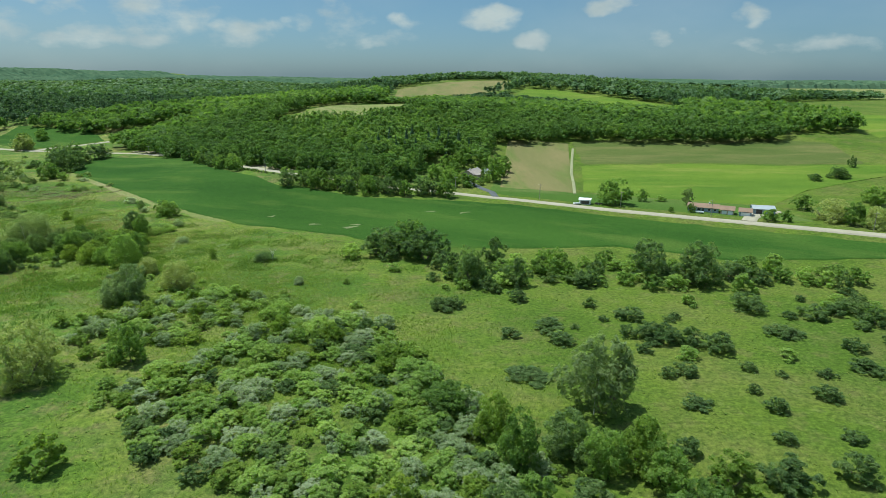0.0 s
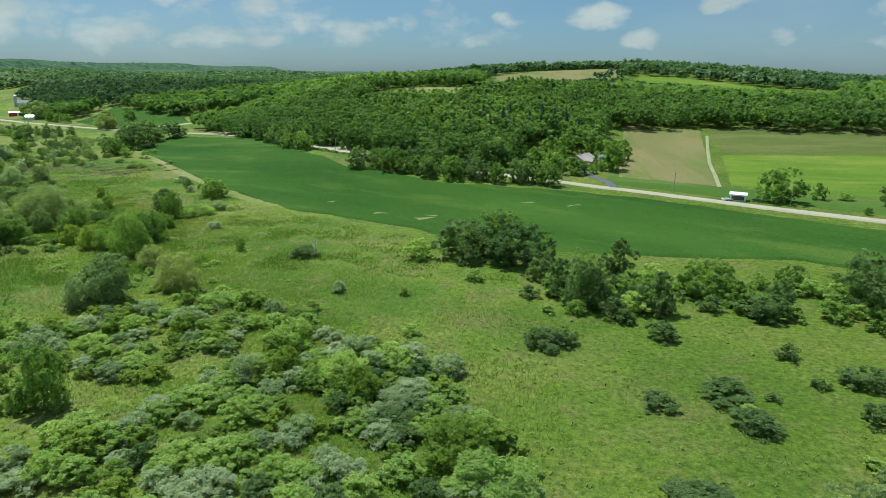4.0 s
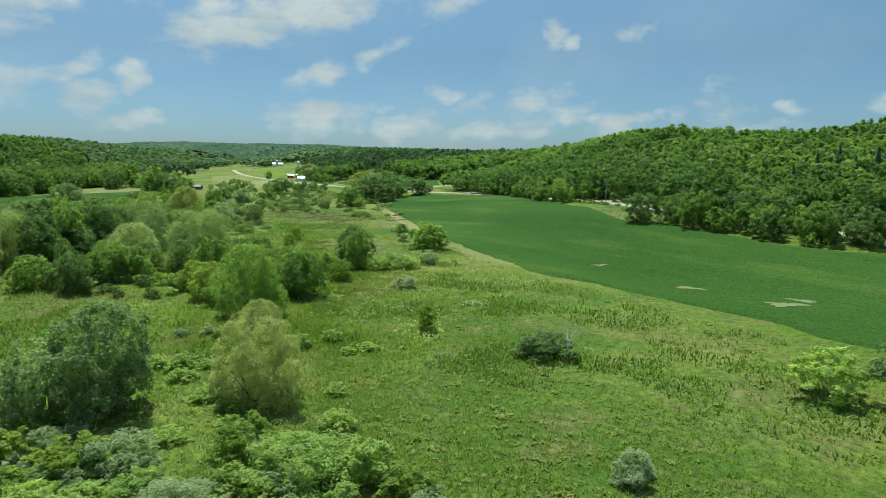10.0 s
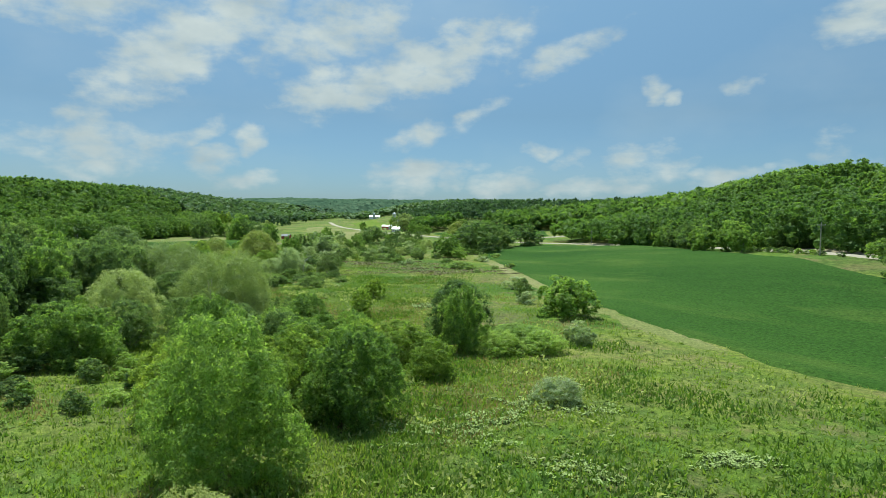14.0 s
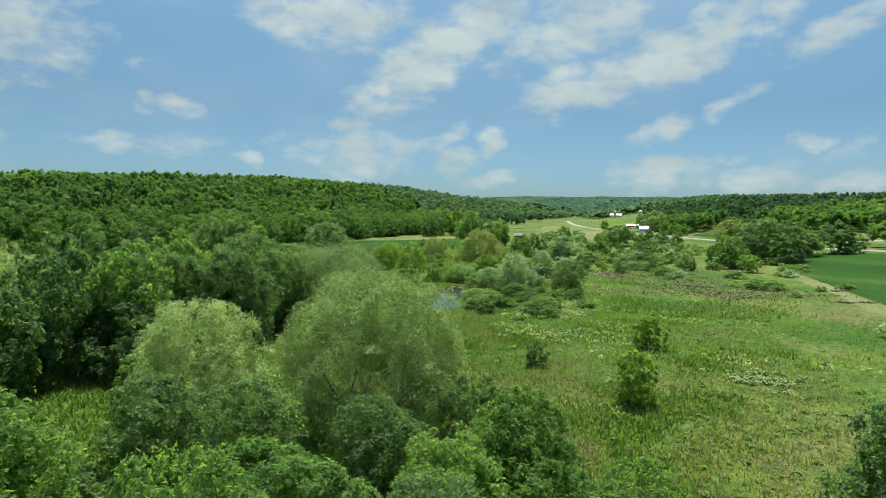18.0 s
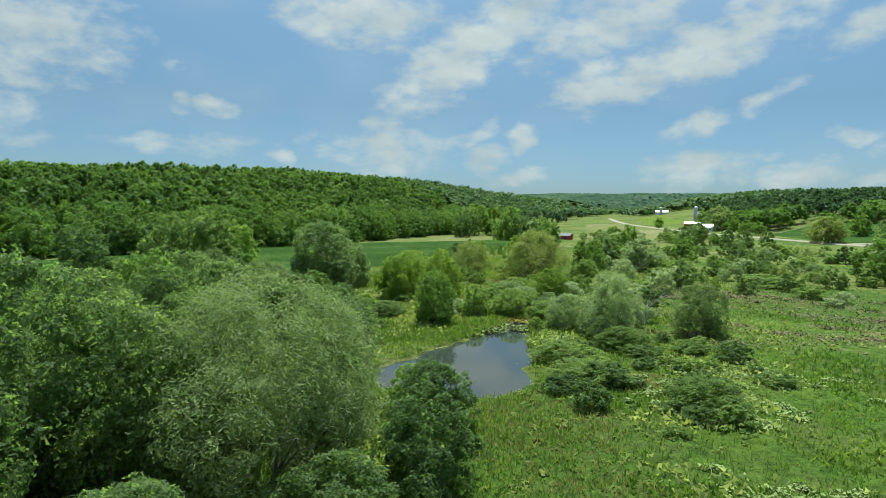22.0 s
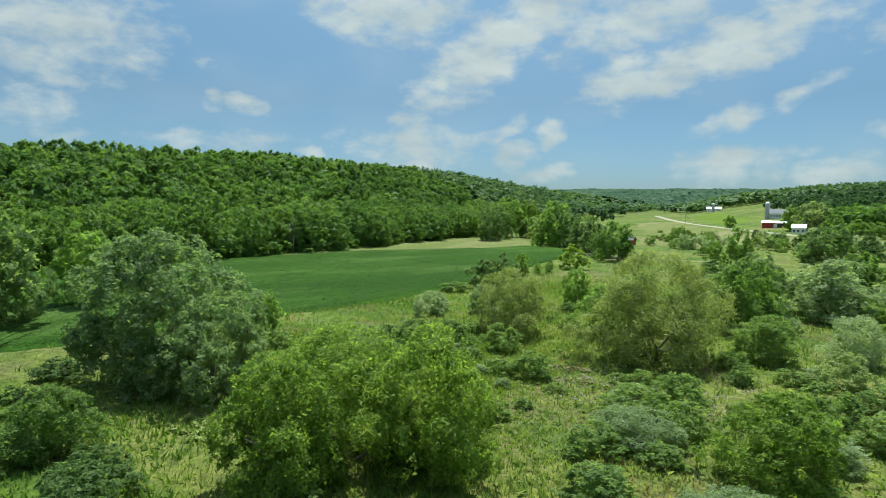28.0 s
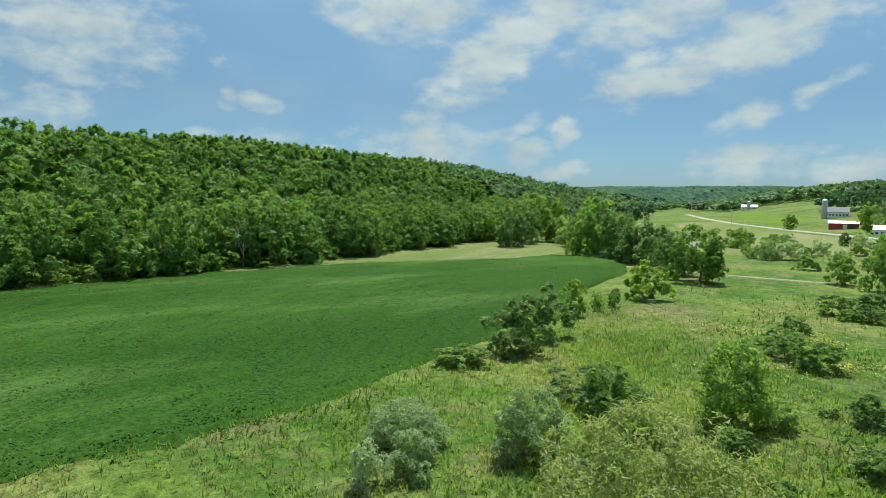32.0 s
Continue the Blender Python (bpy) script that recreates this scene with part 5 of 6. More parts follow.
YOUNG_WOOD = [(-90, 630), (20, 660), (80, 790), (165, 690), (240, 660), (300, 780), (210, 870), (160, 950), (100, 1010), (10, 960), (-85, 900)]
OPEN_N = [[(-630, 765), (-665, 750), (-790, 885), (-745, 915), (-690, 860)], [(-178, 592), (-35, 605), (-10, 870), (-130, 760)], [(-82, 880), (16, 942), (112, 1060), (145, 1335), (15, 1340), (-86, 1100)],
          [(95, 965), (162, 925), (200, 845), (282, 775), (314, 902), (245, 1015), (188, 1078), (128, 1080)], [(390, 560), (540, 600), (620, 710), (430, 760)],
          [(400, 1480), (1300, 1380), (1950, 2220), (600, 2330)], [(-435, 655), (-540, 715), (-570, 840), (-390, 740)],
          [(-20, 430), (40, 418), (48, 455), (10, 492), (-15, 470)], [(-680, 750), (-950, 950), (-1010, 1100), (-860, 975), (-740, 875)],
          [(-560, 690), (-680, 745), (-700, 800), (-600, 760)], [(-445, 655), (-398, 655), (-328, 738), (-300, 805), (-360, 818), (-450, 740)],
          [(-980, 1040), (-1070, 1060), (-1080, 1160), (-1000, 1150)]]


def north_wood(x, y):
    yr = np.interp(x, ROAD_X, ROAD_Y)
    k = (y > yr + np.interp(x, [-700, -440, -300, -140, -70, -20, 20, 50, 100, 300, 330, 700], [60, 45, 10, 14, 16, 22, 60, 190, 225, 275, 330, 400]))
    for poly in OPEN_N:
        k &= ~in_poly(poly)(x, y)
    return k & (np.hypot(x + 150, y - 250) < 700)


def west_wood(x, y):
    s = (np.interp(y, FOOT_Y[::-1], FOOT_X[::-1]) - x) * 0.78
    return (s > -5) & (s < 200) & (y > 150) & (np.hypot(x + 300, y - 350) < 800)


def build_woods():
    rng = np.random.default_rng(21)
    fine = [tree_proto(100 + i, 1700, 0.060, False) for i in range(5)]
    mid = [tree_proto(120 + i, 560, 0.088, True, 14, 4) for i in range(6)]
    low = [tree_proto(140 + i, 84, 0.23, True, 7, 2) for i in range(6)]
    # hill beside the west field: full trees along the edge, crowns alone behind
    x, y = spaced(rng, -1200, -420, 120, 1000, 10.6, west_wood)
    s = (np.interp(y, FOOT_Y[::-1], FOOT_X[::-1]) - x) * 0.78
    front = (s < 26) & (y < 640)
    for nm, sel, pr, lab in (("wood_edge", front, fine, "tall leafy edge of a dense green wood above the field"),
                             ("hill_wood", ~front, mid, "dense green broadleaf wood covering the hill")):
        a, b = x[sel], y[sel]
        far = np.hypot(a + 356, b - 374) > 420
        n = len(a)
        W = rng.uniform(12, 21, n)
        H = 11.2 + 0.30 * W + rng.uniform(-1.2, 1.8, n)
        tint = np.clip(0.5 + 0.12 * low_noise(a, b, 60, 1) + rng.normal(0, 0.17, n), 0.05, 0.95)
        if nm == "hill_wood":
            woods("hill_wood", a[~far], b[~far], W[~far], H[~far], mid, lab, tint[~far], 5)
            # coarse far crowns darkened by material and tint, for self-shade they lack
            woods("hill_wood", a[far], b[far], W[far] * 1.1, H[far], low, lab, tint[far] - 0.1, 6).data.materials[0] = FARWOODS_HAZED
        else:
            woods(nm, a, b, W, H, pr, lab, tint, 4)
    # bushes closing the wood's foot
    t = np.linspace(0, 1, 130)
    b = 210 + 400 * t + rng.uniform(-1.5, 1.5, 130)
    a = np.interp(b, FOOT_Y[::-1], FOOT_X[::-1]) + rng.uniform(1, 8, 130)
    woods("wood_edge_bushes", a, b, rng.uniform(5, 8.5, 130), rng.uniform(3, 6.5, 130), [tree_proto(180 + i, 420, 0.13, False) for i in range(3)],
          "leafy bushes along the foot of the wood", np.clip(0.5 + rng.normal(0, 0.15, 130), 0.1, 0.9), 10)
    # north wood beyond the road
    x, y = spaced(rng, -800, 560, 380, 1000, 10.2, north_wood)
    d = np.hypot(x + 60, y - 200)
    e = y - np.interp(x, ROAD_X, ROAD_Y)
    n = len(x)
    W = rng.uniform(12, 21, n)
    H = 9.6 + 0.30 * W + rng.uniform(-1.2, 1.8, n)
    tint = np.clip(0.5 + 0.13 * low_noise(x, y, 75, 2) + rng.normal(0, 0.13, n), 0.05, 0.95)
    H = H * np.where(in_poly(YOUNG_WOOD)(x, y), 0.42, 1.0)
    a = (d < 430) & (e < 70) & (x < 60)
    b = ~a & (d < 520)
    c = ~a & ~b
    woods("roadside_wood", x[a], y[a], W[a], H[a], [tree_proto(160 + i, 1000, 0.075, False) for i in range(5)], "leafy roadside trees at the foot of a wooded hill", tint[a], 7)
    woods("north_wood", x[b], y[b], W[b], H[b], mid, "dense green wood on the slope beyond the road", tint[b], 8)
    woods("north_wood", x[c], y[c], W[c], H[c], low, "dense green wood on the slope beyond the road", tint[c], 9)


build_woods()


def is_far_wood(X, Y, R):
    """Where far trees stand: not on the valley's floor, nor in the openings."""
    wood = low_noise(X, Y, 330, 5) + 0.5 * low_noise(X, Y, 120, 6) < np.where(R > 2600, 1.25, 1.15)
    s = (np.interp(Y, FOOT_Y[::-1], FOOT_X[::-1]) - X) * 0.78
    valley = (s < -6) & (Y - np.interp(X, ROAD_X, ROAD_Y) < 55)
    wood &= ~valley | ((R > 1500) & (low_noise(X, Y, 60, 7) > 0.1)) | (valley & (low_noise(X, Y, 38, 7) > 1.0) & (R > 600))
    for poly in OPEN_N:
        wood &= ~in_poly(poly)(X.ravel(), Y.ravel()).reshape(X.shape)
    wood &= ~((X > 40) & (X < 430) & (Y < 640))
    return wood & ~(near_wood(X, Y))


def near_wood(x, y):
    return (np.hypot(x + 150, y - 250) < 700) & (y > 300) & (x > -620) | west_wood(x, y)


def far_trees():
    """Crowns of the middle distance, standing wider apart with the distance."""
    rng = np.random.default_rng(33)
    protos = []
    for i in range(6):
        protos.append(tree_proto(200 + i, 36, 0.34, True, 4, 1))
    X, Y, W = [], [], []
    for r0, r1, step in ((560, 850, 12.5), (850, 1150, 15.5), (1150, 1600, 20), (1600, 2400, 29)):
        x, y = spaced(rng, -2500, 1700, 100, 2600, step, lambda x, y: (np.hypot(x + 200, y - 280) > r0) & (np.hypot(x + 200, y - 280) <= r1))
        az = np.degrees(np.arctan2(-(x + 200), y - 280))
        k = is_far_wood(x, y, np.hypot(x + 200, y - 280)) & (az > -46) & (az < 112)
        X.append(x[k])
        Y.append(y[k])
        W.append(np.full(k.sum(), step))
    X, Y, W = np.concatenate(X), np.concatenate(Y), np.concatenate(W)
    n = len(X)
    tint = np.clip(0.45 + 0.13 * low_noise(X, Y, 110, 8) + rng.normal(0, 0.15, n), 0.05, 0.95)
    tall = rng.uniform(11, 17, n) * np.where(in_poly(YOUNG_WOOD)(X, Y), 0.42, 1.0)
    W = W * rng.uniform(0.95, 1.45, n)
    close = np.hypot(X + 300, Y - 350) < 830
    finer = [tree_proto(220 + i, 110, 0.19, True, 8, 1) for i in range(6)]
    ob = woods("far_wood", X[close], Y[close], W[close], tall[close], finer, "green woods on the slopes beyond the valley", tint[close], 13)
    ob.data.materials[0] = FARWOODS_HAZED
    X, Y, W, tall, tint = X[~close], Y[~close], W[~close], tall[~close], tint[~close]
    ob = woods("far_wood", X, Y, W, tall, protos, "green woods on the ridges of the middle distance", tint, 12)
    ob.data.materials[0] = FARWOODS_HAZED


far_trees()


def far_woods():
    """Far canopy: one lumpy sheet of treetops, with openings over distant fields."""
    rng = np.random.default_rng(31)
    na, nr = 620, 150
    az = np.linspace(radians(-46), radians(112), na)
    r = 2360 * (4880 / 2360) ** np.linspace(0, 1, nr)
    A, Rr = np.meshgrid(az, r, indexing="ij")
    A = A + rng.uniform(-0.4, 0.4, A.shape) * (az[1] - az[0])
    X, Y = -200 - np.sin(A) * Rr, 280 + np.cos(A) * Rr
    wood = is_far_wood(X, Y, Rr)
    top = 7 + 12 * rng.uniform(0, 1, A.shape) + 2.5 * low_noise(X, Y, 90, 4)
    P = np.stack([X, Y, height(X, Y) + np.where(wood, top, -3)], -1)
    idx = np.arange(na * nr).reshape(na, nr)
    q = np.stack([idx[:-1, :-1], idx[:-1, 1:], idx[1:, 1:], idx[1:, :-1]], -1).reshape(-1, 4)
    q = q[wood.ravel()[q].any(1)]
    me = bpy.data.meshes.new("far_woods")
    tint = 0.42 + 0.12 * low_noise(X, Y, 150, 8) + rng.normal(0, 0.16, X.shape)
    fill_mesh(me, P.reshape(-1, 3), q, tint.ravel(), soft=False)
    me.materials.append(RIDGEWOODS_HAZED)
    tagged(new("far_woods", me), "distant wooded ridges of dense green treetops", "woodland", kind="stuff")


far_woods()


def meadow_grass():
    """Tall grass and sedge blades over the ground that the camera passes nearest."""
    rng = np.random.default_rng(41)
    n = 75000
    line = resample(list(zip(PATH_X[4:], PATH_Y[4:])) + [(-400, 405), (-430, 430)], 240)
    k = rng.integers(0, 240, n)
    ang, rad = rng.uniform(0, 6.28, n), np.abs(rng.normal(0, 30, n))
    x, y = line[k, 0] + np.cos(ang) * rad, line[k, 1] + np.sin(ang) * rad
    ok = (pond_depth(x, y) <= 0)
    x, y = x[ok], y[ok]
    n = len(x)
    z = height(x, y)
    V, T = [], []
    clump = 0.5 + 0.18 * low_noise(x, y, 9, 1) + rng.normal(0, 0.12, n) - 0.32 * (1 - smooth(20, 62, np.hypot(x + 243, y - 334)))
    for j in range(4):
        a = rng.uniform(0, 6.28, n)
        hgt, lean, wid = rng.uniform(0.3, 0.75, n), rng.uniform(0.1, 0.6, n), rng.uniform(0.03, 0.075, n)
        ox, oy = rng.normal(0, 0.3, n), rng.normal(0, 0.3, n)
        bx, by = np.cos(a), np.sin(a)
        p0 = np.stack([x + ox - by * wid, y + oy + bx * wid, z - 0.02], -1)
        p1 = np.stack([x + ox + by * wid, y + oy - bx * wid, z - 0.02], -1)
        p2 = np.stack([x + ox + bx * lean, y + oy + by * lean, z + hgt], -1)
        V.append(np.stack([p0, p1, p2], 1).reshape(-1, 3))
        T.append(np.repeat(clump, 3))
    V = np.concatenate(V)
    me = bpy.data.meshes.new("meadow_grass")
    up = np.repeat(rng.normal(0, 0.3, (len(V) // 3, 3)) + np.array([0, 0, 1.0]), 3, 0)
    fill_mesh(me, V, np.arange(len(V)).reshape(-1, 3), np.concatenate(T), soft=False, normals=up)
    me.materials.append(LEAF["grass"])
    tagged(new("meadow_grass", me), "tall meadow grass and sedge, green going to straw", "grass", kind="stuff")


meadow_grass()


def crop_leaves():
    """Soybean leaves standing out of the west field's canopy where the camera comes nearest."""
    rng = np.random.default_rng(43)
    n = 150000
    u, v = rng.uniform(0, 1, n), rng.uniform(0.015, 1, n)
    low = [(-388, 322), (-394, 340), (-405.5, 365.5), (-417, 386), (-436, 412), (-457, 437), (-507, 490)]
    far = [(-487, 300), (-500, 330), (-514, 350), (-526, 371), (-538, 395), (-545, 420), (-548, 465)]
    i = u * 6
    a = np.stack([np.interp(i, range(7), [k[m] for k in low]) for m in range(2)], -1)
    b = np.stack([np.interp(i, range(7), [k[m] for k in far]) for m in range(2)], -1)
    q = a + (b - a) * v[:, None]
    P = np.stack([q[:, 0], q[:, 1], height(q[:, 0], q[:, 1]) + 0.705 + rng.uniform(-0.03, 0.05, n)], -1)
    D = rng.normal(0, 0.28, (n, 3)) + np.array([0, 0, 1.0])
    V = leaf_tris(P, D, rng.uniform(0.10, 0.26, n), rng, 0.9)
    me = bpy.data.meshes.new("soybean_plants")
    fill_mesh(me, V, np.arange(3 * n).reshape(-1, 3), np.repeat(0.45 + 0.12 * low_noise(q[:, 0], q[:, 1], 14, 2) + rng.normal(0, 0.06, n), 3), soft=False,
              normals=np.repeat(D * 0.35 + np.array([0, 0, 1.0]), 3, 0))
    me.materials.append(LEAF["soy"])
    tagged(new("soybean_plants", me), "leafy green soybean plants in close rows", "crop", kind="stuff")


crop_leaves()


def tussocks():
    """Sedge tussocks and low weeds that roughen the wet meadow."""
    rng = np.random.default_rng(47)
    n = 32000
    x, y = rng.uniform(-190, 230, n), rng.uniform(80, 350, n)
    beside = rng.uniform(0, 1, n) < 0.55
    k = rng.integers(60, 200, n)
    far = rng.uniform(0, 1, n) < 0.35
    x, y = np.where(far, rng.uniform(-420, -120, n), x), np.where(far, rng.uniform(230, 520, n), y)
    x, y = np.where(beside, PATH[k, 0] + rng.normal(0, 32, n), x), np.where(beside, PATH[k, 1] + rng.normal(0, 32, n), y)
    ye = np.interp(x, EDGE_X, EDGE_Y)
    ok = (y < ye - 6) & (pond_depth(x, y) <= 0) & (low_noise(x, y, 17, 3) + rng.normal(0, 0.5, n) > -0.2)
    ok &= ~in_poly([(-277, 266), (-345, 290), (-395, 345), (-436, 412), (-507, 490), (-560, 494), (-500, 330), (-425, 240)])(x, y)
    x, y = x[ok], y[ok]
    n, per = len(x), 11
    w = rng.uniform(0.22, 0.62, n) * (1 + 0.8 * rng.uniform(0, 1, n) ** 5)
    D = rng.normal(size=(n, per, 3)) + np.array([0, 0, 0.6])
    D /= np.linalg.norm(D, axis=2)[..., None]
    D[..., 2] = np.abs(D[..., 2])
    P = np.stack([x, y, height(x, y)], -1)[:, None] + D * w[:, None, None] * np.array([1, 1, 0.55]) * rng.uniform(0.4, 1, (n, per, 1))
    V = leaf_tris(P.reshape(-1, 3), (D + np.array([0, 0, 0.5])).reshape(-1, 3), np.repeat(w * 0.75, per) * rng.uniform(0.6, 1.3, n * per), rng, 0.55, 0.5)
    tint = np.repeat(0.40 + 0.12 * low_noise(x, y, 30, 5) + rng.normal(0, 0.16, n), per * 3)
    me = bpy.data.meshes.new("sedge_tussocks")
    up = np.repeat(D.reshape(-1, 3) * 0.5 + np.array([0, 0, 1.0]), 3, 0)
    fill_mesh(me, V, np.arange(len(V)).reshape(-1, 3), tint, soft=False, normals=up)
    me.materials.append(LEAF["sedge"])
    tagged(new("sedge_tussocks", me), "low tussocks of sedge and weeds in the wet meadow", "grass", kind="stuff")


tussocks()


def patches(x, y, size, seed):
    """Smooth random patches about size metres across, 0 to 1, in three octaves."""
    rng = np.random.default_rng(seed)
    out = np.zeros(len(x))
    for o, wgt in ((1, 0.55), (2.3, 0.29), (5.1, 0.16)):
        g = rng.uniform(0, 1, (257, 257))
        u, v = (x + 700) / size * o, (y + 300) / size * o
        i, j = np.floor(u).astype(int), np.floor(v).astype(int)
        a, b = u - i, v - j
        a, b = a * a * (3 - 2 * a), b * b * (3 - 2 * b)
        i0, j0, i1, j1 = i % 256, j % 256, (i + 1) % 256, (j + 1) % 256
        out += wgt * ((g[i0, j0] * (1 - a) + g[i1, j0] * a) * (1 - b) + (g[i0, j1] * (1 - a) + g[i1, j1] * a) * b)
    return out


def weed_stand(name, n, material, label, size, low, high, leaf, hgt, seed, slim=0.8, up=0.0, where=None):
    """Herbs of one kind in uneven stands over the meadow along the flight line."""
    rng = np.random.default_rng(seed)
    m = n * 6
    k = rng.integers(50, 200, m)
    x, y = PATH[k, 0] + rng.normal(0, 42, m), PATH[k, 1] + rng.normal(0, 42, m)
    x, y = np.where(k > 185, x - rng.uniform(0, 110, m), x), np.where(k > 185, y + rng.uniform(0, 70, m), y)
    ok = smooth(low, high, patches(x, y, size, seed)) > rng.uniform(0, 1, m)
    ok &= (y < np.interp(x, EDGE_X, EDGE_Y) - 5) & (pond_depth(x, y) <= 0)
    ok &= ~in_poly([(-277, 264), (-345, 288), (-397, 345), (-438, 412), (-509, 490), (-560, 494), (-500, 330), (-425, 240)])(x, y)
    if where:
        ok &= where(x, y)
    x, y = x[ok][:n], y[ok][:n]
    n = len(x)
    P = np.stack([x, y, height(x, y) + rng.uniform(*hgt, n)], -1)
    D = rng.normal(0, 1.0, (n, 3)) * np.array([1, 1, 0.45])
    tall = rng.uniform(*leaf, n)
    P[:, 2] += tall * 0.35
    V = leaf_tris(P, D, tall, rng, slim, up)
    V[:, 2] = np.maximum(V[:, 2], np.repeat(height(x, y), 3) - 0.05)
    me = bpy.data.meshes.new(name)
    fill_mesh(me, V, np.arange(3 * n).reshape(-1, 3), np.repeat(0.5 + rng.normal(0, 0.13, n), 3), soft=False,
              normals=np.repeat(rng.normal(0, 0.28, (n, 3)) + np.array([0, 0, 1.0]), 3, 0))
    me.materials.append(material)
    tagged(new(name, me), label, "weeds", kind="stuff")


NETTLE = foliage("nettle_leaves", (0.056, 0.105, 0.018), (0.078, 0.138, 0.022), (0.110, 0.172, 0.030), 0.5)
RUSTGRASS = foliage("reddish_grass_heads", (0.130, 0.112, 0.046), (0.178, 0.146, 0.066), (0.235, 0.186, 0.092), 0.45)
SPIRAEA = foliage("cream_flower_heads", (0.150, 0.205, 0.050), (0.225, 0.275, 0.082), (0.340, 0.370, 0.145), 0.45)
HERB = foliage("meadow_herbs", (0.082, 0.142, 0.018), (0.120, 0.185, 0.024), (0.175, 0.228, 0.036), 0.5)
weed_stand("nettle_stand", 75000, NETTLE, "dark green stands of nettles and coarse herbs in the meadow", 13, 0.50, 0.66, (0.30, 0.75), (0.0, 0.1), 71, 0.5, 2.5, lambda x, y: (x < -120) | (y > 255))
weed_stand("herb_stand", 85000, HERB, "bright yellow-green herbs mixed through the meadow grass", 17, 0.42, 0.62, (0.26, 0.62), (0.0, 0.08), 72, 0.42, 2.5)
weed_stand("rusty_grass_stand", 50000, RUSTGRASS, "dull reddish brown grass heads in patches of the meadow", 21, 0.50, 0.64, (0.25, 0.58), (0.0, 0.15), 73, 0.3, 3.0,
           lambda x, y: (x < -130) & (y > 225))
weed_stand("cream_flower_stand", 30000, SPIRAEA, "cream flower heads scattered over the wet meadow", 9, 0.58, 0.72, (0.22, 0.5), (0.25, 0.55), 74, 0.9, 0.0,
           lambda x, y: (x < -100) & (x > -330) & (y > 235 - 0.45 * (x + 100)))

# ---- buildings ----


def part(name, bm, material, parent, label=""):
    me = bpy.data.meshes.new(name)
    bm.to_mesh(me)
    bm.free()
    me.materials.append(material)
    ob = new(name, me)
    ob.parent = parent
    return tagged(ob, label) if label else ob


def box(x0, y0, z0, x1, y1, z1, bm=None, bevel=0.0):
    bm = bm or bmesh.new()
    r = bmesh.ops.create_cube(bm, size=1, matrix=Matrix.Translation(((x0 + x1) / 2, (y0 + y1) / 2, (z0 + z1) / 2)) @ Matrix.Diagonal((x1 - x0, y1 - y0, z1 - z0, 1)))
    if bevel:
        bmesh.ops.bevel(bm, geom=list({e for v in r["verts"] for e in v.link_edges}), offset=bevel, segments=1, affect="EDGES")
    return bm


def gable_roof(l, w, z, rise, over=0.5, thick=0.18):
    """A roof slab of two slopes with its ridge along x."""
    bm = bmesh.new()
    hl, hw = l / 2 + over, w / 2 + over
    drop = rise * over / (w / 2)
    rows = [(-hw, z - drop), (0, z + rise), (hw, z - drop)]
    top = [[bm.verts.new((sx * hl, yy, zz + thick)) for yy, zz in rows] for sx in (-1, 1)]
    low = [[bm.verts.new((sx * hl, yy, zz)) for yy, zz in rows] for sx in (-1, 1)]
    for i in range(2):
        bm.faces.new((top[0][i], top[1][i], top[1][i + 1], top[0][i + 1]))
        bm.faces.new((low[0][i + 1], low[1][i + 1], low[1][i], low[0][i]))
        for s in (0, 1):
            f = (top[s][i], top[s][i + 1], low[s][i + 1], low[s][i])
            bm.faces.new(f if s == 0 else f[::-1])
    for i in (0, 2):
        bm.faces.new((top[0][i], low[0][i], low[1][i], top[1][i]))
    bmesh.ops.recalc_face_normals(bm, faces=bm.faces)
    return bm


def gable_walls(l, w, z, rise):
    bm = bmesh.new()
    hl, hw = l / 2, w / 2
    ring = [(-hw, -0.6), (hw, -0.6), (hw, z), (0, z + rise), (-hw, z)]
    a = [bm.verts.new((-hl, y, zz)) for y, zz in ring]
    b = [bm.verts.new((hl, y, zz)) for y, zz in ring]
    bm.faces.new(a[::-1])
    bm.faces.new(b)
    for i in range(5):
        j = (i + 1) % 5
        bm.faces.new((a[i], a[j], b[j], b[i]))
    bmesh.ops.recalc_face_normals(bm, faces=bm.faces)
    return bm


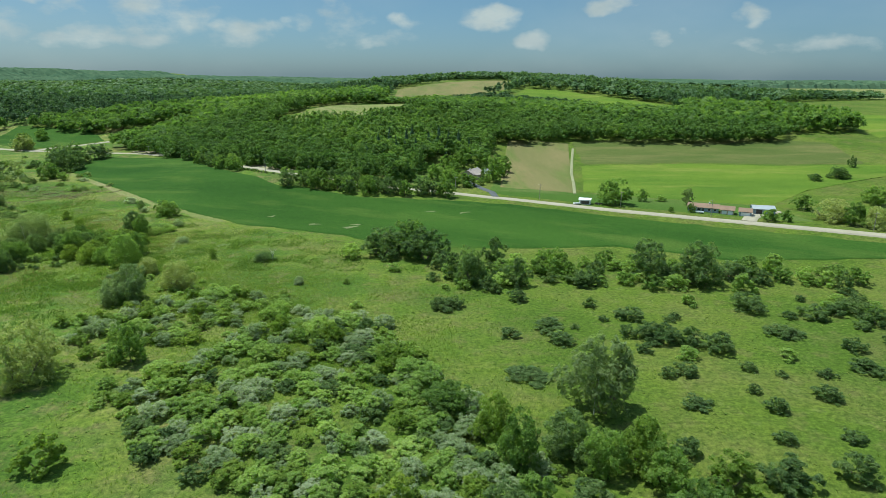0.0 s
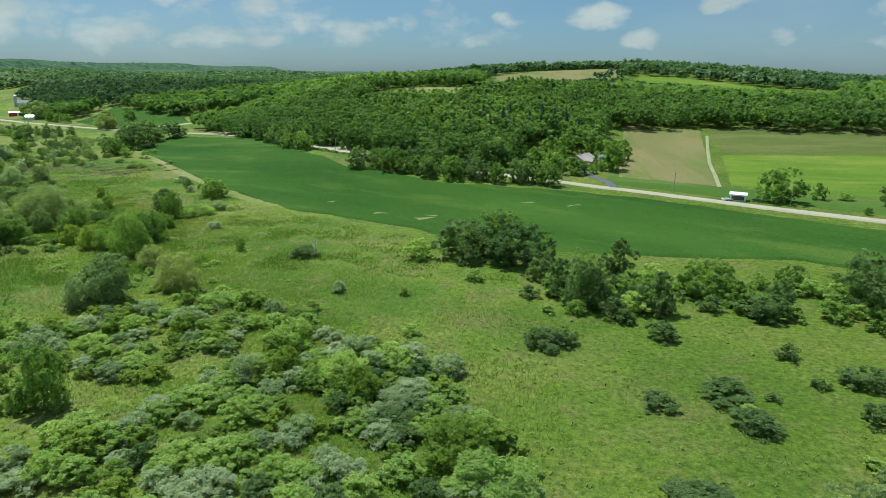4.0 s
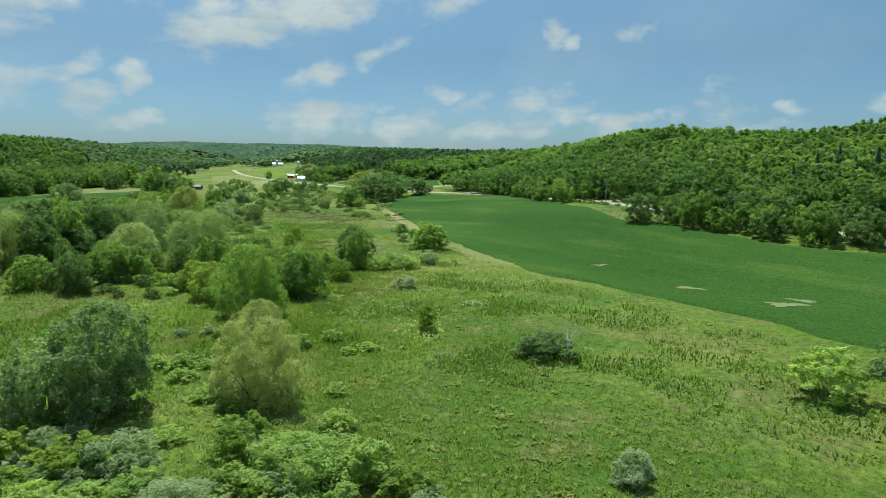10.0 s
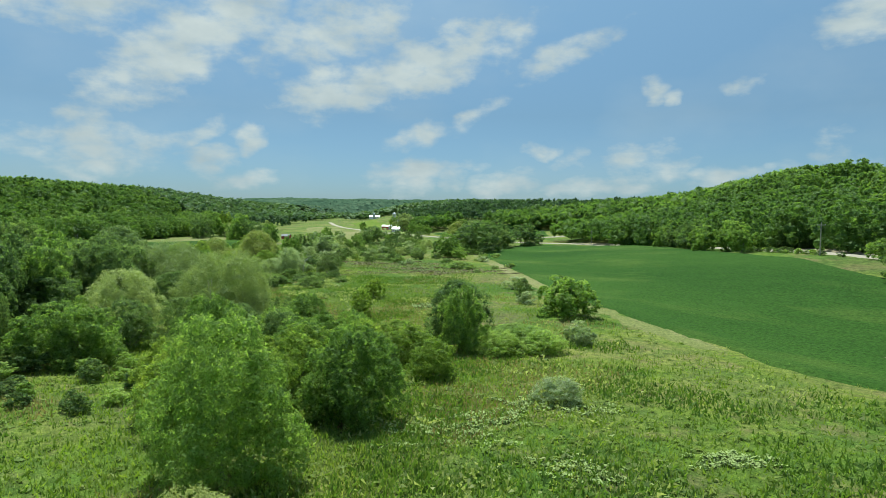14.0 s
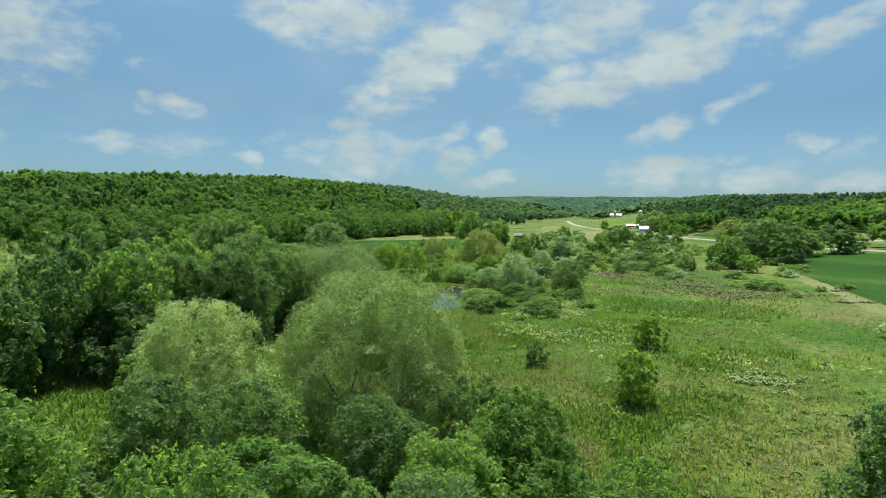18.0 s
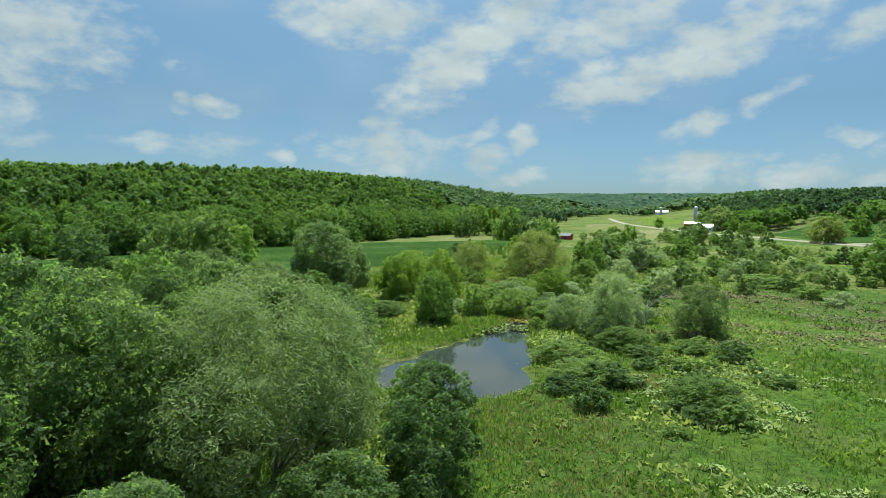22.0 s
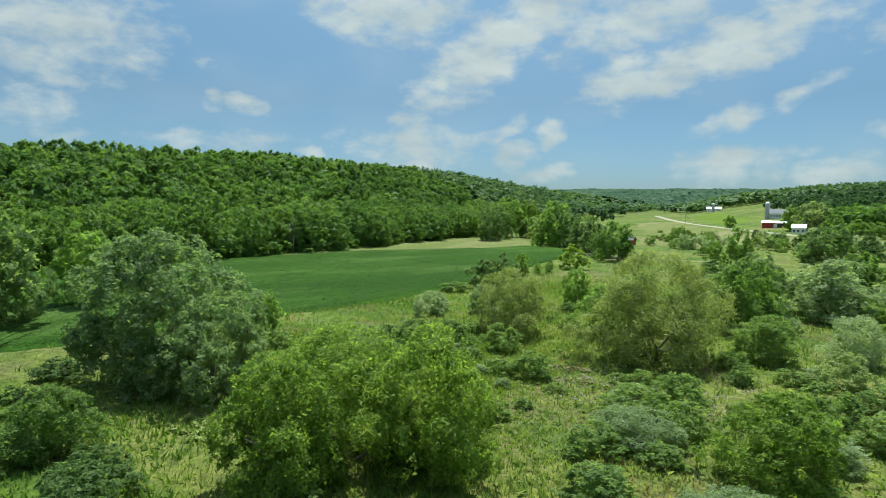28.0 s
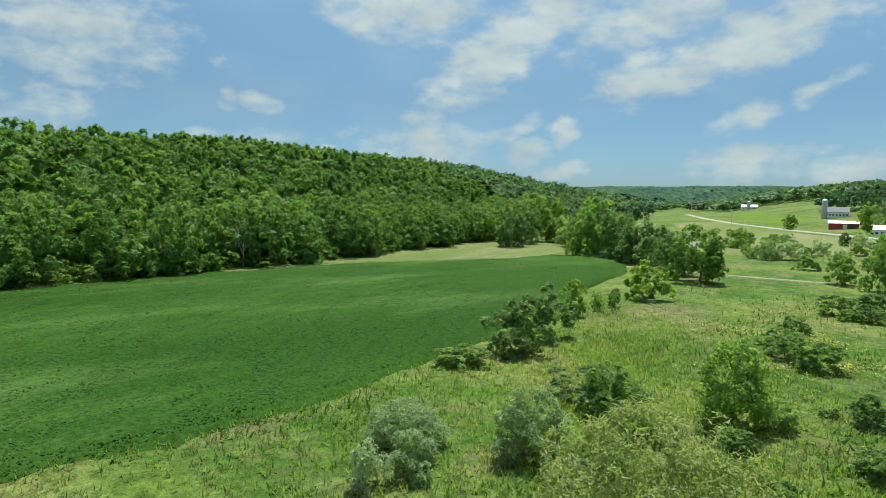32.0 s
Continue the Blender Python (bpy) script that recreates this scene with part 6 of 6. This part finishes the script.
def house(name, x, y, turn, l, w, z, rise, wall, roof, label, category, openings=(), chimney=None, wing=None, up=0.0):
    """A gabled building; openings: (side, along, sill, width, height, kind)."""
    root = new(name)
    root.matrix_basis = pose(x, y, ground_z(x, y) + up, 0, 0, turn)
    tagged(root, label, category)
    part("wall", gable_walls(l, w, z, rise), wall, root)
    rf = part("roof", gable_roof(l, w, z, rise), roof, root)
    if wing:
        # a lower wing at right angles: place along the ridge, length, width, reach of its middle
        at, wl, ww, out = wing
        m = Matrix.Translation((at, out, 0)) @ Matrix.Rotation(math.pi / 2, 4, "Z")
        for nm, bm, mat in (("wing_wall", gable_walls(wl, ww, z - 0.2, rise * 0.8), wall), ("wing_roof", gable_roof(wl, ww, z - 0.2, rise * 0.8), roof)):
            bm.transform(m)
            part(nm, bm, mat, root)
    if chimney:
        part("chimney", box(chimney - 0.4, -0.4, z, chimney + 0.4, 0.4, z + rise + 1.0, bevel=0.03), CONCRETE, rf)
    for side, along, sill, ow, oh, kind in openings:
        def slab(d0, d1, m=0.0):
            lo, hi = along - ow / 2 - m, along + ow / 2 + m
            if side in ("front", "back"):
                s = -1 if side == "front" else 1
                ys = sorted((s * (w / 2 + d0), s * (w / 2 + d1)))
                return box(lo, ys[0], sill - m, hi, ys[1], sill + oh + m, bevel=0.01)
            s = 1 if side == "right" else -1
            xs = sorted((s * (l / 2 + d0), s * (l / 2 + d1)))
            return box(xs[0], lo, sill - m, xs[1], hi, sill + oh + m, bevel=0.01)
        if kind == "window":
            fr = part("window", slab(-0.05, 0.06, 0.1), WHITEPAINT, root)
            part("pane", slab(-0.02, 0.09), GLASS, fr)
        elif kind == "door":
            part("door", slab(-0.05, 0.08), DARKWOOD, root)
        elif kind == "garage":
            part("garage_door", slab(-0.05, 0.08), WHITEPAINT, root)
        elif kind == "open":
            # open fronts get a dark slab, standing in for the shade inside
            part("doorway", slab(-0.05, 0.05), DARKWOOD, root)
    return root


def windows(side, xs, sill=1.0, w=1.3, h=1.2):
    return [(side, a, sill, w, h, "window") for a in xs]


house("ranch_house", 152, 357, -24, 16.5, 8, 2.7, 1.6, BLUEGREY, SHINGLE_BROWN, "long low blue-grey ranch house with a brown shingle roof", "house",
      windows("front", (-7, -4.6, 3.2, 6.4)) + windows("back", (-5, 0, 5)) + [("front", 0, 0.1, 1.0, 2.05, "door"), ("front", -2.2, 0.9, 1.8, 1.3, "window")], chimney=3)
house("garage", 163.2, 350.5, -24, 7, 7.5, 2.7, 1.6, TANWALL, SHINGLE_BROWN, "garage wing with a brown shingle roof and white doors", "garage",
      [("front", -1.6, 0.05, 2.5, 2.2, "garage"), ("front", 1.6, 0.05, 2.5, 2.2, "garage")] + windows("right", (0,)))
house("garage", 171.4, 346.0, -24, 6.4, 6.5, 2.7, 1.5, BLUEGREY, SHINGLE_BROWN, "small detached garage with a brown shingle roof", "garage",
      [("front", 0, 0.05, 4.6, 2.2, "garage")] + windows("right", (0,)))
house("pole_barn", 184, 352, -14, 11.5, 8, 3.2, 1.4, BLUEGREY, GREYROOF, "blue-grey pole barn with a grey metal roof", "barn",
      [("front", -2.5, 0.05, 3.2, 3.0, "open"), ("right", 0, 0.05, 3.0, 2.8, "garage")])
house("white_shed", 86, 371, -20, 6.5, 5, 2.8, 0.7, WHITEPAINT, METALROOF, "small open-fronted white shed with a white roof", "shed",
      [("front", 0, 0.3, 5.2, 1.9, "open")])
house("hillside_house", 21, 452, 62, 17, 9.5, 3.2, 2.6, TANWALL, SHINGLE_MAUVE, "hillside house with a dull grey-brown roof among trees", "house",
      windows("front", (-5, -2, 3, 5.5)) + windows("left", (-2, 2)) + [("right", 0, 0.05, 4.8, 2.2, "garage"), ("front", 0.5, 0.1, 1.0, 2.05, "door")], chimney=-4, wing=(-3.5, 11, 7, -3.6))
house("garden_shed", 33, 464, 20, 5, 4, 2.3, 1.2, WHITEPAINT, SHINGLE_GREY, "small white garden shed beside the hillside house", "shed", [("front", 0, 0.05, 1.6, 2.0, "door")])
house("white_farmhouse", 400, 640, 15, 13, 9, 5.6, 3.0, WHITEPAINT, SHINGLE_GREY, "white two-storey farmhouse on a far slope", "house",
      windows("front", (-4, 0, 4)) + windows("front", (-4, 0, 4), 3.6) + windows("left", (-2, 2)), chimney=2)
house("white_farmhouse", 416, 652, 15, 10, 8, 3.0, 2.6, WHITEPAINT, SHINGLE_GREY, "white outbuilding beside the far farmhouse", "house", windows("front", (-2, 2)))
# farm in the west valley
house("red_barn", -650, 774, 38, 17, 8, 3.8, 1.5, REDPAINT, METALROOF, "low red barn with a white metal roof", "barn",
      [("front", 5, 0.05, 5.5, 3.2, "open"), ("front", 0.8, 0.05, 2.4, 3.0, "garage"), ("left", 0, 0.05, 3.0, 3.0, "garage")])
house("dairy_barn", -724, 868, 38, 15, 9, 4.6, 4.0, WHITEPAINT, SHINGLE_GREY, "white dairy barn with a pale grey gable roof", "barn",
      windows("front", (-6, -3.6, -1.2, 1.2, 3.6, 6), 1.4, 1.2, 1.3) + [("right", 0, 0.05, 3.4, 3.4, "garage")])
house("farm_cottage", -597, 734, 30, 8, 6.5, 3.8, 2.0, WHITEPAINT, METALROOF, "white farm cottage under large trees", "house", windows("front", (-2.6, 0, 2.6)) + windows("left", (-1.6, 1.6)))
house("white_barn", -1035, 1105, 40, 21, 9, 4.0, 3.0, WHITEPAINT, WHITEPAINT, "long white barn on a far valley slope", "barn",
      windows("front", (-8, -5, 5, 8), 1.4) + [("front", 0, 0.05, 3.4, 3.2, "open")])
house("grey_house", -705, 598, 55, 16, 10, 3.2, 3.6, TANWALL, SHINGLE_GREY, "tan house with a grey roof at the end of the lane", "house",
      windows("front", (-5, -2, 5)) + [("front", 2, 0.05, 2.6, 2.2, "garage")], chimney=3)
house("red_shed", -560, 560, 30, 7, 5, 2.8, 1.6, REDPAINT, SHINGLE_GREY, "small red shed among willows", "shed", [("front", 0, 0.05, 2.0, 2.2, "open")])


def cylinder(r, z0, z1, n=20, r2=None):
    bm = bmesh.new()
    bmesh.ops.create_cone(bm, cap_ends=True, segments=n, radius1=r, radius2=r if r2 is None else r2, depth=z1 - z0, matrix=Matrix.Translation((0, 0, (z0 + z1) / 2)))
    return bm


def silo(x, y, r, h):
    root = new("silo")
    root.matrix_basis = pose(x, y, ground_z(x, y))
    tagged(root, "tall grey concrete stave silo with a domed metal cap", "silo")
    part("shaft", cylinder(r, -0.5, h, 24), CONCRETE, root)
    bm = bmesh.new()
    bmesh.ops.create_uvsphere(bm, u_segments=24, v_segments=12, radius=r * 1.03, matrix=Matrix.Translation((0, 0, h)) @ Matrix.Diagonal((1, 1, 0.8, 1)))
    bmesh.ops.delete(bm, geom=[v for v in bm.verts if v.co.z < h - 0.05], context="VERTS")
    part("dome", bm, METALROOF, root)
    for i in range(6):
        part("hoop", cylinder(r * 1.015, 1.5 + i * h / 6.5, 1.62 + i * h / 6.5, 24), CONCRETE, root)
    part("chute", box(-0.5, -r - 0.7, 0, 0.5, -r + 0.1, h, bevel=0.05), METALROOF, root)


silo(-735, 866, 2.3, 14.5)
silo(-1028, 1096, 2.2, 11)


def utility_pole(x, y, h, turn):
    root = new("utility_pole")
    root.matrix_basis = pose(x, y, ground_z(x, y), 0, 0, turn)
    tagged(root, "weathered wooden utility pole with a crossarm by the road", "utility pole", "poles along the road")
    part("shaft", cylinder(0.19, -0.6, h, 10, 0.12), POLEWOOD, root)
    part("crossarm", box(-1.2, -0.07, h - 0.75, 1.2, 0.07, h - 0.55, bevel=0.01), POLEWOOD, root)
    for a in (-1.05, 0.0, 1.05):
        part("insulator", cylinder(0.06, h - 0.55 if a else h, h - 0.3 if a else h + 0.25, 8, 0.04).copy(), CONCRETE, root).location = (a, 0, 0)
    return root


for px_, py_, t_ in ((-128, 446, 20), (-284, 602, 35), (-355, 656, 50), (-93, 429, 20), (8, 402, 10), (105, 362, -25), (150, 341, -25), (222, 312, -25), (-735, 764, 35), (-560, 690, 25), (60, 382, -25)):
    utility_pole(px_, py_, 9.6, t_)


def spruce_mesh(seed):
    """A spruce crown of unit width and height: tiers of drooping boughs."""
    rng = np.random.default_rng(seed)
    n = 1300
    z = rng.uniform(0.04, 1, n) ** 0.85
    tier = np.round(z * 15) / 15
    r = (1 - tier) ** 0.85 * 0.5 * rng.uniform(0.55, 1.08, n)
    a = rng.uniform(0, 6.28, n)
    P = np.stack([np.cos(a) * r, np.sin(a) * r, tier - 0.06 * r + rng.normal(0, 0.008, n)], -1)
    D = np.stack([np.cos(a) * 0.5, np.sin(a) * 0.5, np.full(n, 0.8)], -1) + rng.normal(0, 0.3, (n, 3))
    V = leaf_tris(P, D, rng.uniform(0.07, 0.13, n), rng, 0.6)
    me = bpy.data.meshes.new("crown")
    fill_mesh(me, V, np.arange(len(V)).reshape(-1, 3), np.repeat(0.5 + rng.normal(0, 0.12, n), 3), soft=False)
    me.materials.append(LEAF["spruce"])
    return me


SPRUCES = [(-52, 500, 8, 19), (-44, 512, 8, 20), (-38, 497, 7.5, 18), (-30, 505, 8, 20), (-22, 492, 7, 17), (-12, 500, 8, 19), (-4, 508, 8.5, 21), (4, 502, 8, 20), (12, 512, 8, 19), (-60, 488, 7, 16), (-26, 518, 8, 20), (20, 498, 7, 18)]
SPRUCE = [spruce_mesh(i) for i in range(3)]
SPRUCE_TRUNK = trunk_mesh("trunk", 5, 0.5, 1, 0.02, 0.05, twigs=0)
for i, (x, y, w, h) in enumerate(SPRUCES):
    root = tagged(new("spruce"), "tall dark blue-green spruce among broadleaf woods", "tree", "spruces on the hill")
    root.matrix_basis = Matrix.LocRotScale((x, y, ground_z(x, y) - 0.1), Euler((0, 0, i * 1.7)), (w, w, h))
    for nm, me in (("crown", SPRUCE[i % 3]), ("trunk", SPRUCE_TRUNK)):
        new(nm, me).parent = root


def dead_tree(x, y, h, w, seed, label):
    rng = random.Random(seed)
    V, F = [], []

    def grow(a, d, length, r, depth):
        b = a + d * length
        limb(V, F, a, b, r, r * 0.6, 6 if depth < 2 else 4)
        if depth < 4:
            for _ in range(3 if depth else 4):
                e = (d + Vector((rng.uniform(-w, w), rng.uniform(-w, w), rng.uniform(-0.1, 0.35)))).normalized()
                grow(a.lerp(b, rng.uniform(0.55, 1.0)), e, length * rng.uniform(0.5, 0.75), r * 0.5, depth + 1)
    grow(Vector((0, 0, -0.2)), Vector((0, 0, 1)), h * 0.42, h * 0.009, 0)
    me = bpy.data.meshes.new("dead_tree")
    me.from_pydata(V, [], F)
    me.materials.append(DEADWOOD)
    ob = new("dead_tree", me)
    ob.matrix_basis = pose(x, y, ground_z(x, y))
    return tagged(ob, label, "tree")


dead_tree(-77, 270, 8, 0.6, 1, "bare bleached dead tree beside a low shrub")
dead_tree(-116, 217, 12.5, 0.5, 2, "bare pale dead branches among green leaves")
dead_tree(-206, 296, 12.5, 0.22, 3, "bare pale dead stems standing out of willows")
dead_tree(-282, 374, 10, 0.7, 4, "bare dead branches leaning over silver willows")
dead_tree(-158, 316, 11.5, 0.3, 5, "bare pale dead tip above a shrub")
dead_tree(-543, 372, 17, 0.6, 6, "bare grey dead tree at the wood's edge")
dead_tree(-540, 384, 15, 0.6, 7, "bare grey dead tree at the wood's edge")
dead_tree(38, 139, 15, 0.3, 8, "bare pale dead branch in an open tree")


def flower_patch(name, x, y, rx, ry, turn, n, material, label, hgt=(0.1, 0.4), size=0.2, seed=1):
    """A stand of flowering stems: small upturned flower heads on a drift."""
    rng = np.random.default_rng(seed)
    k = rng.integers(0, 45, n)
    cu, cv, cr = rng.normal(0, 0.7, 45), rng.normal(0, 0.9, 45), rng.uniform(0.06, 0.34, 45)
    q = rng.normal(0, 0.55, (n, 2)) * cr[k][:, None]
    u, v = (cu[k] + q[:, 0]) * rx, (cv[k] + q[:, 1]) * ry
    r = np.clip(np.hypot(q[:, 0], q[:, 1]) / cr[k], 0, 1)
    c, s = math.cos(radians(turn)), math.sin(radians(turn))
    px, py = x + u * c - v * s, y + u * s + v * c
    ok = (pond_depth(px, py) < 0.02) | (hgt[0] < 0)
    px, py = px[ok], py[ok]
    n = len(px)
    P = np.stack([px, py, height(px, py) + rng.uniform(*hgt, n) * (1.1 - 0.4 * r[ok])], -1)
    D = rng.normal(0, 0.45, (n, 3)) + np.array([0, 0, 1.0])
    V = leaf_tris(P, D, 1.25 * size * rng.uniform(0.5, 1.5, n), rng, 0.9)
    me = bpy.data.meshes.new(name)
    fill_mesh(me, V, np.arange(len(V)).reshape(-1, 3), soft=False, normals=np.repeat(D * 0.4 + np.array([0, 0, 1.0]), 3, 0))
    me.materials.append(material)
    return tagged(new(name, me), label, "flowers", kind="stuff")


for i, row in enumerate(((-136, 281, 6, 2.5, 30), (-133, 289, 5, 1.6, 60), (-131, 298, 6, 1.5, 20), (-118, 284, 3, 1.2, 0), (-108, 296, 3, 1, 40), (-122, 240, 2.6, 1.2, 30),
                         (-76, 214, 3.4, 1.4, 20))):
    flower_patch("bindweed_drift", *row, 1300, BLOOM, "pale cream drift of flowering bindweed over the grass", seed=i)
for i, row in enumerate(((-261, 368, 9, 4.5, 40), (-232, 343, 5, 3, 20), (-197, 349, 4, 2.6, 60), (-282, 366, 4, 2.5, 40), (-286, 359, 3, 2, 10), (-252, 356, 6, 4, 30), (-262, 345, 2.5, 1.2, 40))):
    flower_patch("bindweed_drift", *row, 2600, BLOOM, "pale yellow-green drift of flowering bindweed over shrubs", (0.1, 0.45), 0.2, seed=20 + i)
flower_patch("thistle_drift", -342, 391, 8, 5, 30, 1500, PURPLE, "dusky purple drift of thistles in the grass", (0.5, 1.0), 0.13, 40)
flower_patch("goldenrod_drift", -424, 452, 9, 3, 40, 900, GOLD, "yellow drift of goldenrod in the meadow", (0.3, 0.8), 0.16, 41)
flower_patch("goldenrod_drift", -408, 443, 9, 2.5, 60, 700, GOLD, "yellow drift of goldenrod in the meadow", (0.3, 0.8), 0.16, 42)
flower_patch("goldenrod_drift", -296, 366, 6, 3, 60, 500, GOLD, "yellow drift of weeds at the pond's neck", (0.1, 0.4), 0.2, 43)
flower_patch("duckweed_patch", -349, 350, 5, 2, 50, 900, DUCKWEED, "bright yellow-green patch of weeds on wet ground", (0.1, 0.3), 0.25, 44)
flower_patch("duckweed_patch", -326, 356, 5, 2.2, 30, 700, DUCKWEED, "bright yellow-green patch of weeds on wet ground", (0.1, 0.3), 0.25, 45)
flower_patch("brown_sedge_stand", -262, 420, 34, 12, 50, 11000, BROWNSEDGE, "rusty brown stand of sedge in the valley floor", (0.1, 0.4), 0.26, 50)
flower_patch("brown_sedge_stand", -312, 432, 26, 9, 40, 7000, BROWNSEDGE, "rusty brown stand of sedge in the valley floor", (0.1, 0.4), 0.26, 51)

flower_patch("algae_mat", -304.8, 363.6, 2.6, 2.0, 40, 2600, ALGAE, "golden algae mat at the head of the pond's neck", (-0.2, 0.06), 0.22, 46)
flower_patch("lily_leaves", -298, 353.8, 3.2, 2.0, 50, 1500, DUCKWEED, "broad yellow-green leaves of water plants along the shore", (-0.1, 0.25), 0.26, 47)
flower_patch("lily_leaves", -295.5, 361, 3.4, 1.6, 45, 1500, DUCKWEED, "broad yellow-green leaves of water plants along the shore", (-0.1, 0.25), 0.26, 48)


def pond_rim():
    """Yellow-green algae and duckweed along the pond's shore and over its neck."""
    rng = np.random.default_rng(61)
    n = 260000
    x, y = rng.uniform(-312, -256, n), rng.uniform(318, 374, n)
    d = pond_depth(x, y)
    wide = rng.uniform(0, 1, n) ** 2.5 * (0.30 + 0.16 * low_noise(x, y, 5, 2)) + 0.02 + 0.5 * smooth(-290, -300, x) * smooth(-304, -297, x)
    neck = np.hypot(x + 287, y - 349) < 7
    ok = (d > 0.0) & (d < np.where(neck, wide * 0.35, wide))
    x, y = x[ok], y[ok]
    n = len(x)
    P = np.stack([x, y, -0.262 + rng.uniform(0, 0.03, n)], -1)
    V = leaf_tris(P, rng.normal(0, 0.06, (n, 3)) + np.array([0, 0, 1.0]), rng.uniform(0.08, 0.24, n), rng, 0.9)
    me = bpy.data.meshes.new("pond_algae")
    fill_mesh(me, V, np.arange(3 * n).reshape(-1, 3), soft=False)
    me.materials.append(DUCKWEED)
    tagged(new("pond_algae", me), "yellow-green algae floating along the pond's shore", "algae", kind="stuff")


pond_rim()



def soil_patch(x, y, rx, ry, turn, seed):
    rng = np.random.default_rng(seed)
    n = 36
    V, F = [], []
    for k, f in enumerate((0.0, 0.55, 1.0)):
        for i in range(n):
            t = 2 * math.pi * i / n
            j = f * (1 + 0.35 * math.sin(3 * t + seed) + 0.2 * math.sin(7 * t + 2 * seed) + 0.1 * rng.normal())
            u, v = rx * j * math.cos(t), ry * j * math.sin(t)
            c, s = math.cos(radians(turn)), math.sin(radians(turn))
            a, b = x + u * c - v * s, y + u * s + v * c
            V.append((a, b, float(height(a, b)) + 0.56 - 0.03 * f))
    for k in range(2):
        for i in range(n):
            j = (i + 1) % n
            F.append((k * n + i, k * n + j, (k + 1) * n + j, (k + 1) * n + i))
    me = bpy.data.meshes.new("bare_patch")
    me.from_pydata(V, [], F)
    me.materials.append(SOIL)
    tagged(new("bare_patch", me), "bare tan patch where the crop failed", "soil", kind="structure")


for i, row in enumerate(((-51, 330, 3.6, 1.6, 10), (-72, 337, 3.0, 1.0, 0), (12, 349, 3, 1.4, 30), (-7, 352, 3, 0.8, 0), (-48, 334, 3, 0.8, -10), (-100, 355, 2, 0.8, 20))):
    soil_patch(*row, i + 1)


def road_sign(x, y, turn):
    root = new("road_sign")
    root.matrix_basis = pose(x, y, ground_z(x, y), 0, 0, turn)
    tagged(root, "yellow diamond warning sign on a thin metal post", "road sign")
    part("post", box(-0.04, -0.03, -0.4, 0.04, 0.03, 2.6, bevel=0.008), GREYROOF, root)
    bm = box(-0.48, -0.012, -0.48, 0.48, 0.012, 0.48, bevel=0.01)
    bm.transform(Matrix.Translation((0, -0.06, 2.3)) @ Matrix.Rotation(math.pi / 4, 4, "Y"))
    plate = part("plate", bm, SIGNYELLOW, root, "yellow diamond plate")
    bm = box(-0.09, -0.086, 2.05, 0.09, -0.078, 2.6)
    part("arrow_mark", bm, DARKWOOD, plate, "plain dark mark")


SIGNYELLOW = simple("sign_yellow", (0.62, 0.36, 0.01), (0.74, 0.45, 0.02), 2.0, 0.5, bump=0.0)
road_sign(-97, 430.5, -20)


def farm_trailer(x, y, turn, bed, label):
    """A flat two-wheeled trailer with low sides and a drawbar."""
    root = new("farm_trailer")
    root.matrix_basis = pose(x, y, ground_z(x, y), 0, 0, turn)
    tagged(root, label, "trailer")
    part("bed", box(-2.2, -0.95, 0.55, 2.2, 0.95, 0.72, bevel=0.03), bed, root)
    for s in (-1, 1):
        part("side_board", box(-2.2, s * 0.95 - 0.03, 0.72, 2.2, s * 0.95 + 0.03, 1.1, bevel=0.01), bed, root)
        bm = cylinder(0.34, -0.11, 0.11, 20)
        bm.transform(Matrix.Translation((0.2, s * 1.1, 0.34)) @ Matrix.Rotation(math.pi / 2, 4, "X"))
        wheel = part("wheel", bm, ASPHALT, root)
        bm = cylinder(0.18, -0.125, 0.125, 14)
        bm.transform(Matrix.Translation((0.2, s * 1.1, 0.34)) @ Matrix.Rotation(math.pi / 2, 4, "X"))
        part("rim", bm, METALROOF, wheel)
    part("axle", box(0.14, -1.0, 0.28, 0.26, 1.0, 0.56, bevel=0.01), DARKWOOD, root)
    part("drawbar", box(-3.6, -0.06, 0.5, -2.2, 0.06, 0.6, bevel=0.01), DARKWOOD, root)
    part("stand", box(-3.5, -0.05, 0.0, -3.4, 0.05, 0.5, bevel=0.01), DARKWOOD, root)


farm_trailer(93.5, 368.5, -30, DARKWOOD, "dark flat farm trailer parked beside a white shed")
farm_trailer(80.5, 368, 10, WHITEPAINT, "small white flat trailer parked beside a shed")
farm_trailer(147, 349.5, -24, WHITEPAINT, "white trailer parked on the lawn before the ranch house")
